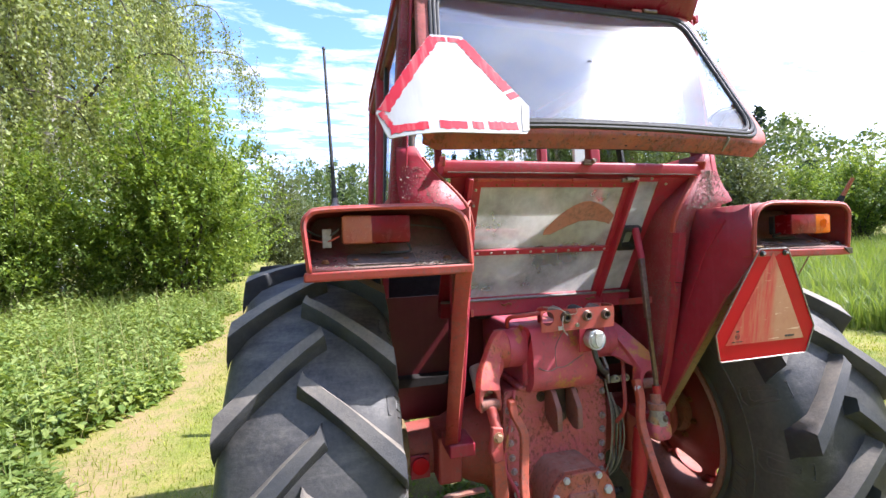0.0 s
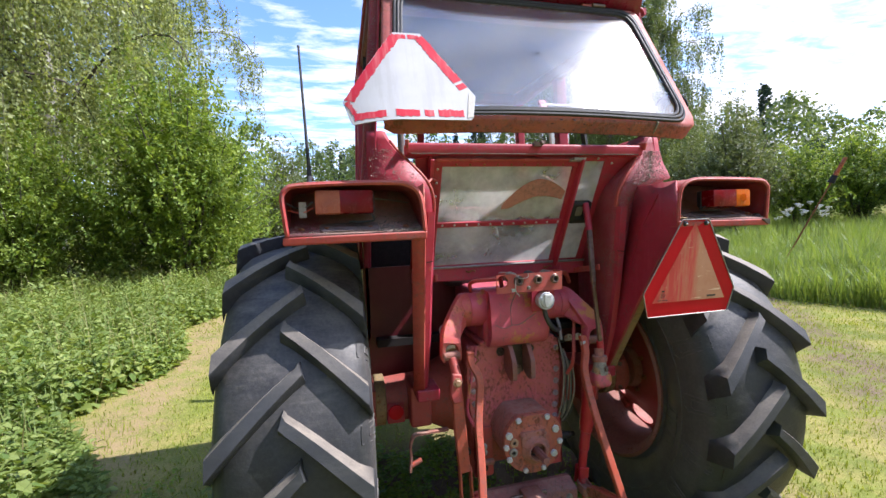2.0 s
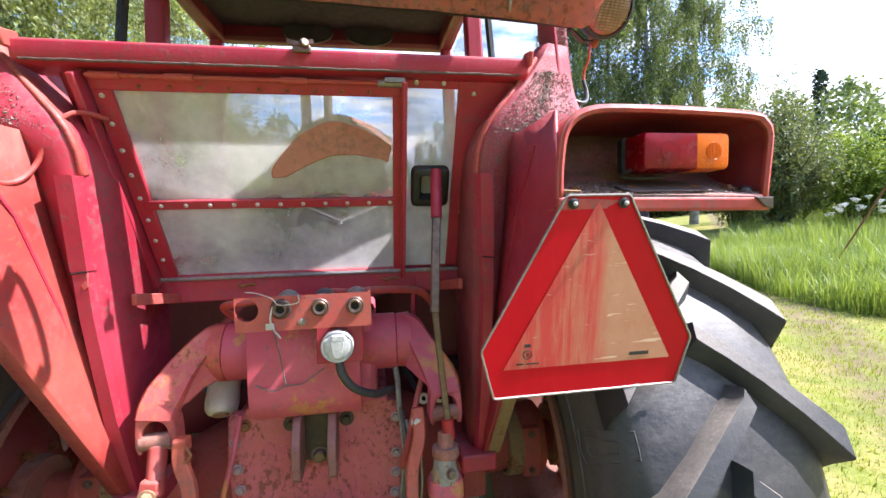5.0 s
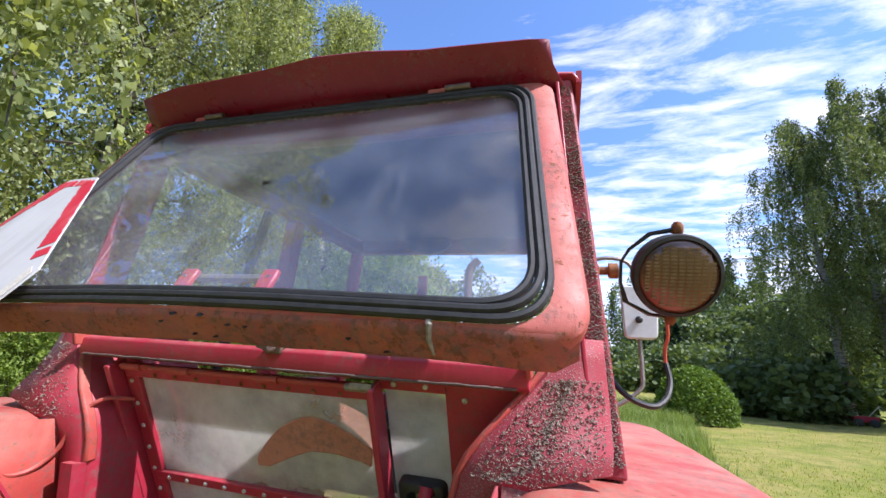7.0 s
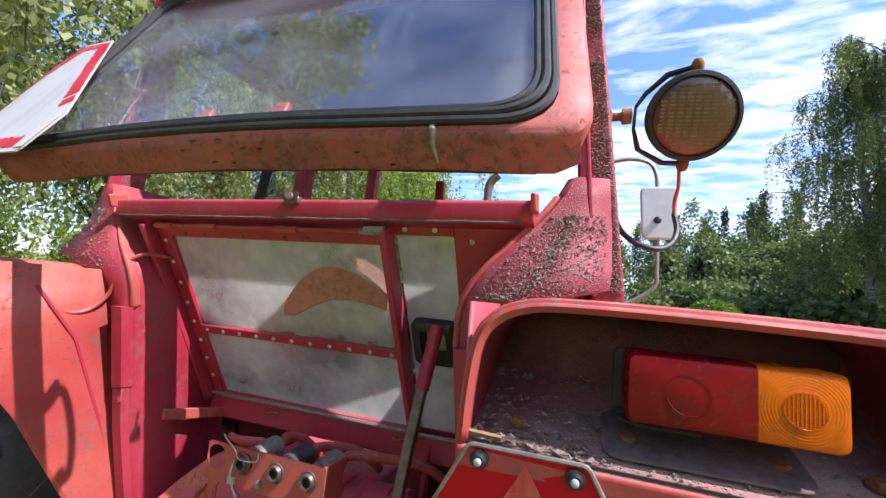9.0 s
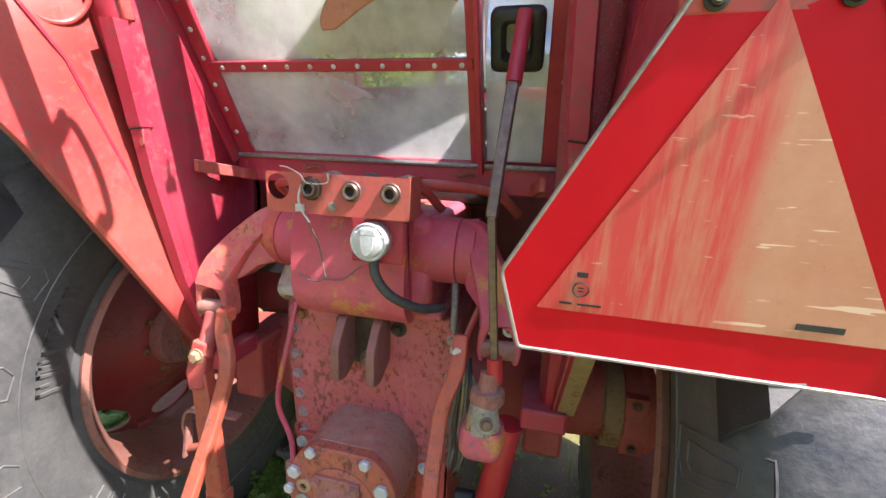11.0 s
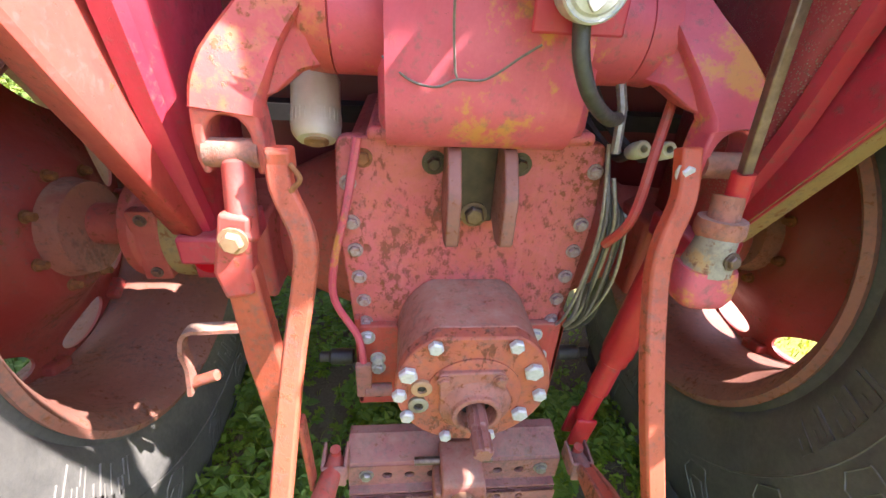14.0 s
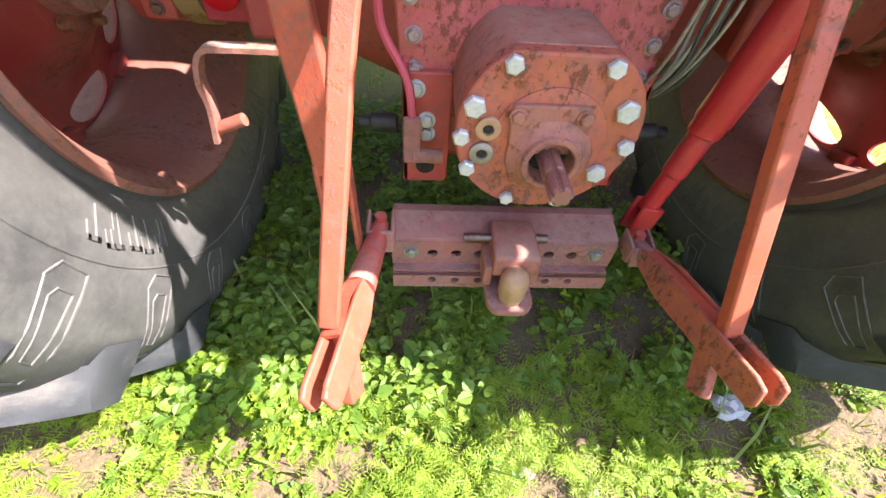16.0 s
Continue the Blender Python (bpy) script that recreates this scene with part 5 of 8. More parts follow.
drawbar()


# -- hydraulic lift and three-point linkage --
def lift():
    # pink housing with rounded lower edges
    prof = rounded([(0.20, 1.345), (0.10, 1.345), (0.075, 1.28), (0.072, 1.13), (0.12, 1.085), (0.20, 1.085)], [0.01, 0.03, 0.05, 0.04, 0.02, 0.01], 4)
    sh = Shape().loft([[(x, y, z) for y, z in prof] for x in (-0.152, -0.145, 0.115, 0.122)])
    house = part("lift_housing", sh, PINK_CAST, tractor, "pink-red hydraulic lift housing with yellow patches", bevel=0.012, seg=3)
    part("housing_base", Shape().box((-0.185, 0.150, 1.086), (0.19, 0.60, 1.108)), PLATE_RUST, house, bevel=0.008)
    part("housing_back", Shape().box((-0.165, 0.13, 1.10), (0.165, 0.7, 1.335)), PINK_CAST, house, bevel=0.02)
    sh = Shape().lathe([(0.062, -0.235), (0.078, -0.225), (0.078, -0.16), (0.074, -0.15), (0.074, 0.12), (0.078, 0.13), (0.078, 0.218), (0.062, 0.228)], (0.0, 0.195, 1.255), (1, 0, 0), 36)
    part("rockshaft_tube", sh, PINK_CAST, house, "thick cross tube of the lift arms", angle=50)
    for s, cx in ((-1, 0.347), (1, 0.337)):
        mat = ARM_RED if s < 0 else PINK_CAST
        # front band of the arm, curving out from the tube and down
        path = curve([(0.230, 0.175, 1.316), (0.262, 0.142, 1.304), (cx - 0.046, 0.098, 1.256), (cx - 0.020, 0.066, 1.212), (cx - 0.004, 0.044, 1.175), (cx, 0.033, 1.149)], 6)
        rings = []
        for i, p in enumerate(path):
            f = i / (len(path) - 1)
            d = (path[min(i + 1, len(path) - 1)] - path[max(i - 1, 0)]).normalized()
            o = Vector((0, -1, 0)) - d * -d.y
            o.normalize()
            side = d.cross(o).normalized()
            w, h = 0.040 + 0.044 * min(1, f * 1.5), 0.030 + 0.016 * f
            rings.append([Vector((s * q.x, q.y, q.z)) for q in (p + side * (w / 2 * a) + o * (h * b) for a, b in ((-1, -0.9), (-1, -0.1), (-0.86, 0.06), (0.86, 0.06), (1, -0.1), (1, -0.9)))])
        a = part("lift_arm", Shape().loft(rings), mat, tractor, "curved cast lift arm with a forked end", angle=45)
        part("arm_collar", Shape().lathe([(0.05, -0.026), (0.075, -0.022), (0.079, 0.016), (0.05, 0.022)], (s * 0.244, 0.195, 1.255), (1, 0, 0), 32, True), mat, a, angle=50)
        # recessed web between the band and the collar
        web = [(0.238, 0.160, 1.310), (cx - 0.06, 0.120, 1.262), (cx - 0.03, 0.085, 1.205), (cx - 0.03, 0.062, 1.155), (cx - 0.055, 0.075, 1.165), (cx - 0.082, 0.11, 1.188), (0.238, 0.16, 1.19)]
        part("arm_web", Shape().slab([(s * x, y, z) for x, y, z in web], (0, 0.055, 0)), mat, a, bevel=0.006)
        # fork with an arched opening over the pin
        fork = [(-0.040, 1.153), (-0.043, 1.120), (-0.044, 1.088), (-0.039, 1.068), (-0.029, 1.068)] + [(0.028 * -math.cos(t), 1.112 + 0.033 * math.sin(t)) for t in (math.pi * k / 12 for k in range(13))] + [(0.029, 1.068), (0.039, 1.068), (0.044, 1.088), (0.043, 1.120), (0.040, 1.153)]
        part("fork", Shape().slab([(s * cx + x, 0.086, z) for x, z in fork], (0, -0.052, 0)), mat, a, bevel=0.009, seg=3)
        part("fork_pin", Shape().rod((s * cx - 0.034, 0.046, 1.094), (s * cx + 0.034, 0.046, 1.094), 0.0195, n=20), CAST_DUSTY, a)
    # left lift rod: eye, clevis, forged rod with two tines at the bottom
    eye = Shape().rod((-0.344, 0.042, 1.085), (-0.335, -0.01, 0.99), 0.020, n=14)
    eye.bar([(-0.34, 0.0, 1.03), (-0.352, -0.012, 0.95), (-0.345, -0.02, 0.915)], [0.040, 0.050, 0.038], 0.032, (1, 0, 0))
    part("lift_rod_clevis", eye, RED_FADED, tractor, "red lift rod clevis", bevel=0.006)
    part("clevis_bolt", Shape().hexbolt((-0.343, -0.022, 1.0), (0, -1, 0), 0.014, 0.014), BALL_TAN, tractor)
    tube = Shape().bar([(-0.345, -0.01, 0.955), (-0.338, -0.012, 0.80), (-0.325, -0.015, 0.62)], [0.042, 0.050, 0.046], 0.030, (1, 0, 0))
    for x in (-0.347, -0.301):
        tube.bar([(x, -0.015, 0.64), (x + 0.004, -0.02, 0.46)], 0.009, 0.034, (1, 0, 0))
    part("left_lift_rod", tube, ORANGE_RED, tractor, "orange-red lift rod forked at its lower end", bevel=0.004)
    # long left rod folded up beside it
    path = curve([(-0.278, 0.005, 1.115), (-0.276, -0.01, 1.07), (-0.252, -0.03, 1.01), (-0.255, -0.042, 0.955), (-0.276, -0.075, 0.84), (-0.294, -0.15, 0.68), (-0.317, -0.213, 0.50)], 5)
    rod = part("left_link_rod", Shape().bar(path, 0.030, 0.022, (1, 0, 0)), ORANGE_RED, tractor, "orange-red bent steel link rod", bevel=0.004)
    part("split_pin", Shape().tube(curve([(-0.262, -0.012, 1.10), (-0.25, -0.022, 1.085), (-0.262, -0.02, 1.07), (-0.27, -0.018, 1.05)], 4), 0.0035, 6), RUST, rod)
    part("rod_head", Shape().box((-0.292, -0.012, 1.085), (-0.262, 0.02, 1.115)), ORANGE_RED, rod, bevel=0.004)
    # long right rod
    path = curve([(0.262, 0.025, 1.125), (0.262, 0.0, 1.06), (0.243, -0.02, 1.0), (0.238, -0.04, 0.94), (0.243, -0.11, 0.785), (0.286, -0.215, 0.49)], 5)
    rod = part("right_link_rod", Shape().bar(path, 0.030, 0.024, (1, 0, 0)), ORANGE_RED, tractor, "orange-red bent steel link rod", bevel=0.004)
    part("rod_bolt", Shape().hexbolt((0.258, 0.012, 1.095), (0.2, -1, 0), 0.011, 0.012), ZINC, rod)
    # folded lower link ends: a channel from the drawbar out to an open fork
    for s, a0, a1 in ((-1, (-0.262, 0.035, 0.455), (-0.316, -0.325, 0.488)), (1, (0.272, 0.055, 0.400), (0.290, -0.322, 0.492))):
        p, q = Vector(a0), Vector(a1)
        f0, tall_ = (0.12, 0.85) if s > 0 else (0.36, 0.72)
        neck = Shape().tube([p, p.lerp(q, f0 * 0.6), p.lerp(q, f0 + 0.08)], [0.018, 0.022, 0.026] if s < 0 else 0.018, 14)
        d = (q - p).normalized()
        side = Vector((1, 0, 0)) - d * d.x
        side.normalize()
        if s < 0:
            # the left link lies rolled over on its side
            up_side = d.cross(side)
            side = (side * 0.92 + up_side * (0.38 if up_side.z > 0 else -0.38)).normalized()
        o = side.cross(d)
        m = part("lower_link_end", neck, BEAM_RUST if s > 0 else RED_FADED, tractor, "folded lower link with an open channel fork")
        cheeks = []
        for e in (-1, 1):
            w = side * (0.0125 * e)
            outline = [p.lerp(q, f) + w * g + o * (h * tall_) for f, g, h in ((f0, 0.6, 0.022), (f0 + 0.22, 1, 0.040), (0.98, 1, 0.030), (1.0, 1, 0.016), (1.0, 1, -0.022), (0.95, 1, -0.030), (f0 + 0.2, 1, -0.036), (f0, 0.6, -0.022))]
            part("cheek", Shape().slab(outline, side * (0.009 * e)), FLANGE_RUST if s > 0 else ORANGE_RED, m, bevel=0.003)
        part("web", Shape().slab([p.lerp(q, f0 + 0.03) - side * 0.012 - o * 0.020, p.lerp(q, f0 + 0.03) + side * 0.012 - o * 0.020, p.lerp(q, 0.75) + side * 0.014 - o * 0.026, p.lerp(q, 0.75) - side * 0.014 - o * 0.026], o * 0.008), ORANGE_RED, m)
        part("fork_foot", Shape().bar([q.lerp(p, 0.32), q.lerp(p, 0.14) + Vector((-0.024 if s > 0 else 0.024, 0.0, -0.09))], 0.018, 0.04, side), FLANGE_RUST if s > 0 else ORANGE_RED, m, bevel=0.003)
        u = Shape()
        for e in (-1, 1):
            u.slab([p + Vector((s * 0.0 + e * 0.019, 0.02, 0.028)), p + Vector((e * 0.019, -0.035, 0.02)), p + Vector((e * 0.019, -0.035, -0.024)), p + Vector((e * 0.019, 0.02, -0.022))], (0.007 * e, 0, 0))
        u.slab([p + Vector((-0.024, -0.03, 0.022)), p + Vector((0.024, -0.03, 0.022)), p + Vector((0.024, -0.038, -0.024)), p + Vector((-0.024, -0.038, -0.024))], (0, -0.008, 0))
        part("shackle", u, BEAM_RUST, m, bevel=0.003)
        part("shackle_pin", Shape().rod(p + Vector((0, 0.0, -0.05)), p + Vector((0, 0.0, 0.03)), 0.011, n=12), RED_FADED, m)
    # right levelling box and its square crank rod
    box = Shape().rod((0.330, 0.0, 1.065), (0.326, -0.012, 1.02), 0.021, n=16)
    box.lathe([(0.032, 0.03), (0.034, 0.02), (0.034, 0.008), (0.028, 0)], (0.326, -0.012, 1.005), (0, 0.1, 1), 20, True)
    lev = part("levelling_box", box, CAST_DUSTY, tractor, "greasy levelling gearbox of the right lift rod")
    rings = []
    for z, r, y0 in ((0.902, 0.024, -0.006), (0.906, 0.036, -0.005), (0.920, 0.043, -0.003), (0.945, 0.044, 0), (0.964, 0.039, 0)):
        rings.append([(0.322 + x, -0.018 + y0 + y, z) for x, y in rounded([(-r, -r * 0.8), (r, -r * 0.8), (r, r * 0.8), (-r, r * 0.8)], r * 0.6, 4)])
    part("gear_casing", Shape().loft(rings), PINK_CAST, lev, angle=60)
    part("casing_neck", Shape().loft([[(0.322 + r * math.cos(a), -0.018 + r * math.sin(a), z) for a in (2 * math.pi * k / 12 for k in range(12))] for z, r in ((0.958, 0.037), (0.972, 0.034), (0.992, 0.029), (1.012, 0.027), (1.016, 0.024))]), GREASY, lev, "neck caked with grey-yellow grease", angle=35)
    part("plug_bolt", Shape().hexbolt((0.332, -0.046, 0.985), (0.2, -1, 0.2), 0.010, 0.010), STEEL, lev)
    crank = part("levelling_crank", Shape().bar([(0.336, -0.004, 1.08), (0.322, -0.002, 1.23), (0.310, 0.0, 1.376)], 0.015, 0.014, (1, 0, 0)), STEEL, tractor, "brown square levelling rod", bevel=0.002)
    part("joint", Shape().bar([(0.310, 0.0, 1.368), (0.318, 0.022, 1.49), (0.328, 0.05, 1.62)], 0.021, 0.019, (1, 0, 0)), STEEL, crank, bevel=0.003)
    part("coupling", Shape().rod((0.338, -0.004, 1.05), (0.334, -0.003, 1.10), 0.015, n=14), BRIGHT_RED, crank)
    part("red_sleeve", Shape().rod((0.327, 0.045, 1.60), (0.335, 0.085, 1.725), 0.0145, 0.0145, n=14), RED, crank)
    # red stabiliser cylinder on the right
    p, q = Vector((0.292, 0.118, 0.375)), Vector((0.366, 0.125, 0.875))
    cyl = part("side_cylinder", Shape().tube([p.lerp(q, f) for f in (0.14, 0.32, 0.33, 0.5, 0.51, 0.55, 0.56, 1.0)], [0.020, 0.020, 0.024, 0.024, 0.030, 0.030, 0.033, 0.033], 20), BRIGHT_RED, tractor, "bright red stabiliser cylinder")
    d = (q - p).normalized()
    for e in (-1, 1):
        part("clevis", Shape().bar([p + Vector((0, e * 0.018, 0)), p.lerp(q, 0.17) + Vector((0, e * 0.018, 0))], 0.05, 0.010, (1, 0, 0)), BRIGHT_RED, cyl, bevel=0.004)
    # curved left link rod pipe beside the plate
    part("oil_pipe", Shape().tube(curve([(-0.20, 0.16, 1.09), (-0.222, 0.15, 0.98), (-0.252, 0.145, 0.86), (-0.255, 0.14, 0.78), (-0.215, 0.13, 0.70), (-0.205, 0.12, 0.63)], 5), 0.0075, 8), PINK_CAST, tractor, "thin painted steel pipe")
    part("valve_link", Shape().box((-0.222, 0.108, 0.55), (-0.19, 0.122, 0.64)), BEAM_RUST, tractor, bevel=0.003)
    part("valve_arm", Shape().rod((-0.205, 0.115, 0.565), (-0.15, 0.12, 0.56), 0.014, n=12), BEAM_RUST, tractor)
    part("brake_knob", Shape().lathe([(0.014, 0), (0.018, 0.004), (0.018, 0.05), (0.012, 0.056), (0.012, 0.075), (0.008, 0.078)], (-0.235, 0.2, 0.58), (-1, 0, 0), 16, True), BLACK, tractor, "black knob on a shaft")
    part("brake_knob", Shape().lathe([(0.014, 0), (0.018, 0.004), (0.018, 0.05), (0.012, 0.056), (0.012, 0.075), (0.008, 0.078)], (0.235, 0.2, 0.58), (1, 0, 0), 16, True), BLACK, tractor, "black knob on a shaft")


lift()


def hydraulics():
    # coupler plate: four round holes
    sh = Shape()
    holes = [(-0.124, 0.026), (-0.049, 0.024), (0.039, 0.019), (0.119, 0.019)]
    edges = [-0.150, -0.088, -0.006, 0.08, 0.150]
    z0, z1 = 1.348, 1.428
    for i, (hx, r) in enumerate(holes):
        a, b = edges[i], edges[i + 1]
        zc = 1.398
        for yy in (0.0, 0.006):
            rings = []
            for q in (0, 1):
                ring = []
                for k in range(24):
                    ang = 2 * math.pi * k / 24
                    c, s = math.cos(ang), math.sin(ang)
                    big = max(abs(c), abs(s))
                    ring.append(((a + b) / 2 + (b - a) / 2 * c / big, yy, (z0 + z1) / 2 + (z1 - z0) / 2 * s / big) if q == 0 else (hx + r * c, yy, zc + r * s))
                rings.append(ring)
            sh.loft(rings, True, False)
        sh.loft([[(hx + r * math.cos(2 * math.pi * k / 24), yy, zc + r * math.sin(2 * math.pi * k / 24)) for k in range(24)] for yy in (0.0, 0.006)], True, False)
    cp = part("coupler_plate", sh, VALVE_RED, tractor, "orange-red plate carrying hydraulic couplings", weld=True)
    part("side_tab", Shape().box((0.1502, 0.0, 1.348), (0.156, 0.07, 1.43)), VALVE_RED, cp)
    for x in (-0.049, 0.039, 0.119):
        sock = Shape().lathe([(0.0095, 0.02), (0.0100, -0.012), (0.0145, -0.013), (0.0165, -0.011), (0.0165, 0.045), (0.022, 0.048), (0.022, 0.085), (0.014, 0.088), (0.014, 0.10)], (x, 0.0, 1.398), (0, 1, 0), 24)
        sock.lathe([(0.0195, -0.001), (0.0212, -0.003), (0.019, -0.005), (0.0165, -0.004)], (x, 0.0, 1.398), (0, 1, 0), 24)
        part("coupling", sock, STEEL, cp, "dark steel hydraulic coupling", angle=50)
        part("coupling_bore", Shape().lathe([(0.0098, 0.0), (0.0098, 0.002)], (x, -0.002, 1.398), (0, 1, 0), 16, True), DARK, cp)
    for x, mat in ((-0.049, GALV), (0.039, HOSE), (0.119, GALV)):
        part("coupling_sleeve", Shape().lathe([(0.017, 0.030), (0.0235, 0.032), (0.0235, 0.06), (0.026, 0.064), (0.026, 0.10), (0.016, 0.104)], (x, 0.0, 1.398), (0, 1, 0.06), 20), mat, cp, "grey sleeve of a coupling", angle=50)
    part("plate_bolt", Shape().hexbolt((-0.003, 0.0, 1.366), (0, -1, 0), 0.0065, 0.006), GALV, cp)
    part("slot_tab", Shape().box((-0.083, -0.004, 1.352), (-0.064, 0.001, 1.366)), ZINC, cp)
    # pipes behind the couplings
    for x, dx in ((-0.049, -0.02), (0.039, 0.03), (0.119, 0.09)):
        part("pipe", Shape().tube(curve([(x, 0.09, 1.398), (x + dx * 0.2, 0.13, 1.41), (x + dx, 0.17, 1.405), (x + dx * 1.6 + 0.03, 0.21, 1.39), (x + dx * 1.8 + 0.06, 0.26, 1.34)], 6), 0.011, 10), RED_FADED, cp)
    part("pipe", Shape().tube(curve([(-0.20, 0.21, 1.33), (-0.22, 0.14, 1.385), (-0.16, 0.10, 1.40), (-0.10, 0.12, 1.40)], 6), 0.009, 10), RED_FADED, cp)
    # trailer socket with a flip cap on a dark red bracket
    br = part("socket_bracket", Shape().box((0.022, 0.030, 1.252), (0.135, 0.036, 1.352)), RED, tractor, "dark red plate under the trailer socket", bevel=0.004)
    prof = [(0.020, 0.04), (0.036, 0.036), (0.038, 0.02), (0.0385, -0.002), (0.036, -0.005), (0.034, -0.003), (0.031, -0.003), (0.028, -0.008), (0.020, -0.0105), (0.001, -0.011)]
    sock = part("trailer_socket", Shape().lathe(prof, (0.075, -0.004, 1.302), (0, 1, 0), 32), ALU, tractor, "round aluminium trailer socket with a flip cap")
    part("cap_hinge", Shape().box((0.062, -0.018, 1.316), (0.094, -0.006, 1.332)), ZINC, sock, bevel=0.003)
    part("cap_tongue", Shape().slab([(x, -0.0105, z) for x, z in rounded([(0.060, 1.318), (0.092, 1.318), (0.086, 1.285), (0.074, 1.274), (0.064, 1.285)], 0.005, 3)], (0, -0.007, 0)), ALU, sock, bevel=0.003)
    for x, z in ((0.050, 1.318), (0.102, 1.314)):
        part("screw", Shape().hexbolt((x, -0.006, z), (0, -1, 0), 0.005, 0.004, False), ZINC, sock)
    part("socket_hose", Shape().tube(curve([(0.075, 0.02, 1.275), (0.082, 0.015, 1.23), (0.11, 0.03, 1.185), (0.16, 0.07, 1.15), (0.20, 0.12, 1.14)], 6), 0.0105, 10), HOSE, sock)
    # oil filter
    prof = [(0.001, 0.004), (0.012, 0.004), (0.014, 0.002), (0.020, 0.0), (0.024, 0.002), (0.034, 0.002), (0.042, 0.012), (0.0445, 0.020), (0.0445, 0.115), (0.041, 0.122), (0.030, 0.124), (0.001, 0.124)]
    fil = part("oil_filter", Shape().lathe(prof, (-0.285, 0.262, 1.052), (-0.05, 0.72, 1), 36), WHITE, tractor, "white cylindrical oil filter with a rusty end", angle=40)
    part("filter_end", Shape().lathe([(0.022, 0.001), (0.022, -0.004), (0.015, -0.006), (0.011, 0.0)], (-0.285, 0.262, 1.052), (-0.05, 0.72, 1), 24, True), BALL_TAN, fil)
    ax = Vector((-0.05, 0.72, 1)).normalized()
    u_ = ax.orthogonal().normalized()
    for k in range(30):
        t = 2 * math.pi * k / 30
        e_ = u_ * math.cos(t) + ax.cross(u_) * math.sin(t)
        p_ = Vector((-0.285, 0.262, 1.052)) + ax * 0.028 + e_ * 0.044
        part("grip_rib", Shape().bar([p_, p_ + ax * 0.022], 0.0035, 0.003, e_), WHITE, fil)
    # cables and twine
    part("twine", Shape().tube(curve([(-0.065, -0.008, 1.405), (-0.07, -0.012, 1.38), (-0.066, -0.008, 1.355), (-0.050, -0.008, 1.332)], 6), 0.0022, 6), STRING, tractor, "frayed grey twine")
    part("twine", Shape().tube(curve([(-0.13, 0.02, 1.438), (-0.10, 0.0, 1.437), (-0.066, -0.01, 1.425), (-0.05, -0.012, 1.41), (-0.01, -0.008, 1.412), (-0.008, -0.006, 1.43)], 6), 0.0014, 6), STRING, tractor, "thin grey wire tied to a coupling")
    part("thin_wire", Shape().tube(curve([(-0.066, -0.006, 1.35), (-0.068, 0.05, 1.28), (-0.062, 0.064, 1.21), (-0.058, 0.066, 1.195)], 6), 0.0018, 5), WIRE, tractor)
    part("thin_wire", Shape().tube(curve([(-0.155, 0.085, 1.215), (-0.12, 0.07, 1.19), (-0.085, 0.065, 1.183), (-0.058, 0.065, 1.193), (-0.02, 0.065, 1.195), (0.02, 0.05, 1.225), (0.04, 0.04, 1.24)], 6), 0.0018, 5), WIRE, tractor)
    # bundle of cables and small rods right of the plate
    for i in range(7):
        x = 0.218 + 0.008 * i
        pts = [(x, 0.16 + 0.012 * (i % 3), 1.09 - 0.02 * i), (x + 0.012, 0.14, 0.95), (x + 0.002 * i, 0.13 + 0.01 * (i % 2), 0.83), (x - 0.012 + 0.01 * (i % 3), 0.15, 0.72), (x - 0.03, 0.22, 0.62)]
        part("cable", Shape().tube(curve(pts, 5), 0.0035 + 0.001 * (i % 2), 6), (GALV, WIRE, HOSE)[i % 3], tractor)
    part("control_rod", Shape().tube(curve([(0.30, 0.15, 1.20), (0.265, 0.10, 1.10), (0.235, 0.06, 1.0), (0.225, 0.10, 0.93)], 5), 0.008, 8), RED_FADED, tractor)
    part("control_rod", Shape().rod((0.285, 0.25, 1.43), (0.27, 0.22, 1.2), 0.007, n=8), RED, tractor)
    for x in (0.297, 0.346):
        end = part("hose_end", Shape().lathe([(0.010, 0.05), (0.013, 0.045), (0.016, 0.03), (0.016, 0.004), (0.013, 0.0), (0.007, 0.0), (0.007, 0.012)], (x, 0.185, 1.077), (0.0, 1, -0.45), 18), WHITE, tractor, "cream plastic hose coupling", angle=40)
        part("hose", Shape().tube(curve([(x, 0.225, 1.055), (x + 0.01, 0.30, 1.03), (x - 0.03, 0.38, 1.08), (x - 0.06, 0.45, 1.16)], 5), 0.010, 8), HOSE, end)
    part("control_lever", Shape().tube([(0.215, 0.17, 1.19), (0.22, 0.15, 1.15), (0.222, 0.14, 1.08)], 0.008, 8), GALV, tractor)
    # red reflector and step bracket on the left axle
    ref = part("reflector", Shape().lathe([(0.034, 0.0), (0.036, 0.004), (0.036, 0.010), (0.033, 0.012), (0.0005, 0.012)], (-0.562, 0.338, 0.758), (0, -1, 0), 28), SMV_RED, tractor, "round red reflector")
    part("reflector_plate", Shape().box((-0.603, 0.340, 0.70), (-0.52, 0.346, 0.80)), RED, ref, bevel=0.006)
    st = part("step_bracket", Shape().bar(curve([(-0.36, 0.11, 0.748), (-0.47, 0.10, 0.752), (-0.515, 0.10, 0.745), (-0.532, 0.10, 0.70), (-0.53, 0.10, 0.66), (-0.537, 0.095, 0.595)], 6), 0.026, 0.008, (0, 1, 0)), CAST_DUSTY, tractor, "bent flat steel bracket")
    part("peg", Shape().rod((-0.535, 0.10, 0.615), (-0.485, 0.10, 0.635), 0.011, n=12), ORANGE_RED, st)


hydraulics()


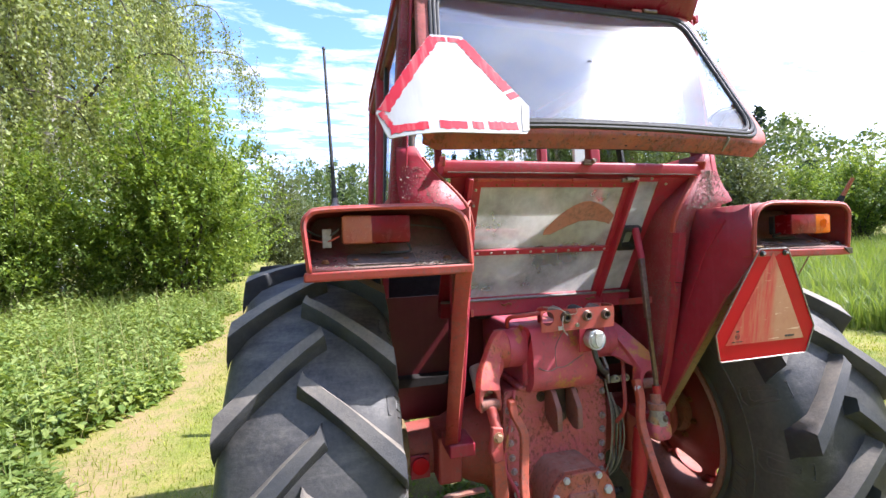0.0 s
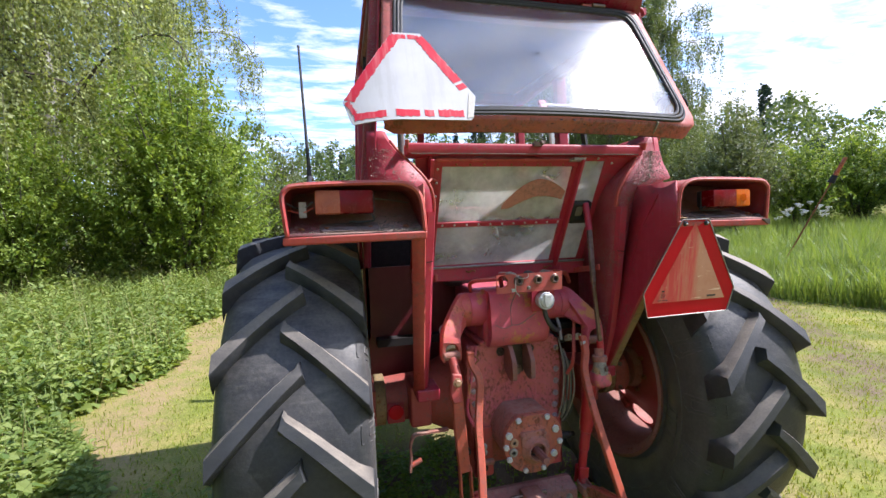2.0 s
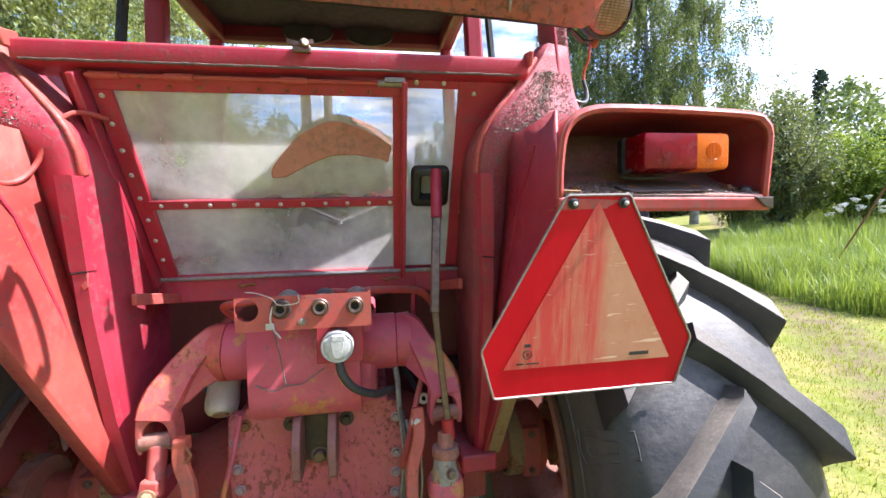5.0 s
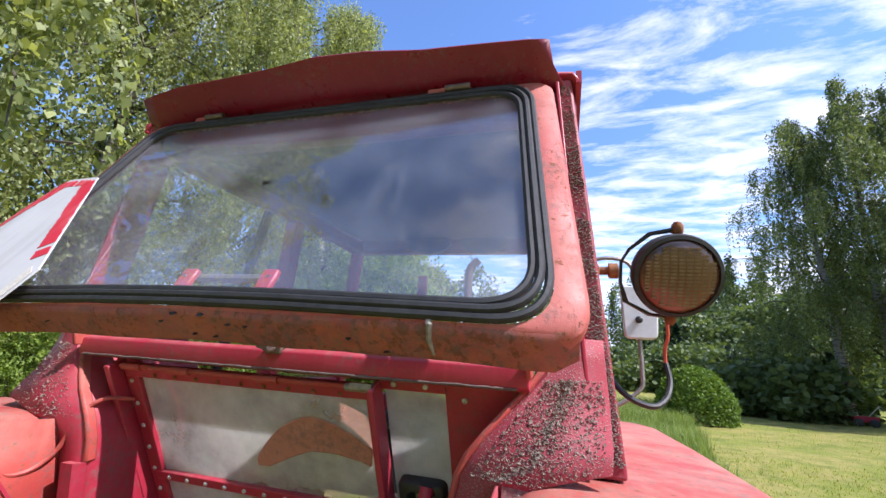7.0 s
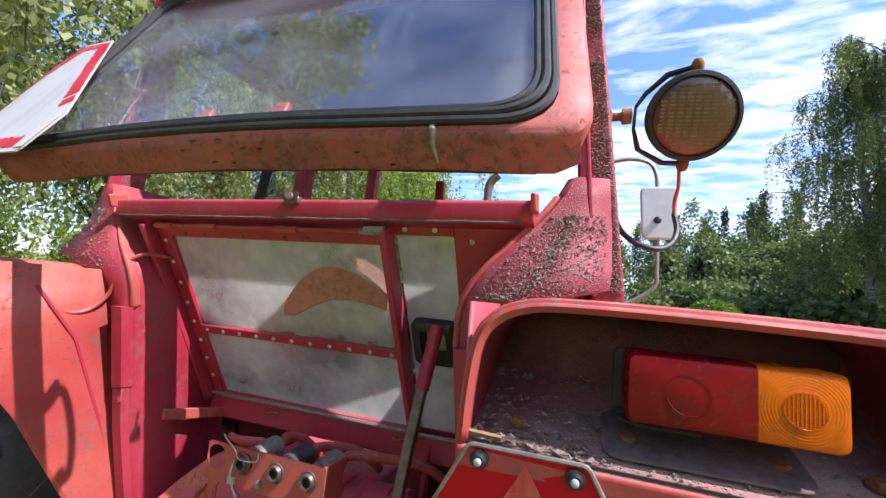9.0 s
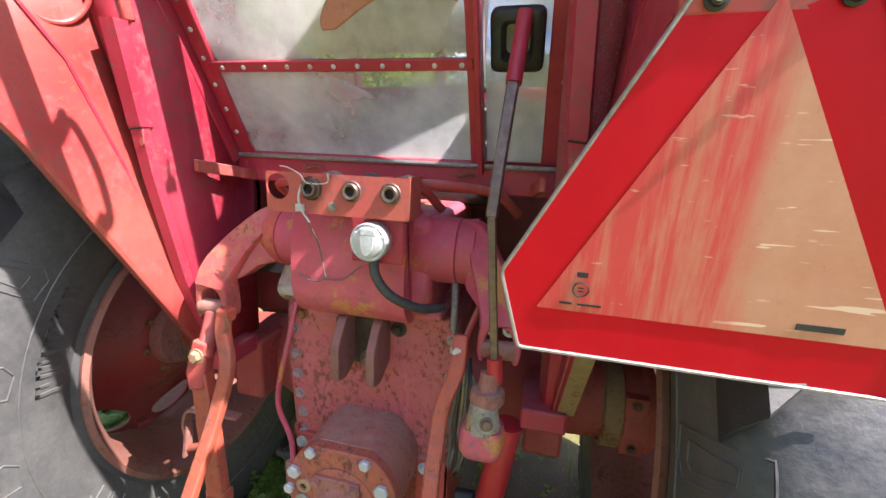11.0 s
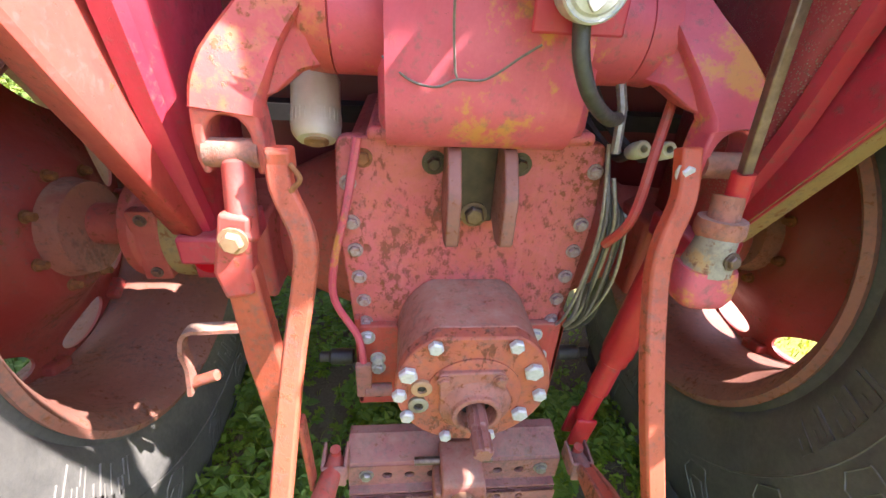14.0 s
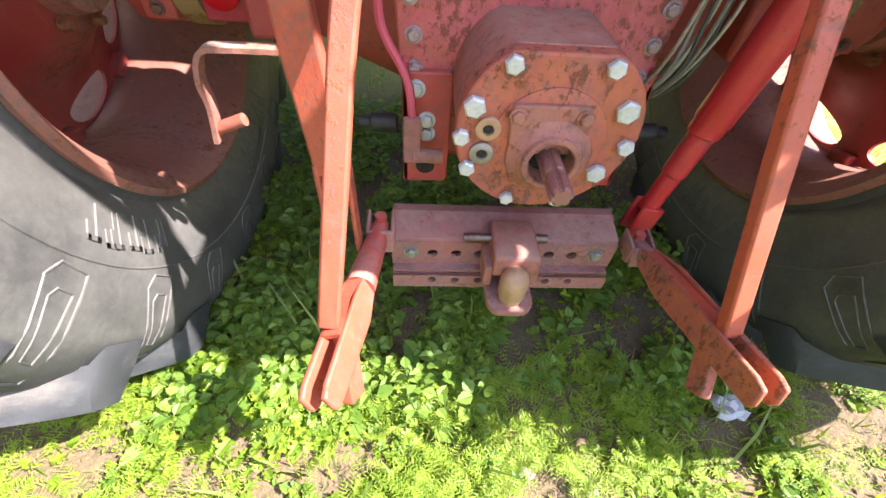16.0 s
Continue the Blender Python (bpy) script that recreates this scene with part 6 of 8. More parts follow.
# -- mudguards with their lamp boxes --
def mudguard(s):
    sh = Shape()
    # outer skin of the lamp box, swept forwards over the wheel
    prof = [(0.502, 1.626), (0.505, 1.69), (0.513, 1.742), (0.531, 1.769), (0.560, 1.784), (0.61, 1.790), (0.76, 1.789), (0.905, 1.783), (0.936, 1.771), (0.949, 1.748), (0.946, 1.70), (0.938, 1.622)]
    prof = [tuple(q)[:2] for q in curve([(x, z, 0) for x, z in prof], 4)]
    rings = []
    for y, up_, wide in ((-0.285, 0, 0), (-0.2, 0.001, 0), (0.1, 0.004, 0.0), (0.6, 0.004, 0.01), (1.2, -0.004, 0.02), (1.62, -0.03, 0.03)):
        rings.append([(s * (x + (wide if x > 0.7 else 0)), y, (z if x < 0.9 or y < 0 else max(z, 1.742)) + (up_ if z > 1.72 else 0)) for x, z in prof])
    sh.loft(rings, False)
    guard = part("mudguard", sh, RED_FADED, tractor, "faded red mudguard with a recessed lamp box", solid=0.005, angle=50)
    part("rolled_edge", Shape().tube([(s * x, -0.284, z) for x, z in prof], 0.0065, 8), RED_FADED, guard)
    band = [[(s * (0.732 + (x - 0.732) * fx), y, 1.60 + (z - 1.60) * fz) for x, z in prof] for y, fx, fz in ((-0.289, 1.003, 1.003), (-0.2905, 0.990, 0.986), (-0.287, 0.970, 0.960), (-0.278, 0.968, 0.957))]
    part("rim_band", Shape().loft(band, False), RED_FADED, guard, "folded rim of the lamp box", solid=0.003, angle=40)
    # Lining in the darkened red, so the box reads as shaded inside.
    part("lamp_box_lining", Shape().loft([[(s * (0.732 + (x - 0.732) * 0.982), y, z - 0.006 if z > 1.74 else z) for x, z in prof] for y in (-0.279, -0.2, -0.06)], False), RED_CAVE, guard, "grimy red lining of the lamp box, darkened for the shade inside", angle=50)
    # floor and back of the lamp box
    floor = Shape().loft([[(s * 0.502, y, z), (s * 0.942, y, z)] for y, z in ((-0.287, 1.624), (-0.27, 1.630), (-0.20, 1.650), (-0.155, 1.668), (-0.115, 1.696), (-0.085, 1.735), (-0.07, 1.784))], False)
    part("lamp_box_floor", floor, RED_FLOOR, guard, "lamp box floor covered with dirt and flaking paint", solid=0.004)
    lip = [(s * x, y, z) for x, y, z in ((0.497, -0.294, 1.627), (0.951, -0.289, 1.622))]
    part("lamp_box_lip", Shape().slab([lip[0], lip[1], (s * 0.953, -0.286, 1.596), (s * 0.499, -0.290, 1.600)], (0, 0.014, 0)), RED_FADED, guard, bevel=0.006, seg=3)
    part("lip_joint", Shape().bar([(s * 0.50, -0.2875, 1.6285), (s * 0.72, -0.2865, 1.6268), (s * 0.948, -0.2845, 1.6238)], 0.003, 0.003, (0, 0, 1)), DARK, guard)
    part("lamp_box_lip", Shape().slab([(s * 0.497, -0.278, 1.608), (s * 0.946, -0.274, 1.606), (s * 0.946, -0.25, 1.606), (s * 0.497, -0.25, 1.606)], (0, 0, -0.004)), RED_FADED, guard)
    # inner wall, running down and forwards to the axle, with an edge turned outwards
    top, bot = 1.76, 0.93
    wall = Shape()
    rings = []
    for f in (0, 0.25, 0.5, 0.75, 1):
        z = 1.64 + (bot - 1.64) * f
        yr, yf = -0.283 + 0.40 * f, -0.01 + 0.21 * f
        x = 0.502 - 0.045 * f
        low_ = z if f else 1.602
        rings.append([(s * (x + 0.045), yr + 0.012, low_), (s * (x + 0.004), yr - 0.002, low_), (s * x, yr + 0.004, z), (s * (x - 0.003), (yr + yf) / 2, z), (s * (x - 0.012), yf, z)])
    wall.loft([[(p[0], p[1], 1.785) if i > 1 else (p[0], p[1], 1.606) for i, p in enumerate(rings[0])]] + rings, False)
    part("inner_wall", wall, RED_FADED if s < 0 else RED, guard, "inner mudguard wall, scratched red paint", solid=0.005, angle=35)
    part("wall_seam", Shape().bar([(s * 0.497, -0.19, 1.74), (s * 0.492, -0.10, 1.62), (s * 0.462, 0.12, 1.05)], 0.006, 0.004, (0, 1, 0)), RED, guard)
    if s > 0:
        part("stained_edge", Shape().bar([(s * 0.525, -0.283, 1.64), (s * 0.503, -0.083, 1.285), (s * 0.480, 0.117, 0.93)], 0.046, 0.004, (1, 0, 0)), MOSS_EDGE, guard, "turned edge stained brown and mossy")
    part("foot", Shape().box((s * 0.44 - 0.05, 0.10, 0.885), (s * 0.44 + 0.05, 0.24, 0.935)), RED, guard, bevel=0.006)
    for x in (0.56, 0.68, 0.82, 0.90):
        part("bolt", Shape().hexbolt((s * x, -0.235, 1.6435), (0, -0.2, 1), 0.009, 0.008), RUST, guard)
    part("mounting_plate", Shape().slab([(s * x, y, 1.6365 + (y + 0.268) * 0.29) for x, y in rounded([(0.652, -0.272), (0.842, -0.272), (0.842, -0.18), (0.652, -0.18)], 0.02, 3)], (0, 0, 0.003)), PLATE_DIRT, guard, "dirt-covered mounting plate of the lamp", bevel=0.001)
    if s > 0:
        part("tarry_bolt", Shape().lathe([(0.017, 0), (0.016, 0.006), (0.012, 0.012), (0.005, 0.015), (0.001, 0.0155)], (0.918, -0.258, 1.632), (0, -0.2, 1), 12), OILY_SHADED, guard, "bolt head under black tar")
        part("tarry_end", Shape().slab([(0.905, -0.2955, 1.6225), (0.9535, -0.2905, 1.6215), (0.955, -0.289, 1.599), (0.935, -0.2915, 1.6015)], (0, 0.006, 0)), OILY_SHADED, guard, bevel=0.002)
    # crumbs of dirt and flaked paint that settled on the box floor
    crumbs = Shape()
    for k in range(1500):
        x = random.uniform(0.51, 0.94) if k % 3 else random.uniform(0.51, 0.66)
        y = -0.285 + 0.20 * random.random() ** 1.4
        z = 1.631 + max(0, (y + 0.28)) * 0.29 + (0.012 if y > -0.15 else 0)
        r = random.uniform(0.0008, 0.0030) if k % 9 else random.uniform(0.003, 0.0055)
        p = [Vector((random.uniform(-r, r), random.uniform(-r, r), random.uniform(0, r * 0.7))) for _ in range(4)]
        crumbs.add([Vector((s * x, y, z)) + q + Vector((r if i == 0 else -r if i == 1 else 0, r if i == 2 else 0, r * 0.8 if i == 3 else 0)) for i, q in enumerate(p)], [(0, 1, 2), (0, 3, 1), (1, 3, 2), (2, 3, 0)])
    tagged(part("settled_dirt", crumbs, LICHEN, guard), kind="stuff")
    return guard


def tail_lamp(s):
    x0, x1, z0, z1 = (0.672, 0.858, 1.676, 1.748) if s > 0 else (0.668, 0.854, 1.692, 1.770)
    mid = 0.786 if s > 0 else 0.775
    y0 = -0.285 if s > 0 else -0.262
    base = part("tail_lamp", Shape().slab([(s * x, y0 + 0.056, z) for x, z in rounded([(x0 - 0.008, z0 + 0.002), (x1 - 0.004, z0 + 0.002), (x1 - 0.004, z1 - 0.002), (x0 - 0.008, z1 - 0.002)], 0.008, 3)], (0, 0.016, 0)), BLACK, tractor, "two-coloured rear lamp, red and amber")
    for a, b, mat, name in ((x0, mid, LENS_RED, "red_lens"), (mid, x1, LENS_AMBER if s > 0 else LENS_PALE, "amber_lens")):
        rings = []
        for y, inset in ((y0 + 0.058, 0.0), (y0 + 0.006, 0.0005), (y0 + 0.001, 0.003), (y0, 0.007)):
            rings.append([(s * x - s * (a + b) / 2, y - y0, z - (z0 + z1) / 2) for x, z in rounded([(a + (inset if a == x0 else 0), z0 + inset), (b - (inset if b == x1 else 0), z0 + inset), (b - (inset if b == x1 else 0), z1 - inset), (a + (inset if a == x0 else 0), z1 - inset)], [0.010 if a == x0 else 0.001, 0.010 if b == x1 else 0.001] * 1 + [0.010 if b == x1 else 0.001, 0.010 if a == x0 else 0.001], 4)])
        cx, cz = (s * (a + b) / 2, (z0 + z1) / 2)
        place(part(name, Shape().loft(rings), mat, base, angle=30), Matrix.Translation((cx, y0, cz)))
        for r in ((0.0165,) if name == "amber_lens" else (0.020,)):
            ring = [(cx + (r + 0.0) * math.cos(t), y0 - 0.0006, cz + r * math.sin(t)) for t in (2 * math.pi * k / 40 for k in range(40))]
            part("lens_ring", Shape().tube([*ring, ring[0]], 0.00045 if name == "amber_lens" else 0.0003, 5), mat, base)
        for k in range(-4, 5) if name == "amber_lens" else ():
            part("lens_rib", Shape().box((cx + k * 0.0032 - 0.0006, y0 - 0.0008, cz - math.sqrt(max(0, 0.0155 ** 2 - (k * 0.0032) ** 2))), (cx + k * 0.0032 + 0.0006, y0 + 0.001, cz + math.sqrt(max(0, 0.0155 ** 2 - (k * 0.0032) ** 2)))), mat, base)
    if s < 0:
        part("lamp_wire", Shape().tube(curve([(-0.86, y0 + 0.03, 1.735), (-0.89, -0.22, 1.715), (-0.92, -0.20, 1.72), (-0.955, -0.2, 1.74)], 5), 0.003, 6), HOSE, base)
        part("lamp_wire", Shape().tube(curve([(-0.86, y0 + 0.03, 1.715), (-0.90, -0.22, 1.70), (-0.955, -0.2, 1.715)], 5), 0.0025, 6), RED_WIRE, base)
        part("wire_clip", Shape().box((-0.905, -0.225, 1.685), (-0.882, -0.215, 1.735)), GALV, base)
        part("rear_wire", Shape().tube(curve([(-0.668, -0.2, 1.745), (-0.60, -0.15, 1.742), (-0.53, -0.1, 1.735)], 5), 0.003, 6), WIRE, base)
    part("cable", Shape().tube(curve([(s * 0.68, y0 + 0.03, z0 + 0.01), (s * 0.665, -0.225, 1.672), (s * 0.69, -0.235, 1.666), (s * 0.75, -0.238, 1.666)], 5), 0.0035, 6), BLACK, base)


for side_ in (1, -1):
    mudguard(side_)
    tail_lamp(side_)


def warning_plate(name, label, half, top_half, height, cut, m, edge_mat, fill_mat, band):
    """A slow-vehicle triangle with cut corners, built in its own x-z plane and set at m."""
    out = [(-top_half, height), (top_half, height), (half, cut), (half - 0.026, 0.0), (-half + 0.026, 0.0), (-half, cut)]
    base = part(name, Shape().slab([(x, 0, z) for x, z in rounded(out, 0.006, 2)], (0, 0.003, 0)), edge_mat, tractor, label)
    base.matrix_local = m
    # inner triangle of the lighter film, proud by a hair
    zt = height - band * 0.25
    tri_ = [(0.0, zt), (half - band * 0.95, band * 1.25), (-half + band * 0.95, band * 1.25)]
    part("inner_film", Shape().slab([(x, -0.0012, z) for x, z in rounded(tri_, 0.003, 2)], (0, 0.0006, 0)), fill_mat, base)
    rim = [(x, -0.0015, z) for x, z in rounded(out, 0.006, 2)]
    part("plate_edge", Shape().tube([*rim, rim[0]], 0.0025, 6), GALV, base)
    return base


def signs():
    p = warning_plate("warning_triangle", "red and faded orange slow-vehicle triangle on the mudguard", 0.219, 0.062, 0.386, 0.098, pose(0.577, -0.246, 1.247, 7), SMV_RED, SMV_ORANGE, 0.046)
    for x in (-0.050, 0.050):
        screw = part("screw", Shape().lathe([(0.0105, 0), (0.0105, 0.002), (0.0075, 0.003), (0.0065, 0.008), (0.0040, 0.008), (0.0035, 0.004), (0.0005, 0.004)], (x, -0.0015, 0.371), (0, -1, 0), 18), BLACK, p)
        part("screw_nut", Shape().lathe([(0.0042, 0.003), (0.0042, 0.010), (0.0022, 0.0115), (0.0005, 0.0115)], (x, -0.0015, 0.371), (0, -1, 0), 12), ZINC, screw)
    # maker's mark and approval mark, as plain bars
    for x, z, w, h in ((0.085, 0.068, 0.042, 0.007), (-0.150, 0.066, 0.014, 0.0025), (-0.130, 0.066, 0.026, 0.0025), (-0.134, 0.101, 0.012, 0.006), (-0.131, 0.083, 0.006, 0.0015), (-0.131, 0.087, 0.006, 0.0015)):
        part("printed_mark", Shape().box((x, -0.0022, z), (x + w, -0.001, z + h)), BLACK, p)
    ring = [(-0.128 + 0.0085 * math.cos(t), -0.0022, 0.086 + 0.0085 * math.sin(t)) for t in (2 * math.pi * k / 24 for k in range(24))]
    part("printed_mark", Shape().tube([*ring, ring[0]], 0.0009, 5), BLACK, p)
    bent_sign()


def bent_sign():
    """The white triangle: its free end is bent back, away from the window."""
    half, top_half, tall, cut = 0.231, 0.053, 0.395, 0.104

    def bow(x):
        return 1.05 * min(0.0, x + 0.03) ** 2

    def span(x, inset=0.0):
        """Lowest and highest z of the plate at x."""
        e = half - inset
        a = -x if x < 0 else x * half / (half - 0.024)
        lo = inset if a < e - 0.026 else inset + (cut - inset) * (a - (e - 0.026)) / 0.026
        hi = tall - inset if a < top_half else tall - inset - (tall - cut - inset * 0.4) * (a - top_half) / (half - top_half)
        return lo, max(hi, lo)

    def sheet(cols, limits, y, thick):
        sh = Shape()
        rows_ = []
        for x in cols:
            lo, hi = limits(x)
            rows_.append([(x, y + bow(x), lo + (hi - lo) * k / 6) for k in range(7)] + [(x, y + thick + bow(x), lo + (hi - lo) * k / 6) for k in range(6, -1, -1)])
        return sh.loft(rows_)
    cols = [-half + (2 * half - 0.024) * k / 44 for k in range(45)]
    base = part("warning_triangle", sheet(cols, span, 0.0, 0.003), SMV_WHITE, tractor, "bent white triangle with a worn red border on the rear window", angle=30)
    base.matrix_local = pose(-0.522, -0.332, 1.981, -27, 0, -2)
    # what is left of the red border, ragged where the film has flaked off
    random.seed(91)

    def strip(p, q, w, gaps):
        p, q = Vector(p), Vector(q)
        d = (q - p).normalized()
        n = Vector((-d.y, d.x))
        steps = 46
        runs, run = [], []
        for k in range(steps + 1):
            t = k / steps
            if any(a < t < b for a, b in gaps):
                if len(run) > 1:
                    runs.append(run)
                run = []
                continue
            c = p.lerp(q, t)
            a, b = c + n * (w / 2 - random.uniform(0, 0.006)), c - n * (w / 2 - random.uniform(0, 0.006))
            run.append([(a.x, -0.0012 + bow(a.x), a.y), (b.x, -0.0012 + bow(b.x), b.y), (b.x, -0.0004 + bow(b.x), b.y), (a.x, -0.0004 + bow(a.x), a.y)])
        if len(run) > 1:
            runs.append(run)
        for r in runs:
            part("red_border", Shape().loft(r), SMV_OLD_RED, base)
    strip((-half + 0.020, cut - 0.002), (-0.040, tall - 0.016), 0.042, [])
    strip((-0.042, tall - 0.021), (0.040, tall - 0.021), 0.026, [(0.45, 0.52)])
    strip((0.040, tall - 0.020), (half - 0.062, cut + 0.030), 0.040, [(0.88, 0.91)])
    strip((-half + 0.035, 0.026), (0.155, 0.026), 0.034, [(0.30, 0.335), (0.345, 0.36), (0.60, 0.62), (0.72, 0.75)])
    strip((-half + 0.012, cut - 0.004), (-half + 0.042, 0.030), 0.020, [])
    part("tape", Shape().slab([(x, -0.002, z) for x, z in ((0.165, 0.008), (0.186, 0.010), (0.200, 0.096), (0.184, 0.110))], (0, 0.001, 0)), STRING, base, "yellowed strip of tape")


signs()


# -- cab --
def lower_rear():
    """The lower rear wall: it leans forwards towards its foot and holds two clouded plastic windows."""
    top, foot = Vector((0, -0.012, 1.925)), Vector((0, 0.262, 1.448))
    v = (foot - top)
    length = v.length
    v.normalize()
    out = Vector((0, -1, 0)) - v * Vector((0, -1, 0)).dot(v)
    out.normalize()

    def at(x, d, o=0.0):
        return Vector((x, 0, 0)) + top + v * d + out * o

    def panel(x0, x1, d0, d1, o0, o1):
        return Shape().hexa([at(x0, d1, o0), at(x1, d1, o0), at(x1, d1, o1), at(x0, d1, o1), at(x0, d0, o0), at(x1, d0, o0), at(x1, d0, o1), at(x0, d0, o1)])
    L = length
    wall = part("lower_rear_wall", panel(0.382, 0.52, -0.01, L, -0.01, 0.0), RED, tractor, "dark red lower cab wall", bevel=0.003)
    part("wall_strip", panel(0.255, 0.382, -0.01, 0.021, -0.01, 0.0), RED, wall)
    part("wall_strip", panel(0.255, 0.382, L - 0.016, L + 0.02, -0.01, 0.0), RED, wall)
    part("header_panel", panel(-0.47, 0.53, -0.035, 0.012, -0.022, -0.012), RED, wall, bevel=0.003)
    part("wall_strip", panel(-0.47, -0.405, -0.01, L + 0.02, -0.03, -0.018), RED, wall)
    part("narrow_window", panel(0.259, 0.384, 0.02, L - 0.014, -0.006, -0.003), PLEXI, tractor, "narrow clouded plastic window").visible_shadow = False
    # hinged window: four bars, middle strip, panes, screws
    fr = part("hinged_window", panel(-0.405, 0.252, 0.010, 0.040, 0.0, 0.016), RED, tractor, "hinged lower window in a red steel frame with clouded plastic panes", bevel=0.003)
    part("frame_bar", panel(-0.405, -0.366, 0.012, L - 0.004, -0.001, 0.015), RED, fr, bevel=0.003)
    part("frame_bar", panel(0.224, 0.252, 0.012, L - 0.004, -0.001, 0.015), RED, fr, bevel=0.003)
    part("frame_bar", panel(-0.366, 0.224, L - 0.020, L + 0.004, -0.001, 0.014), RED, fr, bevel=0.003)
    part("middle_strip", panel(-0.385, 0.238, 0.299, 0.322, 0.004, 0.017), RED, fr, bevel=0.002)
    part("upper_pane", panel(-0.37, 0.228, 0.038, 0.302, 0.002, 0.005), PLEXI, fr, "upper clouded plastic pane").visible_shadow = False
    part("lower_pane", panel(-0.37, 0.228, 0.320, L - 0.016, 0.002, 0.005), PLEXI, fr, "lower clouded plastic pane").visible_shadow = False
    part("edge_angle", panel(-0.424, -0.408, 0.0, L - 0.004, 0.0, 0.045), RED, fr, bevel=0.003)
    part("edge_angle", panel(0.244, 0.256, 0.0, L - 0.004, 0.0, 0.045), RED, fr, bevel=0.003)
    part("hinge_rod", Shape().rod(at(-0.40, 0.008, 0.022), at(0.25, 0.008, 0.022), 0.005, n=8), RED_FADED, fr)
    for x in (-0.39, -0.25, -0.02, 0.19):
        part("hinge", Shape().rod(at(x, 0.008, 0.024), at(x + 0.055, 0.008, 0.024), 0.008, n=10), GALV if x > 0.1 else RED_FADED, fr)
    for k in range(11):
        part("screw", Shape().lathe([(0.0055, 0), (0.0045, 0.003), (0.001, 0.004)], at(-0.345 + 0.056 * k, 0.311, 0.017), out, 10), ZINC, fr)
    for k in range(8):
        part("screw", Shape().lathe([(0.0055, 0), (0.0045, 0.003), (0.001, 0.004)], at(-0.386, 0.05 + 0.06 * k, 0.016), out, 10), ZINC, fr)
    for k in range(9):
        part("screw", Shape().lathe([(0.005, 0), (0.004, 0.003), (0.001, 0.004)], at(-0.31 + 0.06 * k, 0.03, 0.017), out, 10), RUST, fr)
    for x, d in ((0.28, 0.008), (0.345, 0.008), (0.42, 0.03), (0.46, 0.10), (0.435, 0.19), (0.42, 0.27), (0.415, 0.35)):
        part("screw", Shape().lathe([(0.006, 0), (0.005, 0.003), (0.001, 0.004)], at(x, d, 0.001), out, 10), ZINC, wall)
    # window catch arm at the side
    part("latch", Shape().box((0.205, -0.045, 1.905), (0.25, -0.02, 1.915)), GALV, fr)
    # bottom rail
    rail = part("bottom_rail", Shape().box((-0.47, 0.245, 1.385), (0.47, 0.30, 1.448)), RED, tractor, "red cab bottom rail", bevel=0.004)
    part("grey_pipe", Shape().rod((-0.47, 0.240, 1.452), (0.46, 0.240, 1.450), 0.006, n=8), GALV, rail)
    for s in (-1, 1):
        part("rail_gusset", Shape().slab([(s * 0.386, 0.075, 1.440), (s * 0.386, 0.075, 1.412), (s * 0.362, 0.25, 1.385), (s * 0.362, 0.25, 1.412)], (s * 0.012, 0, 0)), RED_FADED, rail, bevel=0.002)
    for x in (-0.19, 0.21):
        part("turn_catch", Shape().tube(curve([(x - 0.02, 0.238, 1.43), (x - 0.01, 0.232, 1.425), (x + 0.01, 0.232, 1.432), (x + 0.025, 0.238, 1.426)], 4), 0.004, 6), RUST, rail)
    # Dark sheet added behind the rail in place of the cavity's shade.
    part("cavity_shade_sheet", Shape().box((-0.675, 0.62, 0.84), (0.675, 0.64, 1.44)), CAB_DARK_RED, rail)
    # crossbar at the top, with a catch
    bar_ = Shape().slab([(-0.515, y, z) for y, z in rounded([(-0.040, 1.971), (-0.052, 1.964), (-0.050, 1.929), (-0.030, 1.923), (0.03, 1.920), (0.03, 1.971)], 0.004, 2)], (1.055, 0, 0))
    cross = part("crossbar", bar_, RED, tractor, "red crossbar below the open rear window", bevel=0.002)
    seam = Shape().tube([(x, -0.0485 + 0.0012 * noise.noise((x * 31, 0, 2)), 1.9275 + 0.0012 * noise.noise((x * 23, 5, 0))) for x in (-0.50 + 0.0085 * k for k in range(121))], [0.0028 + 0.0016 * noise.noise((k * 0.9, 1, 7)) for k in range(121)], 6)
    part("dirt_seam", seam, PLATE_DIRT, cross, "crust of brown dirt along the bar's lower edge")
    for x in (-0.515, 0.54):
        part("end_tab", Shape().slab([(x - 0.005, -0.075, 1.975), (x - 0.005, -0.03, 1.985), (x - 0.005, -0.02, 1.95), (x - 0.005, -0.065, 1.945)], (0.010, 0, 0)), RED_FADED, cross, bevel=0.003)
    part("catch_base", Shape().box((0.012, -0.058, 1.957), (0.050, -0.036, 1.974)), STEEL, cross, bevel=0.003)
    part("catch_knob", Shape().lathe([(0.007, 0), (0.010, 0.003), (0.010, 0.012), (0.007, 0.015), (0.001, 0.015)], (0.036, -0.068, 1.967), (0.5, -1, 0.2), 14), STEEL, cross)
    part("catch_lever", Shape().bar([(0.005, -0.072, 1.972), (0.03, -0.076, 1.966), (0.058, -0.07, 1.975)], 0.009, 0.005, (0, 0, 1)), STEEL, cross)
    # rubber boot round the levelling rod
    boot = Shape()
    c = at(0.322, 0.27, 0.0)
    rings = []
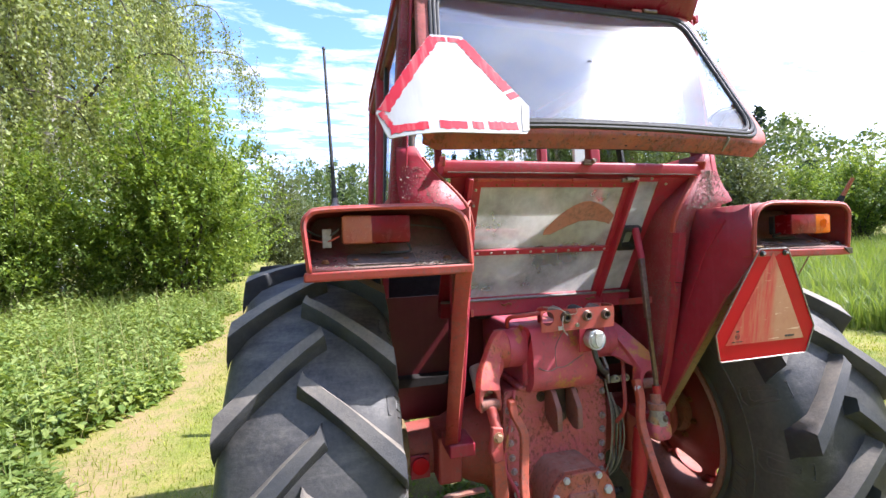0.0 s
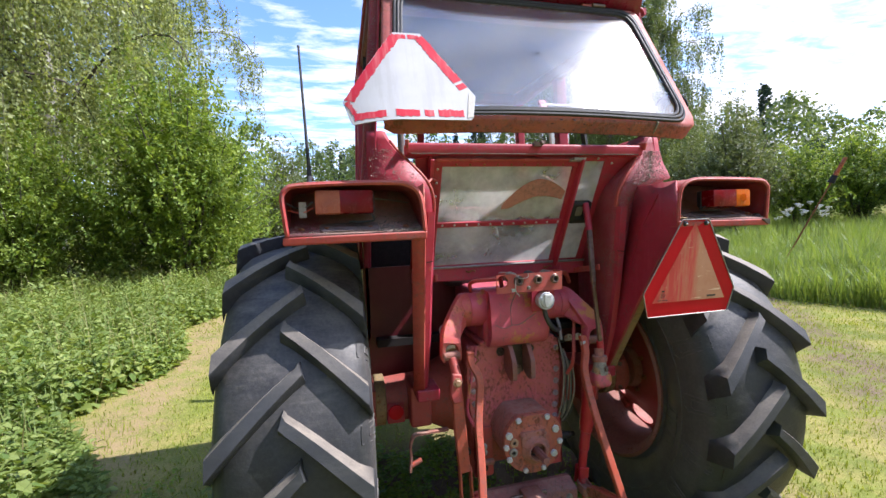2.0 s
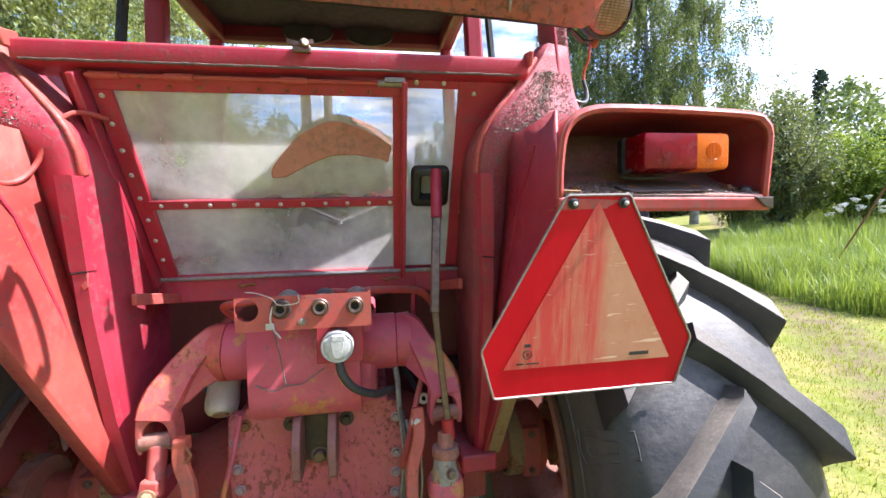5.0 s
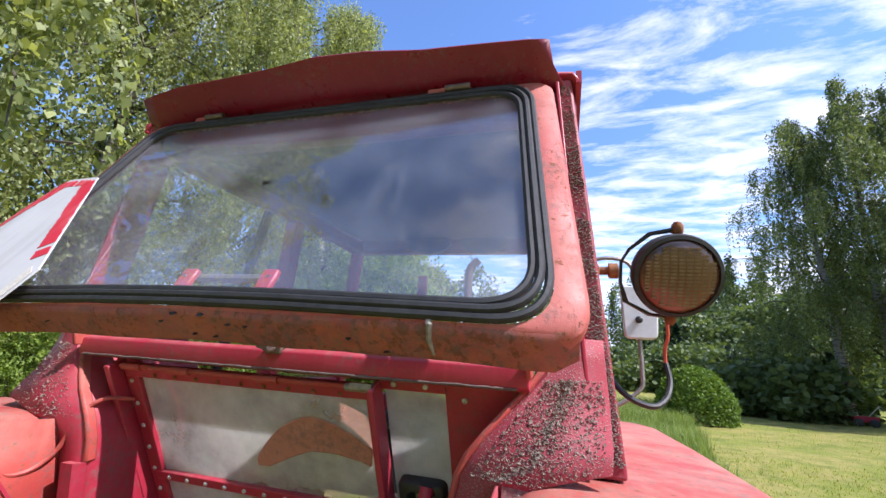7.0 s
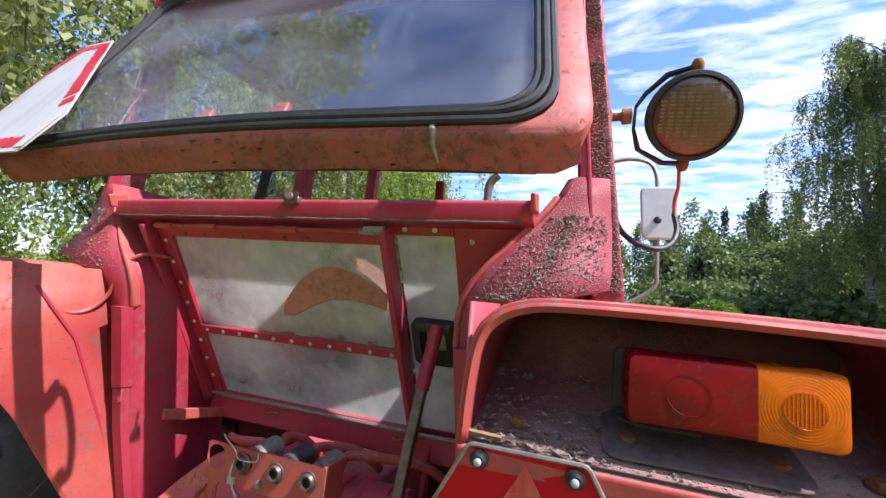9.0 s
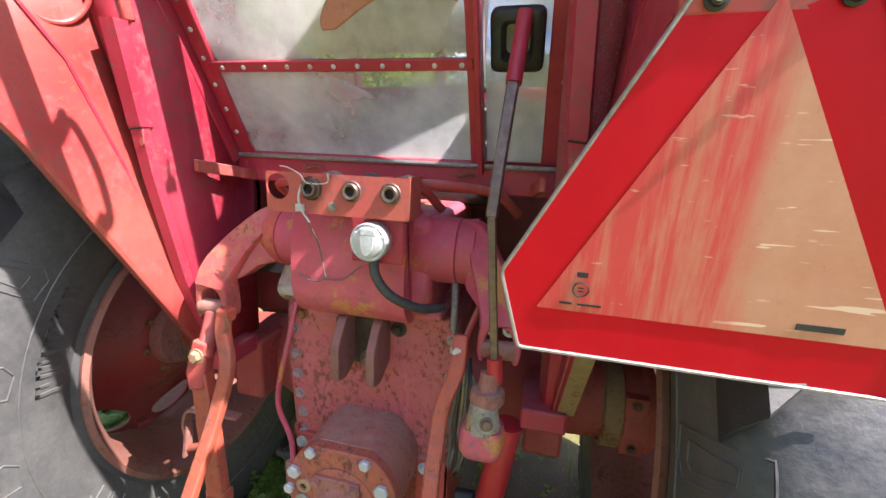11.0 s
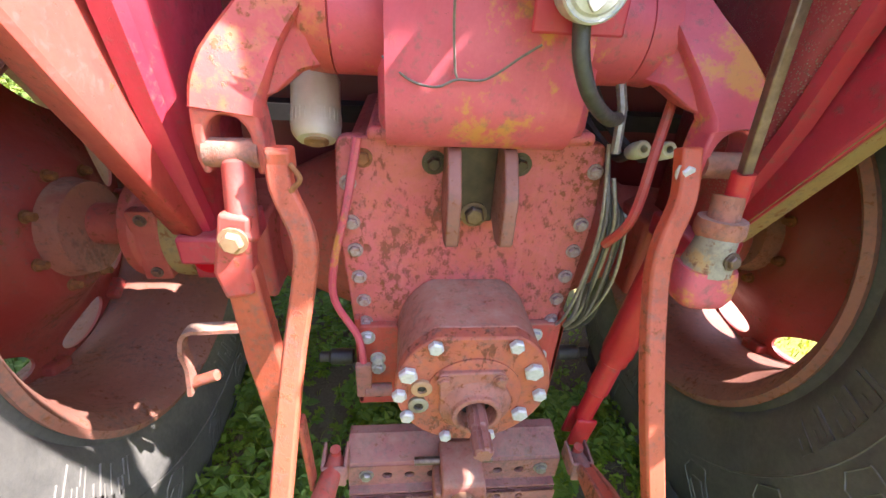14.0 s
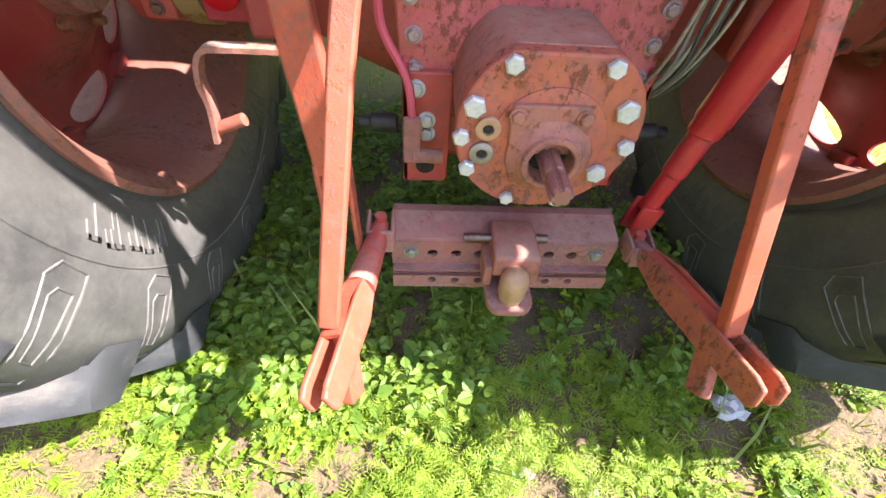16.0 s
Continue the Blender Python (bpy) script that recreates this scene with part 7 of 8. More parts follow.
    for o, w, h, rr in ((-0.004, 0.050, 0.056, 0.016), (0.014, 0.050, 0.056, 0.016), (0.020, 0.044, 0.050, 0.014), (0.020, 0.030, 0.036, 0.012), (0.008, 0.026, 0.030, 0.01), (-0.015, 0.018, 0.02, 0.008)):
        rings.append([c + Vector((x, 0, 0)) + v * d + out * o for x, d in rounded([(-w, -h), (w, -h), (w, h), (-w, h)], rr, 3)])
    boot.loft(rings)
    part("rubber_boot", boot, BLACK, tractor, "square black rubber boot", angle=50)


lower_rear()


def corner_post(s):
    """Rear corner of the cab: a sheet that sweeps out in an S from the crossbar to the mudguard, then down to the axle."""
    rows_ = []
    for z, xi, yi, xo, yo in ((2.02, 0.590, 0.004, 0.662, 0.004), (1.985, 0.572, 0.000, 0.664, 0.000), (1.95, 0.548, -0.008, 0.666, -0.004), (1.915, 0.520, -0.022, 0.668, -0.014), (1.88, 0.488, -0.036, 0.668, -0.03), (1.85, 0.462, -0.044, 0.668, -0.05), (1.82, 0.438, -0.046, 0.664, -0.07),
                              (1.79, 0.422, -0.042, 0.56, -0.075), (1.75, 0.412, -0.034, 0.505, -0.05), (1.70, 0.410, -0.026, 0.500, -0.035), (1.60, 0.412, -0.008, 0.497, -0.012), (1.40, 0.418, 0.03, 0.488, 0.03), (1.15, 0.424, 0.09, 0.474, 0.09), (0.92, 0.43, 0.16, 0.462, 0.16)):
        ring = [(s * (xi + 0.004), max(yi + 0.085, 0.30), z), (s * xi, yi + 0.02, z), (s * (xi + 0.004), yi + 0.002, z), (s * (xi + 0.018), yi - 0.014, z), (s * (xi * 0.5 + xo * 0.5), (yi + yo) / 2 - 0.012, z), (s * xo, yo, z)]
        rows_.append(ring)
    post = part("corner_post", Shape().loft(rows_, False), RED_LICHEN if s > 0 else RED, tractor, "sheet-metal cab corner speckled with lichen" if s > 0 else "dented red sheet-metal cab corner", solid=0.006, angle=50)
    edge = [(r[2][0], r[2][1] - 0.004, r[2][2]) for r in rows_[1:10]]
    part("edge_bead", Shape().bar([Vector(p) for p in edge], 0.024, 0.012, (0, 1, 0)), RED_FADED, post, bevel=0.005)
    part("lower_stiffener", Shape().loft([[(s * (x + dx), y + dy, z) for dx, dy in ((0, 0), (0.006, -0.016), (0.03, -0.02), (0.036, 0))] for z, x, y in ((1.66, 0.418, -0.032), (1.4, 0.428, 0.016), (1.15, 0.432, 0.074), (0.93, 0.436, 0.145))]), RED, post, angle=50)
    lap = Shape().loft([[(s * (x + dx), y + dy, z) for dx, dy in ((-0.004, 0.004), (0.003, -0.020), (0.032, -0.024), (0.040, 0.004))] for z, x, y in ((1.70, 0.414, -0.040), (1.58, 0.420, -0.016), (1.505, 0.424, -0.001))])
    part("sheet_lap", lap, RED, post, angle=50)
    part("torn_tab", Shape().slab([(s * x, 0.006 - 0.022, z) for x, z in ((0.428, 1.506), (0.446, 1.504), (0.444, 1.476), (0.438, 1.462), (0.430, 1.470))], (0, 0.004, 0)), RED_FADED, post, bevel=0.0015)
    part("seam_line", Shape().tube([(s * 0.4265, -0.0195, 1.5035), (s * 0.455, -0.0235, 1.500), (s * 0.464, 0.0, 1.498)], 0.0018, 6), DARK, post)
    # upright between the rear window and the side window
    up_ = Shape().hexa([(s * 0.640, 0.0, 1.80), (s * 0.694, 0.0, 1.80), (s * 0.694, 0.075, 1.80), (s * 0.640, 0.075, 1.80), (s * 0.584, 0.035, 2.60), (s * 0.618, 0.035, 2.60), (s * 0.618, 0.11, 2.60), (s * 0.584, 0.11, 2.60)])
    u = part("cab_upright", up_, RED_LICHEN, tractor, "red cab upright dotted with lichen", bevel=0.006)
    part("rib", Shape().hexa([(s * 0.640, -0.022, 1.81), (s * 0.647, -0.022, 1.81), (s * 0.647, 0.01, 1.81), (s * 0.640, 0.01, 1.81), (s * 0.584, 0.012, 2.58), (s * 0.591, 0.012, 2.58), (s * 0.591, 0.045, 2.58), (s * 0.584, 0.045, 2.58)]), RED, u, bevel=0.002)
    # crust of lichen and grit caught on the corner
    grit = Shape()
    for k in range(3300 if s > 0 else 900):
        i = random.randrange(2, 7)
        f, g = random.random(), random.random()
        a = Vector(rows_[i][4]).lerp(Vector(rows_[i + 1][4]), f)
        b = Vector(rows_[i][3 if g < 0.5 else 5]).lerp(Vector(rows_[i + 1][3 if g < 0.5 else 5]), f)
        p = a.lerp(b, random.random() ** 1.7 * (0.85 if g < 0.5 else 0.9)) + Vector((0, -0.004, 0))
        r = random.uniform(0.0006, 0.0018) if k % 14 else random.uniform(0.0018, 0.0032)
        q = [Vector((random.uniform(-r, r), -random.uniform(0, r), random.uniform(-r, r))) for _ in range(4)]
        grit.add([p + q[0] + Vector((r, 0, 0)), p + q[1] - Vector((r, 0, 0)), p + q[2] + Vector((0, 0, r)), p + q[3] - Vector((0, r, 0))], [(0, 1, 2), (0, 3, 1), (1, 3, 2), (2, 3, 0)])
    for k in range(3400 if s > 0 else 900):
        f = random.random() ** 1.15
        if noise.noise((f * 9, 2.0 * s, k % 3)) < -0.12 and random.random() < 0.85:
            continue
        p = Vector((s * (0.670 - 0.068 * f), -0.001 + 0.035 * f, 1.82 + 0.76 * f)) + Vector((random.uniform(-0.020 + 0.008 * f, 0.020 - 0.008 * f), 0, 0))
        r = random.uniform(0.0008, 0.0030)
        grit.add([p + Vector((r, 0, 0)), p - Vector((r, 0, 0.3 * r)), p + Vector((0.2 * r, 0, r)), p - Vector((0, r, 0))], [(0, 1, 2), (0, 3, 1), (1, 3, 2), (2, 3, 0)])
    tagged(part("lichen_crust", grit, LICHEN, post), kind="stuff")


for side_ in (1, -1):
    corner_post(side_)


def rear_window():
    """The top-hung rear window, swung open: its foot stands out behind the crossbar."""
    foot, head = Vector((0, -0.258, 1.997)), Vector((0, 0.022, 2.590))
    v = (head - foot)
    length = v.length
    v.normalize()
    out = Vector((0, -v.z, v.y))

    def at(x, d, o=0.0):
        sag = 0.024 * (1 - (x / 0.6) ** 2) * (1 - d / length)
        return Vector((x, 0, 0)) + foot + v * d + out * (o + sag)

    def outline(x0, x1, d0, d1, r0, r1, n=6):
        """Bottom half-width x0, top half-width x1."""
        return rounded([(-x0, d0), (0, d0), (x0, d0), (x1, d1), (0, d1), (-x1, d1)], [r0, 0.2, r0, r1, 0.2, r1], n)

    def dent(x):
        """The lower edge is knocked about: a shallow dent and a few waves."""
        return 0.004 * math.exp(-((x - 0.27) / 0.035) ** 2) + 0.0018 * math.sin(17 * x + 0.6)
    outer = outline(0.634, 0.576, 0.0, length, 0.060, 0.05)
    inner = outline(0.592, 0.537, 0.010, length - 0.020, 0.085, 0.075)
    sh = Shape()
    back_ = []
    for x, d in outline(0.624, 0.568, 0.004, length - 0.006, 0.060, 0.05):
        f = max(0.0, 1 - d / 0.07)
        back_.append(at(x, d - 0.019 * f, -0.022 - 0.034 * f))
    rings = [back_, [at(x, d - 0.004 * max(0.0, 1 - d / 0.05), -0.014) for x, d in outer], [at(x, d + (dent(x) if d < 0.02 else 0), -0.003) for x, d in outer], [at(x, d, 0.005) for x, d in outline(0.626, 0.569, 0.007, length - 0.008, 0.058, 0.046)], [at(x, d, 0.006) for x, d in inner], [at(x, d, -0.012) for x, d in inner]]
    sh.loft(rings, True, False)
    win = part("rear_window", sh, RED_CRUST, tractor, "open top-hung rear window in a weathered red frame", angle=45)
    # folded lower edge, sloping in and down from the front of the frame
    rows_ = []
    for k in range(41):
        x = -0.616 + 1.232 * k / 40
        rise = 0.058 - math.sqrt(max(0.0, 0.058 ** 2 - max(0.0, abs(x) - 0.570) ** 2))
        rows_.append([at(x, d + rise + dent(x), o) for d, o in ((0.0045, 0.0035), (-0.001, 0.0015), (-0.006, -0.006), (-0.0205, -0.049), (-0.014, -0.055), (0.004, -0.012))])
    part("lower_lip", Shape().loft(rows_), LIP_CRUST, win, "rusty folded lower edge streaked with dirt", angle=45)
    # Black tube drawn in for the shade of the gap below the lip.
    part("gap_shade_strip", Shape().tube([at(x, -0.010, -0.055) for x in (-0.56, -0.3, 0, 0.3, 0.56)], 0.005, 6), BLACK, win)
    for k, o in enumerate((0.010, 0.013, 0.010)):
        ring = [at(x, d, o) for x, d in outline(0.586 - 0.0115 * k, 0.530 - 0.0115 * k, 0.016 + 0.0115 * k, length - 0.026 - 0.0115 * k, 0.085, 0.075, 10)]
        part("rubber_seal", Shape().tube([*ring, ring[0]], 0.0068, 8), BLACK, win)
    pane_ = [at(x, d, 0.002) for x, d in outline(0.566, 0.510, 0.036, length - 0.046, 0.075, 0.065)]
    mid = Shape()
    for o in (0.0, 0.004):
        mid.loft([[p + out * o for p in pane_], [at(0, length * 0.5, 0.002) + out * o + (p - at(0, length * 0.5, 0.002)) * 0.5 for p in pane_], [at(0, length * 0.5, 0.002) + out * o + (p - at(0, length * 0.5, 0.002)) * 0.02 for p in pane_]], True, False)
    part("glass_pane", mid, GLASS, win, "dusty window glass").visible_shadow = False
    # crumbs of moss and dirt along the top of the glass
    random.seed(64)
    crumbs = Shape()
    for k in range(900):
        x = random.uniform(-0.49, 0.49)
        p = at(x, length - 0.052 - 0.030 * random.random() ** 2.2 * (0.6 + 0.5 * noise.noise((x * 14, 0, 5))), 0.0075)
        r = random.uniform(0.0007, 0.0026)
        crumbs.add([p + Vector((r, 0, 0)), p - Vector((r, 0, 0.4 * r)), p + v * r * 1.2, p + out * r], [(0, 1, 2), (0, 3, 1), (1, 3, 2), (2, 3, 0)])
    tagged(part("settled_dirt", crumbs, GREY_DUST, win), kind="stuff")
    # rust holes and drips in the lower frame
    for x, d, o in ((0.010, -0.002, 0.002), (0.063, -0.002, 0.002), (-0.02, -0.0085, -0.012), (0.11, -0.0085, -0.012), (0.14, -0.009, -0.014), (0.035, -0.016, -0.034), (0.075, -0.017, -0.036), (-0.30, -0.012, -0.022), (0.308, -0.012, -0.022), (0.36, -0.018, -0.040)):
        w = 0.0065 if d > -0.004 else 0.0045
        hole = [at(x + w * math.cos(a) * (1 + 0.4 * math.sin(3 * a + x * 40)), d + 0.5 * w * math.sin(a), o) + Vector((0, -0.0012, -0.0006)) for a in (2 * math.pi * i / 10 for i in range(10))]
        part("rust_hole", Shape().slab(hole, (0, 0.0015, 0.0008)), DARK, win)
    part("weld_mark", Shape().tube([at(0.425, 0.012, 0.006), at(0.428, 0.004, 0.006), at(0.426, -0.008, -0.010), at(0.429, -0.018, -0.036)], [0.004, 0.005, 0.004, 0.002], 7), GREY_DUST, win)
    # hinges on the roof edge
    for x in (-0.36, 0.34):
        h = part("window_hinge", Shape().box((x - 0.05, 0.0, 2.572), (x + 0.05, 0.03, 2.590)), RED_CRUST, tractor, "rusty window hinge", bevel=0.003)
        part("hinge_pin", Shape().rod((x - 0.005, -0.004, 2.582), (x + 0.055, -0.004, 2.582), 0.009, n=12), STEEL, h)
    # gas strut / handle inside
    part("inside_handle", Shape().tube(curve([(-0.04, -0.235, 2.072), (-0.03, -0.21, 2.078), (0.05, -0.200, 2.080), (0.125, -0.21, 2.078), (0.135, -0.235, 2.072)], 5), 0.008, 8), GALV, win)
    for x in (-0.035, 0.132):
        part("handle_base", Shape().bar([(x, -0.243, 2.050), (x, -0.222, 2.090)], 0.03, 0.012, (1, 0, 0)), BRIGHT_RED, win, bevel=0.004)


rear_window()


def roof_and_frame():
    # roof with a visor that curls up at the back
    sh = Shape()
    rings = []
    for y, z, w in ((-0.055, 2.672, 0.565), (-0.070, 2.660, 0.572), (-0.040, 2.630, 0.580), (0.0, 2.608, 0.60), (0.02, 2.598, 0.612)):
        rings.append([(w * f, y + 0.03 * f * f, z - 0.022 * f * f + (0.008 * math.sin(7 * f + 1) if z > 2.65 else 0)) for f in (-1, -0.93, -0.75, -0.5, -0.25, 0, 0.25, 0.5, 0.75, 0.93, 1)])
    sh.loft(rings, False)
    roof = part("cab_roof", Shape().loft([[(x, y, z + up_) for x, z in ((-0.635, 2.585), (-0.62, 2.61), (-0.3, 2.655), (0, 2.66), (0.3, 2.655), (0.62, 2.61), (0.635, 2.585))] for y, up_ in ((0.03, 0), (0.3, 0.03), (0.8, 0.07), (1.35, 0.10), (1.5, 0.06))], False), RED, tractor, "red sheet-metal cab roof", solid=0.008, angle=50)
    part("roof_visor", sh, VISOR_RED, roof, "dented upturned rear edge of the roof", solid=0.005, angle=50)
    part("visor_edge", Shape().tube([Vector(p) for p in rings[0]], 0.005, 8), VISOR_RED, roof)
    part("gutter", Shape().bar([(0.634, 0.03, 2.60), (0.634, 1.4, 2.595)], 0.03, 0.012, (0, 0, 1)), RED, roof)
    part("gutter", Shape().bar([(-0.634, 0.03, 2.60), (-0.634, 1.4, 2.595)], 0.03, 0.012, (0, 0, 1)), RED, roof)
    part("headliner", Shape().slab([(-0.58, 0.12, 2.575), (0.58, 0.12, 2.575), (0.58, 1.40, 2.66), (-0.58, 1.40, 2.66)], (0, 0, 0.015)), DARK, roof, bevel=0.01)
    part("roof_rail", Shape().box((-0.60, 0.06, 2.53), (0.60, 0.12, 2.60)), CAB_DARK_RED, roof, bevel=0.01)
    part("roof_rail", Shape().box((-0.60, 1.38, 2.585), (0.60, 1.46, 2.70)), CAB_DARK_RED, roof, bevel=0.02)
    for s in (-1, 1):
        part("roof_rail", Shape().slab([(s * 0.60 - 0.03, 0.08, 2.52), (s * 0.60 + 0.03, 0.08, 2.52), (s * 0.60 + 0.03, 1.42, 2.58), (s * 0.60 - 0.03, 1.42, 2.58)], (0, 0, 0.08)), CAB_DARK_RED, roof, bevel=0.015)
    for x in (-0.14, 0.18):
        part("sun_visor", Shape().slab([(x - 0.13 + 0.13 * math.cos(a) * 1.0 + 0.13, 1.34, 2.625 + 0.06 * math.sin(a)) for a in (2 * math.pi * k / 20 for k in range(20))], (0, 0.012, 0)), SEAT, roof)
    # uprights, sills and window bars of the cab
    for s in (-1, 1):
        for y, w, name in ((0.78, 0.07, "side_upright"), (1.40, 0.06, "front_upright")):
            part(name, Shape().hexa([(s * 0.655 - w / 2, y, 1.42), (s * 0.655 + w / 2, y, 1.42), (s * 0.655 + w / 2, y + 0.06, 1.42), (s * 0.655 - w / 2, y + 0.06, 1.42), (s * 0.61 - w / 2, y - 0.03, 2.60), (s * 0.61 + w / 2, y - 0.03, 2.60), (s * 0.61 + w / 2, y + 0.03, 2.60), (s * 0.61 - w / 2, y + 0.03, 2.60)]), RED, tractor, "red cab upright", bevel=0.01)
        part("side_window_bar", Shape().hexa([(s * 0.645, 0.50, 1.85), (s * 0.66, 0.50, 1.85), (s * 0.66, 0.54, 1.85), (s * 0.645, 0.54, 1.85), (s * 0.608, 0.58, 2.57), (s * 0.622, 0.58, 2.57), (s * 0.622, 0.62, 2.57), (s * 0.608, 0.62, 2.57)]), BLACK, tractor)
        part("side_sill", Shape().box((s * 0.66 - 0.03, 0.05, 1.80), (s * 0.66 + 0.03, 1.45, 1.86)), RED, tractor, "red window sill", bevel=0.01)
        part("side_wall", Shape().box((s * 0.655 - 0.012, 0.62, 1.05), (s * 0.655 + 0.012, 1.45, 1.82)), RED, tractor, "red lower cab side", bevel=0.004)
        sg = Shape().hexa([(s * 0.652, 0.08, 1.86), (s * 0.656, 0.08, 1.86), (s * 0.656, 1.40, 1.86), (s * 0.652, 1.40, 1.86), (s * 0.612, 0.11, 2.50), (s * 0.616, 0.11, 2.50), (s * 0.616, 1.37, 2.50), (s * 0.612, 1.37, 2.50)])
        pane_ob = part("side_window", sg, SIDE_GLASS, tractor, "clear side window")
        pane_ob.visible_shadow = False
    part("front_sill", Shape().box((-0.64, 1.40, 1.70), (0.64, 1.47, 1.80)), RED, tractor, "red cab front sill", bevel=0.01)
    part("front_bar", Shape().hexa([(-0.20, 1.41, 1.80), (-0.15, 1.41, 1.80), (-0.15, 1.45, 1.80), (-0.20, 1.45, 1.80), (-0.20, 1.38, 2.45), (-0.15, 1.38, 2.45), (-0.15, 1.42, 2.45), (-0.20, 1.42, 2.45)]), RED, tractor, "windscreen post", bevel=0.006)
    part("dashboard", Shape().box((-0.62, 1.20, 1.35), (0.62, 1.42, 1.72)), DARK, tractor, "dark dashboard", bevel=0.03)
    part("cab_floor", Shape().box((-0.62, 0.55, 1.02), (0.62, 1.42, 1.06)), DARK, tractor, "dark cab floor")
    # seat and steering wheel behind the clouded panes
    seat = part("seat_base", Shape().box((-0.24, 0.50, 1.32), (0.24, 0.95, 1.42)), SEAT, tractor, "worn driver's seat", bevel=0.03, seg=3)
    lean_ = Vector((0, 0.274, -0.477)).normalized()
    rear_ = Vector((0, -lean_.z, lean_.y)) * -1

    def on_pane(x, d, o):
        return Vector((x, -0.012, 1.925)) + lean_ * d + rear_ * o
    arch = [tuple(q)[:2] for q in curve([(-0.078, 0.245, 0), (-0.072, 0.215, 0), (-0.018, 0.152, 0), (0.034, 0.115, 0), (0.090, 0.099, 0), (0.160, 0.120, 0), (0.222, 0.160, 0)], 4)] + [(0.212, 0.205), (0.190, 0.195), (0.13, 0.184), (0.072, 0.186), (0.02, 0.208), (-0.045, 0.243)]
    part("seat_back", Shape().slab([on_pane(x, d, -0.060) for x, d in arch], rear_ * 0.0665), SEAT_ORANGE, seat, "faded orange-red arched top of the seat back, pressed against the pane", bevel=0.004)
    pad = rounded([(-0.11, 0.30), (-0.06, 0.235), (0.02, 0.185), (0.19, 0.175), (0.22, 0.30)], 0.02, 3)
    part("seat_pad", Shape().slab([on_pane(x, d, -0.070) for x, d in pad], rear_ * 0.045), CREAM, seat, "pale worn seat padding", bevel=0.008)
    ringp = [Vector((0.02 + 0.21 * math.cos(t), 0.98 + 0.15 * math.sin(t), 1.62 + 0.14 * math.sin(t))) for t in (2 * math.pi * k / 40 for k in range(40))]
    wheel = part("steering_wheel", Shape().tube([*ringp, ringp[0]], 0.014, 10), SEAT, tractor, "grey-brown steering wheel")
    for a in (0.5, 2.6, 4.7):
        part("spoke", Shape().rod((0.02, 0.98, 1.61), (0.02 + 0.2 * math.cos(a), 0.98 + 0.143 * math.sin(a), 1.62 + 0.133 * math.sin(a)), 0.008, n=8), GALV, wheel)
    part("steering_column", Shape().rod((0.02, 0.98, 1.61), (0.02, 1.28, 1.30), 0.025, n=12), DARK, wheel)
    # bonnet with the exhaust
    part("bonnet", Shape().loft([[(x * w, y, z) for x, z in ((-0.30, 0.95), (-0.31, 1.50), (-0.27, 1.62), (-0.15, 1.66), (0.15, 1.66), (0.27, 1.62), (0.31, 1.50), (0.30, 0.95))] for y, w in ((1.46, 1.1), (1.9, 1.02), (2.9, 0.96), (3.02, 0.9))]), RED_FADED, tractor, "long red bonnet", bevel=0.01)
    part("exhaust_pipe", Shape().tube(curve([(-0.16, 2.5, 1.60), (-0.16, 2.5, 2.25), (-0.16, 2.5, 2.68), (-0.14, 2.5, 2.78), (-0.08, 2.5, 2.84)], 5), 0.034, 16), STEEL, tractor, "grey exhaust pipe with a bent end")
    part("chassis", Shape().box((-0.20, 1.2, 0.55), (0.20, 3.0, 0.98)), CAST_DUSTY, tractor, "engine and chassis block", bevel=0.03)


roof_and_frame()


def front_wheel(s):
    hub = new("front_wheel")
    hub.parent = tractor
    hub.matrix_local = pose(0.78 * s, 2.75, 0.40, 0, 0, 0 if s > 0 else 180)
    prof = [(0.20, -0.08), (0.23, -0.10), (0.30, -0.112), (0.36, -0.105), (0.395, -0.08), (0.405, -0.03), (0.405, 0.03), (0.395, 0.08), (0.36, 0.105), (0.30, 0.112), (0.23, 0.10), (0.20, 0.08)]
    part("tyre", Shape().lathe(prof, (0, 0, 0), (1, 0, 0), 48), TYRE, hub)
    for x in (-0.06, -0.02, 0.02, 0.06):
        part("tread_rib", Shape().lathe([(0.398, -0.012), (0.418, -0.009), (0.418, 0.009), (0.398, 0.012)], (x, 0, 0), (1, 0, 0), 48), TYRE, hub)
    part("rim", Shape().lathe([(0.23, -0.09), (0.20, -0.08), (0.19, 0.02), (0.08, 0.05), (0.01, 0.05)], (0, 0, 0), (1, 0, 0), 32), RIM_RED, hub)
    part("front_axle", Shape().rod((0.03 * s, 2.75, 0.45), (0.74 * s, 2.75, 0.42), 0.05, n=12), CAST_DUSTY, tractor, "front axle beam")


for side_ in (1, -1):
    front_wheel(side_)


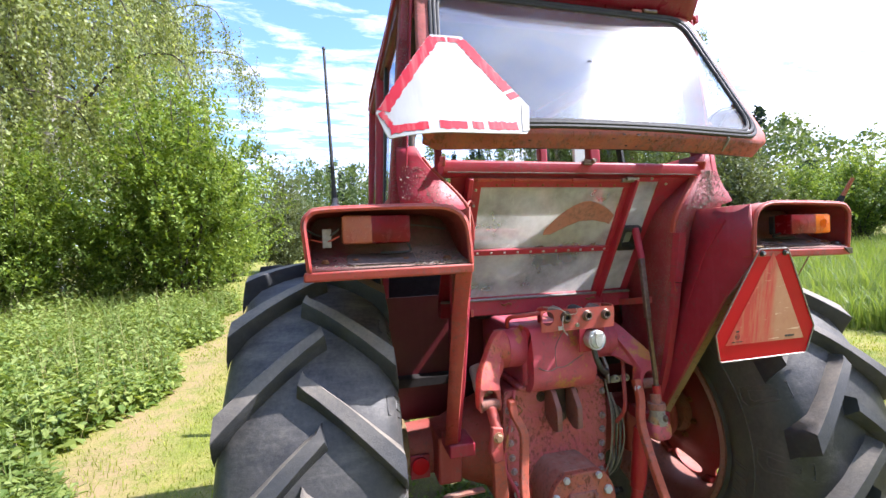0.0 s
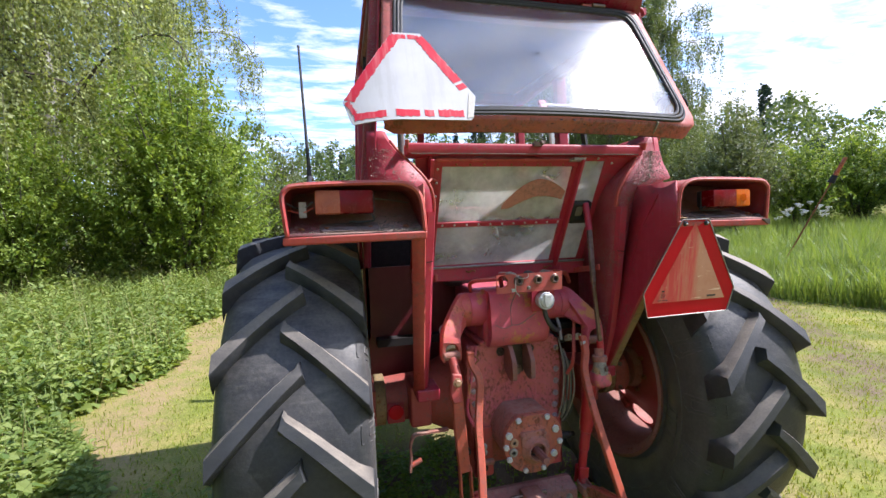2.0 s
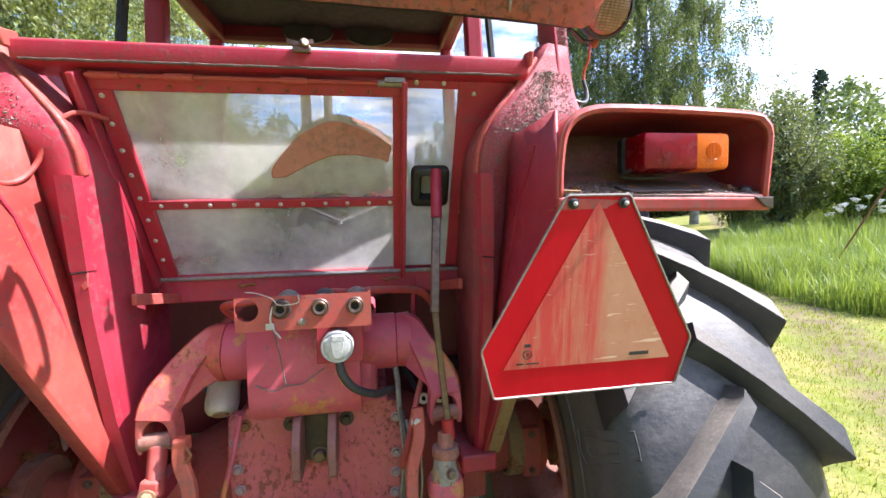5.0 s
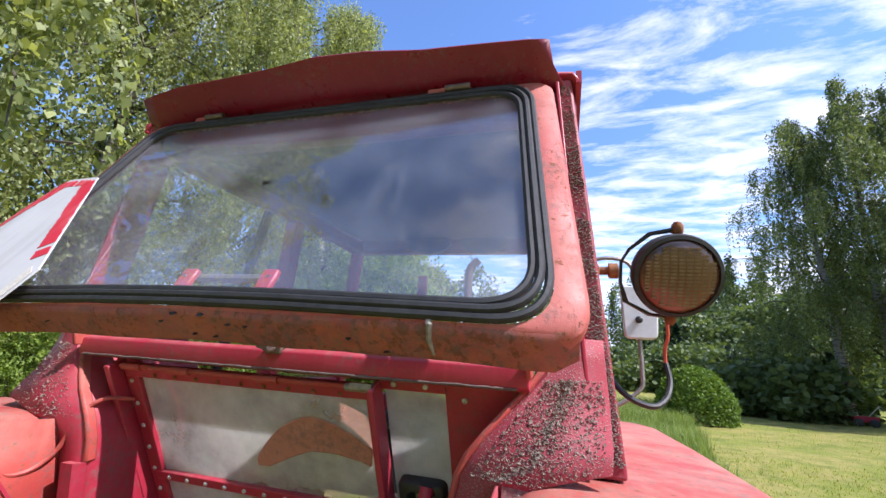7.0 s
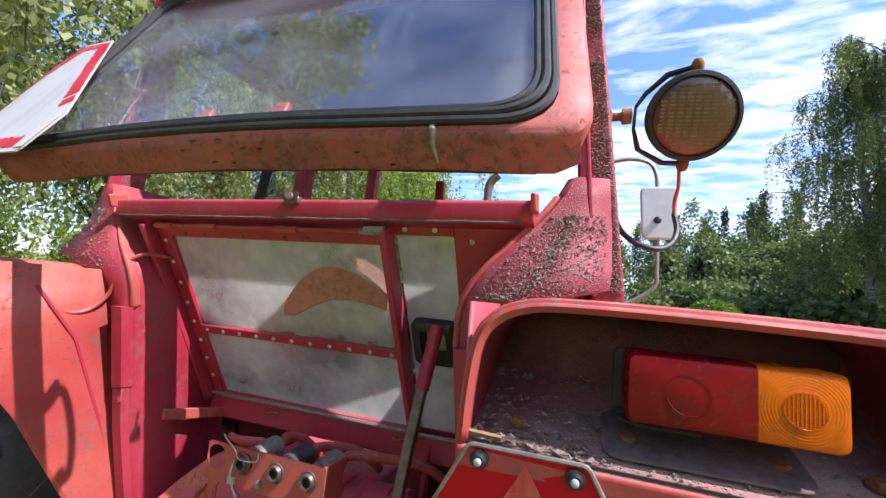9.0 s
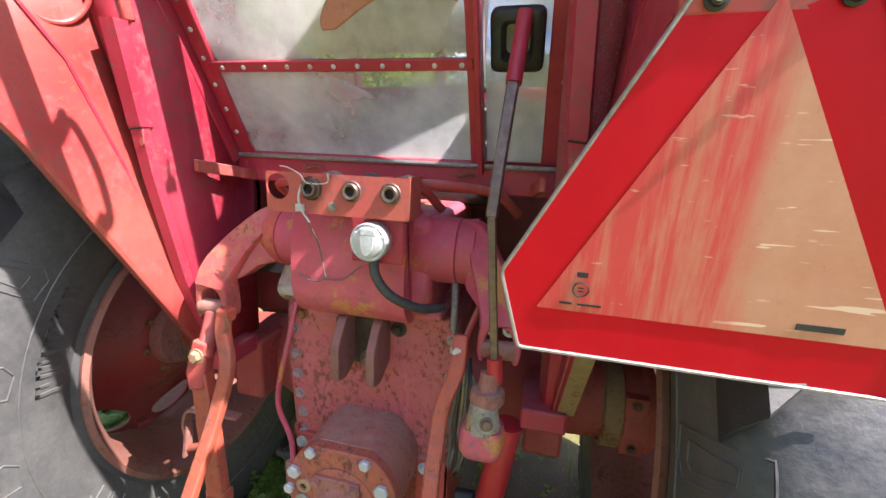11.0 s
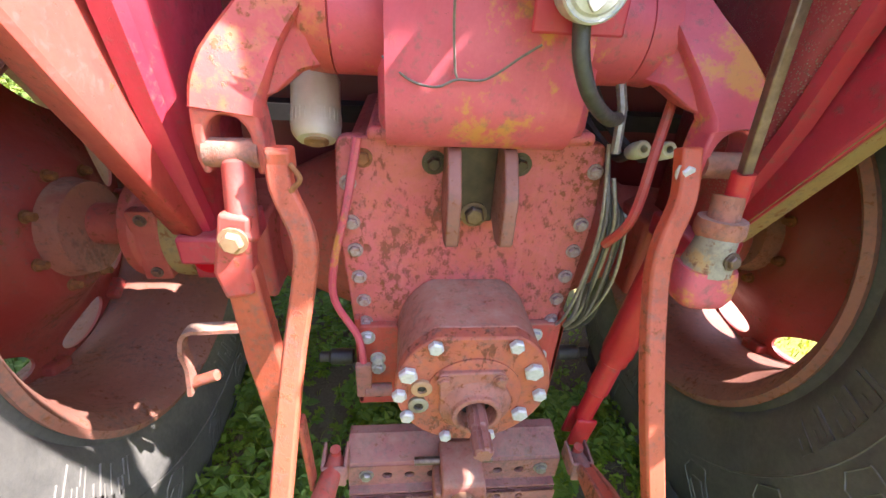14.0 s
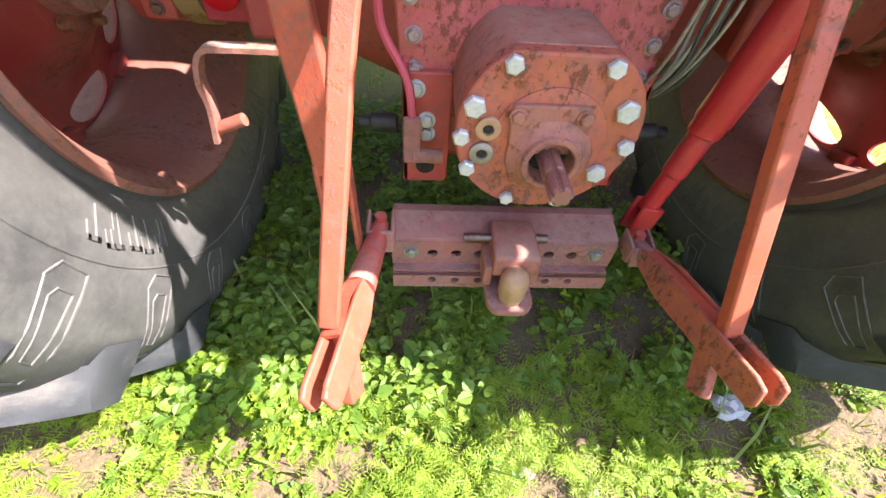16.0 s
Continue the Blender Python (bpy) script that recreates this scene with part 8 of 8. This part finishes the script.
def work_lamp():
    c = Vector((0.800, 0.045, 2.148))
    axis = Vector((0.10, -0.88, -0.40)).normalized()
    bowl = part("work_lamp", Shape().lathe([(0.020, -0.09), (0.040, -0.088), (0.062, -0.068), (0.074, -0.036), (0.078, -0.012), (0.079, 0.0), (0.077, 0.006), (0.070, 0.008), (0.070, 0.0)], c, axis, 40), BLACK, tractor, "round work lamp with a brown-stained ribbed glass", angle=40)
    gl = Shape().lathe([(0.071, 0.0), (0.068, 0.006), (0.050, 0.013), (0.03, 0.016), (0.0005, 0.017)], (0, 0, 0), axis, 40)
    g = part("lamp_glass", gl, WORKGLASS, bowl, angle=60)
    g.matrix_local = Matrix.Translation(c)
    up_ = Vector((0, 0, 1)) - axis * axis.z
    up_.normalize()
    side = axis.cross(up_)
    for col in range(-4, 5):
        # upright columns of small cushions, moulded into the glass
        for row in range(-8, 9):
            u, w = col * 0.0135, row * 0.0066
            if math.hypot(u, w) > 0.061:
                continue
            mid_ = c + axis * (0.0172 - 2.3 * (u * u + w * w)) + side * u + up_ * w
            part("glass_rib", Shape().bar([mid_ - side * 0.0055, mid_, mid_ + side * 0.0055], [0.0030, 0.0048, 0.0030], 0.0035, up_), GLASS_RIB, bowl, angle=70)
    top_, bot_ = c + up_ * 0.085 - axis * 0.02, c - up_ * 0.085 - axis * 0.02
    stud = Vector((0.700, 0.052, 2.165))
    loop_ = [top_, top_ + Vector((-0.045, 0.012, -0.004)), Vector((0.722, 0.060, 2.205)), Vector((0.706, 0.062, 2.18)), Vector((0.704, 0.07, 2.14)), Vector((0.714, 0.085, 2.105)), bot_ + Vector((-0.035, 0.01, 0.006)), bot_]
    part("lamp_bracket", Shape().bar(loop_, 0.016, 0.005, (0, 1, 0)), BLACK, bowl)
    for p in (top_, bot_):
        part("bracket_bolt", Shape().lathe([(0.010, -0.008), (0.011, 0.0), (0.010, 0.008), (0.006, 0.014), (0.001, 0.015)], p, up_ if p is top_ else -up_, 12), RUST, bowl)
    part("bracket_stud", Shape().lathe([(0.012, 0), (0.014, 0.012), (0.008, 0.015), (0.008, 0.03), (0.015, 0.032), (0.015, 0.048), (0.006, 0.05)], stud + Vector((-0.05, 0.0, -0.006)), (1, 0, 0), 14, True), RUST, bowl)
    part("lamp_cable", Shape().tube(curve([c - up_ * 0.07 - axis * 0.05, c + Vector((-0.005, 0.09, -0.10)), Vector((0.792, 0.155, 2.02)), Vector((0.793, 0.162, 1.98))], 6), 0.0035, 6), RED_WIRE, bowl)
    part("taped_cable", Shape().tube(curve([Vector((0.793, 0.162, 1.995)), Vector((0.796, 0.15, 1.96)), Vector((0.782, 0.125, 1.928)), Vector((0.753, 0.10, 1.913)), Vector((0.715, 0.10, 1.925)), Vector((0.69, 0.11, 1.95)), Vector((0.675, 0.11, 1.985))], 6), 0.0055, 8), BLACK, bowl)


work_lamp()


def mirror():
    arm = part("mirror_arm", Shape().tube(curve([(0.66, 1.40, 2.52), (0.80, 1.39, 2.55), (0.90, 1.39, 2.53), (0.935, 1.39, 2.46), (0.94, 1.39, 2.32)], 6), 0.010, 8), GALV, tractor, "grey tube arm of the side mirror")
    part("lower_arm", Shape().tube(curve([(0.94, 1.39, 2.20), (0.945, 1.39, 2.0), (0.93, 1.39, 1.92), (0.82, 1.39, 1.84), (0.68, 1.40, 1.80)], 6), 0.010, 8), GALV, arm)
    head = rounded([(0.875, 2.15), (1.02, 2.15), (1.035, 2.405), (0.862, 2.405)], 0.03, 4)
    part("mirror_head", Shape().slab([(x, 1.37, z) for x, z in head], (0, 0.03, 0)), MIRROR, arm, "pale grey back of the side mirror", bevel=0.008)
    part("ball_joint", Shape().lathe([(0.016, 0), (0.017, 0.01), (0.010, 0.018), (0.001, 0.019)], (0.94, 1.37, 2.24), (0, -1, 0), 12), BLACK, arm)


mirror()


def antenna():
    a = part("antenna", Shape().tube([(-0.868, -0.18, 1.79), (-0.870, -0.178, 1.82), (-0.871, -0.176, 1.86), (-0.876, -0.168, 2.0), (-0.885, -0.155, 2.258)], [0.010, 0.009, 0.006, 0.0045, 0.0035], 8), BLACK, tractor, "black whip antenna on the mudguard")
    part("antenna_foot", Shape().lathe([(0.016, 0), (0.016, 0.006), (0.010, 0.014), (0.008, 0.03)], (-0.868, -0.18, 1.795), (0, 0, 1), 16, True), GALV, a)
    part("antenna_tip", Shape().lathe([(0.003, 0), (0.005, 0.003), (0.004, 0.008), (0.001, 0.009)], (-0.885, -0.155, 2.256), (0, 0, 1), 10), BLACK, a)
    part("loose_wire", Shape().tube(curve([(-0.505, -0.16, 1.70), (-0.498, -0.12, 1.68), (-0.49, -0.08, 1.69), (-0.475, -0.055, 1.73), (-0.45, -0.055, 1.79), (-0.42, -0.03, 1.83), (-0.39, 0.02, 1.83)], 6), 0.005, 8), RED_FADED, tractor, "painted cable hanging from the mudguard")


antenna()


# ---- grass and weeds ----
def blade(sh, x, y, z, tall, width, lean, turn_):
    d = Vector((math.cos(turn_), math.sin(turn_), 0))
    w = Vector((-d.y, d.x, 0)) * width / 2
    p = Vector((x, y, z))
    a, b, c = p, p + d * lean * 0.35 + Vector((0, 0, tall * 0.6)), p + d * lean + Vector((0, 0, tall))
    k = len(sh.v)
    sh.v += [tuple(a - w), tuple(a + w), tuple(b + w * 0.7), tuple(b - w * 0.7), tuple(c)]
    sh.f += [(k, k + 1, k + 2, k + 3), (k + 3, k + 2, k + 4)]


def scatter(name, label, mat, count, where, tall, width, seed, category="grass"):
    random.seed(seed)
    sh = Shape()
    done = 0
    while done < count:
        spot = where()
        if spot is None:
            continue
        x, y = spot[:2]
        k = spot[2] if len(spot) > 2 else 1.0
        t = random.uniform(*tall) * k
        blade(sh, x, y, height(x, y) - 0.01, t, random.uniform(*width), t * random.uniform(0.1, 0.75), random.uniform(0, 2 * math.pi))
        done += 1
    return tagged(quick(name, sh, mat), label, category, kind="stuff")


def under(x, y):
    return abs(x) < 1.2 and -0.15 < y < 3.2


def near_turf():
    r = 7.5 * random.random() ** 0.6
    a = random.uniform(0, 2 * math.pi)
    x, y = r * math.sin(a), r * math.cos(a) - 0.3
    # little grows on the trodden path along the verge
    if abs(x + 2.55 + 0.10 * y) < 0.36 and random.random() < 0.62:
        return None
    # weeds and bare soil, not turf, round the back of the tractor
    stray = 0.28 * noise.noise((x * 2.1, y * 2.1, 17))
    if abs(x) < 1.18 + stray and -0.62 + stray < y < 2.4 and random.random() < 0.93:
        return None
    return x, y, 0.75 + 0.9 * max(0.0, noise.noise((x * 1.3, y * 1.3, 14)))


scatter("grass", "short mown grass round the tractor", BLADE, 170000, near_turf, (0.025, 0.065), (0.005, 0.010), 3)
scatter("dry_grass", "dry straw-coloured grass clippings", BLADE_DRY, 20000, near_turf, (0.015, 0.05), (0.003, 0.006), 4)


def mid_turf():
    az, d = random.uniform(-60, 100), random.uniform(7, 34) if random.random() < 0.5 else random.uniform(7, 16)
    return (*polar(az, d), 1.0 + d * 0.02)


scatter("grass", "mown lawn in the middle distance", BLADE, 90000, mid_turf, (0.02, 0.055), (0.008, 0.02), 5)


def meadow_right():
    # tall grass to the right, from an edge beside the mown track up the slope
    x, y = random.uniform(7.4, 26), random.uniform(0.5, 22)
    if random.random() < 0.45:
        x = random.uniform(7.4, 11)
    edge = 7.6 + 0.5 * math.sin(y * 0.9) + 0.1 * y
    az = math.degrees(math.atan2(x, y))
    if x < edge or az < 46 or az > 90:
        return None
    return x, y, max(0.3, 0.78 + 0.62 * noise.noise((x * 0.9, y * 0.9, 4.0)) + 0.25 * noise.noise((x * 2.7, y * 2.7, 9.0)))


scatter("meadow_grass", "tall lush green meadow grass", BLADE_TALL, 60000, meadow_right, (0.35, 0.95), (0.010, 0.022), 6)


def strip_front():
    y = random.uniform(7.5, 32)
    x = 0.2 * y + random.uniform(-2.4, 1.2) + 0.6
    return x, y, 0.8 + 0.3 * math.sin(y)


scatter("meadow_grass", "strip of tall uncut grass in front of the tractor", BLADE_TALL, 26000, strip_front, (0.35, 0.8), (0.01, 0.02), 7)


def verge_left():
    y = random.uniform(-6.5, 14)
    if y < -1.5 and random.random() < (-1.5 - y) / 5:
        return None
    edge = -2.75 - 0.11 * y + 0.25 * math.sin(y * 1.7)
    x = edge - random.random() ** 1.3 * 6
    return x, y, min(1.0, 0.62 + (edge - x) * 0.5)


scatter("verge_grass", "rough tall grass along the verge", BLADE_TALL, 6500, verge_left, (0.3, 1.0), (0.008, 0.018), 8)
scatter("dry_stalks", "dry yellow grass stalks in the verge", BLADE_DRY, 1800, verge_left, (0.5, 1.2), (0.004, 0.01), 9)


def weeds(name, label, mat, count, where, seed, tall, size, leaves, slim=1.0):
    """Small broad-leaved plants: stems with opposite leaves."""
    random.seed(seed)
    sh = Shape()
    done = 0
    while done < count:
        spot = where()
        if spot is None:
            continue
        x, y = spot[:2]
        k = spot[2] if len(spot) > 2 else 1
        z, t = height(x, y), random.uniform(*tall) * k
        lean = Vector((random.uniform(-0.3, 0.3), random.uniform(-0.3, 0.3), 1))
        for i in range(leaves):
            f = (i + 1) / leaves
            p = Vector((x, y, z)) + lean * t * f
            a = i * 2.4 + random.uniform(-0.5, 0.5)
            s = random.uniform(*size) * (1.15 - 0.5 * f)
            d = Vector((math.cos(a), math.sin(a), random.uniform(-0.85, 0.45)))
            w = Vector((-math.sin(a), math.cos(a), random.uniform(-0.55, 0.55))) * slim
            o = p + d * s * 0.25
            k0 = len(sh.v)
            dip = Vector((0, 0, -0.12 * s))
            sh.v += [tuple(o), tuple(o + d * s * 0.35 + w * s * 0.36 - dip), tuple(o + d * s * 0.75 + w * s * 0.26 - dip * 0.6), tuple(o + d * s + dip), tuple(o + d * s * 0.75 - w * s * 0.26 - dip * 0.6), tuple(o + d * s * 0.35 - w * s * 0.36 - dip)]
            sh.f += [(k0, k0 + 1, k0 + 2, k0 + 3), (k0, k0 + 3, k0 + 4, k0 + 5)]
        done += 1
    return tagged(quick(name, sh, mat), label, "weeds", kind="stuff")


def under_tractor():
    x, y = random.uniform(-1.5, 1.5), random.uniform(-1.1, 2.2)
    if random.random() < 0.45:
        x, y = random.uniform(-1.3, 1.2), random.uniform(-1.0, 0.4)
    if random.random() < 0.16:
        x, y = random.uniform(-2.5, -1.2), random.uniform(-1.2, 1.6)
    if random.random() < 0.22:
        x, y = random.uniform(-0.55, 0.75), random.uniform(-0.5, 0.4)
    if noise.noise((x * 2.6, y * 2.6, 7)) < (-0.3 if abs(x - 0.1) < 0.65 and -0.5 < y < 0.4 else -0.05) and random.random() < 0.8:
        return None
    if x > -0.25 and -0.24 < y < 0.35 and noise.noise((x * 5, y * 5, 31)) < 0.06 and random.random() < 0.88:
        return None
    if abs(abs(x) - 0.955) < 0.2 and -0.02 < y < 0.75:
        return None
    # the patch thins out towards an uneven edge
    out_ = math.hypot((x + 0.15) / 1.75, (y - 0.45) / 1.75) + 0.35 * noise.noise((x * 1.6, y * 1.6, 11))
    if x > -1.3 and random.random() < (out_ - 0.72) * 3.2:
        return None
    return x, y, (1.0 if y > -0.3 else 0.75) * (0.75 + 0.6 * max(0.0, noise.noise((x * 1.9, y * 1.9, 3))))


def patch(seed, level):
    """Plants of one kind keep to their own patches."""
    def pick():
        spot = under_tractor()
        if spot is None or (noise.noise((spot[0] * 3.3, spot[1] * 3.3, seed)) < level and random.random() < 0.8):
            return None
        return spot
    return pick


def feathery(name, label, mat, count, where, seed):
    """Low plants with finely cut leaves: fronds of thin leaflets from one root."""
    random.seed(seed)
    sh = Shape()
    done = 0
    while done < count:
        spot = where()
        if spot is None:
            continue
        done += 1
        x, y, k = spot
        root = Vector((x, y, height(x, y)))
        for i in range(random.randint(4, 7)):
            a = random.uniform(0, 2 * math.pi)
            reach, lift_ = random.uniform(0.03, 0.08) * k, random.uniform(0.03, 0.10) * k
            d = Vector((math.cos(a), math.sin(a), 0))
            w = Vector((-d.y, d.x, 0))
            for j in range(9):
                f = (j + 1) / 9
                p = root + d * reach * f + Vector((0, 0, lift_ * (1.6 * f - 0.75 * f * f)))
                for e in (-1, 1):
                    s_ = 0.017 * (1.15 - f) + 0.005
                    tip = p + w * e * s_ + d * s_ * 0.7 + Vector((0, 0, random.uniform(-0.004, 0.006)))
                    k0 = len(sh.v)
                    sh.v += [tuple(p - d * 0.0014), tuple(p + d * 0.0014), tuple(tip)]
                    sh.f.append((k0, k0 + 1, k0 + 2))
    return tagged(quick(name, sh, mat), label, "weeds", kind="stuff")


TOOTHED = [(0.0, 0.02), (0.16, 0.20), (0.34, 0.42), (0.43, 0.34), (0.56, 0.38), (0.64, 0.27), (0.78, 0.22), (0.86, 0.08), (1.0, 0.0)]
LOBED = [(0.0, 0.03), (0.04, 0.34), (0.22, 0.50), (0.30, 0.30), (0.40, 0.24), (0.62, 0.52), (0.74, 0.36), (0.68, 0.20), (0.90, 0.22), (1.0, 0.0)]


def leafy(name, label, mat, count, where, seed, tall, size, leaves, half, rise=0.25, stalk=0.25):
    """Broad-leaved plants seen from above: leaves cut after the outline half, spread in turn round a stem."""
    random.seed(seed)
    sh = Shape()
    done = 0
    m = len(half)
    while done < count:
        spot = where()
        if spot is None:
            continue
        done += 1
        x, y, k = spot
        root, t = Vector((x, y, height(x, y))), random.uniform(*tall) * k
        lean = Vector((random.uniform(-0.35, 0.35), random.uniform(-0.35, 0.35), 1))
        turn_ = random.uniform(0, 6.283)
        sh.tube([root, root + lean * t * 0.5, root + lean * t], [0.0016, 0.0012, 0.0007], 4, False)
        n = random.randint(max(3, leaves - 2), leaves + 2)
        for i in range(n):
            f = (i + 0.6) / n
            a = turn_ + i * 1.5708 + 0.78 * (i // 2) + random.uniform(-0.35, 0.35)
            z = size[0] + (size[1] - size[0]) * random.random()
            z *= 1.2 - 0.75 * f
            d = Vector((math.cos(a), math.sin(a), rise * random.uniform(-0.9, 1.3) + 0.5 * f)).normalized()
            w = Vector((-math.sin(a), math.cos(a), random.uniform(-0.35, 0.35))).normalized()
            up_ = d.cross(w)
            o = root + lean * t * f + d * z * stalk
            k0 = len(sh.v)
            sag_ = random.uniform(0.05, 0.35)
            for e in (1, -1):
                for u, v_ in half:
                    sh.v.append(tuple(o + d * z * u + w * (e * v_ * z) + up_ * (z * (0.22 * v_ - sag_ * u * u))))
            sh.f.append(tuple(range(k0, k0 + m)))
            sh.f.append(tuple(reversed(range(k0 + m, k0 + 2 * m))))
    return tagged(quick(name, sh, mat), label, "weeds", kind="stuff")


def bed_left():
    """The lush bed between the left wheel and the drawbar, thinning out behind it."""
    x, y = random.uniform(-0.80, 0.05), random.uniform(-0.22, 0.60) if random.random() < 0.7 else random.uniform(0.6, 1.4)
    if random.random() < 0.3:
        x, y = random.uniform(0.10, 0.66), random.uniform(-0.15, 0.55)
    if x > -0.25 and -0.24 < y < 0.35 and noise.noise((x * 5, y * 5, 31)) < 0.06 and random.random() < 0.88:
        return None
    if noise.noise((x * 4.2, y * 4.2, 21)) < -0.12 + (0.25 if x > -0.2 and y < 0 else 0) and random.random() < 0.85:
        return None
    return x, y, 0.8 + 0.5 * max(0.0, noise.noise((x * 2.3, y * 2.3, 8)))


leafy("goosefoot", "toothed grey-green goosefoot plants between the wheels", LEAF_GOOSE, 330, bed_left, 11, (0.05, 0.17), (0.034, 0.062), 9, TOOTHED)
leafy("goosefoot", "scattered toothed green weeds behind the tractor", LEAF_GOOSE, 300, patch(2, 0.05), 24, (0.03, 0.11), (0.020, 0.038), 8, TOOTHED)
leafy("ground_weeds", "low weeds with deeply lobed leaves under the tractor", LEAF_LOBED, 560, bed_left, 12, (0.02, 0.09), (0.024, 0.044), 6, LOBED, 0.3, 0.7)
leafy("ground_weeds", "lobed yellow-green weeds behind the tractor", LEAF_LOBED, 1150, patch(4, 0.02), 25, (0.02, 0.08), (0.015, 0.033), 6, LOBED, 0.3, 0.7)
weeds("clover", "small round clover leaves close to the soil", LEAF_WEED, 420, patch(9, 0.0), 19, (0.015, 0.05), (0.010, 0.020), 5)


def tufts():
    """Feathery plants stand behind the drawbar, in the open."""
    x, y = random.uniform(-1.3, 1.3), random.uniform(-1.2, -0.05)
    if x > -0.25 and -0.24 < y < 0.35 and noise.noise((x * 5, y * 5, 31)) < 0.06 and random.random() < 0.88:
        return None
    if noise.noise((x * 3.1, y * 3.1, 6)) < 0.02 and random.random() < 0.85:
        return None
    return x, y, 1.25


feathery("feathery_weeds", "feathery yellow-green weeds behind the tractor", LEAF_YARROW, 1050, tufts, 13)
scatter("turf", "thin grass blades among the weeds", BLADE, 6000, under_tractor, (0.03, 0.12), (0.002, 0.0045), 17)
scatter("dead_straw", "dead straw lying between the weeds", BLADE_DRY, 14000, under_tractor, (0.006, 0.022), (0.002, 0.005), 18)
scatter("long_grass", "long arching grass blades by the tyres", BLADE_TALL, 260, under_tractor, (0.12, 0.30), (0.005, 0.010), 14)


def beside_left():
    x, y = random.uniform(-3.4, -1.3), random.uniform(-1.4, 2.4)
    reach = 1.05 + max(0.0, -2.15 - x) * 1.6 + 0.25 * noise.noise((x * 2.4, y * 2.4, 9))
    if y > reach or y < -1.0 + 0.5 * noise.noise((x * 1.7, 0, 4)) or random.random() > 0.4 + 0.6 * min(1, (-1.3 - x) / 1.0):
        return None
    return x, y, 0.8 + 0.6 * noise.noise((x * 2, y * 2, 5))


leafy("low_nettles", "low dense green weeds beside the wheel", LEAF_NETTLE, 2300, beside_left, 21, (0.08, 0.26), (0.05, 0.095), 7, TOOTHED)


def verge_weeds():
    s = verge_left()
    if s is None:
        return None
    return (s[0], s[1], s[2] * (0.8 + 0.7 * noise.noise((s[0] * 1.1, s[1] * 1.1, 2)))) if s[0] < -2.6 else None


weeds("nettles", "dense pale green nettles along the verge", LEAF_NETTLE, 15000, verge_weeds, 15, (0.35, 0.9), (0.055, 0.115), 9)


# -- small litter and stones on the ground --
def plastic_scrap():
    random.seed(8)
    sh = Shape()
    n = 7
    pts = [[(0.585 + 0.075 * (i / (n - 1) - 0.5) + random.uniform(-0.006, 0.006), -0.155 + 0.06 * (j / (n - 1) - 0.5) + random.uniform(-0.006, 0.006), 0.035 + random.uniform(0, 0.022)) for i in range(n)] for j in range(n)]
    sh.loft(pts, False)
    tagged(part("plastic_scrap", sh, SMV_WHITE, solid=0.001, angle=30), "crumpled pale plastic scrap on the weeds", "litter")


plastic_scrap()


def stone(x, y, r, seed):
    random.seed(seed)
    rings = []
    for k in range(5):
        f = math.pi * (k + 0.35) / 5.2
        rings.append([(x + r * math.sin(f) * math.cos(a) * random.uniform(0.85, 1.15), y + 0.75 * r * math.sin(f) * math.sin(a) * random.uniform(0.85, 1.15), height(x, y) + 0.006 + 0.55 * r * math.cos(f)) for a in (2 * math.pi * i / 9 for i in range(9))])
    tagged(part("stone", Shape().loft(rings), GREY_DUST, angle=60), "small grey stone lying in the weeds", "stone", "stones in the weeds")


for i, (x, y, r) in enumerate(((0.027, -0.185, 0.020), (0.056, -0.29, 0.024), (-0.10, -0.277, 0.016), (0.20, -0.33, 0.018), (-0.18, -0.42, 0.022), (0.33, -0.25, 0.015))):
    stone(x, y, r, 50 + i)
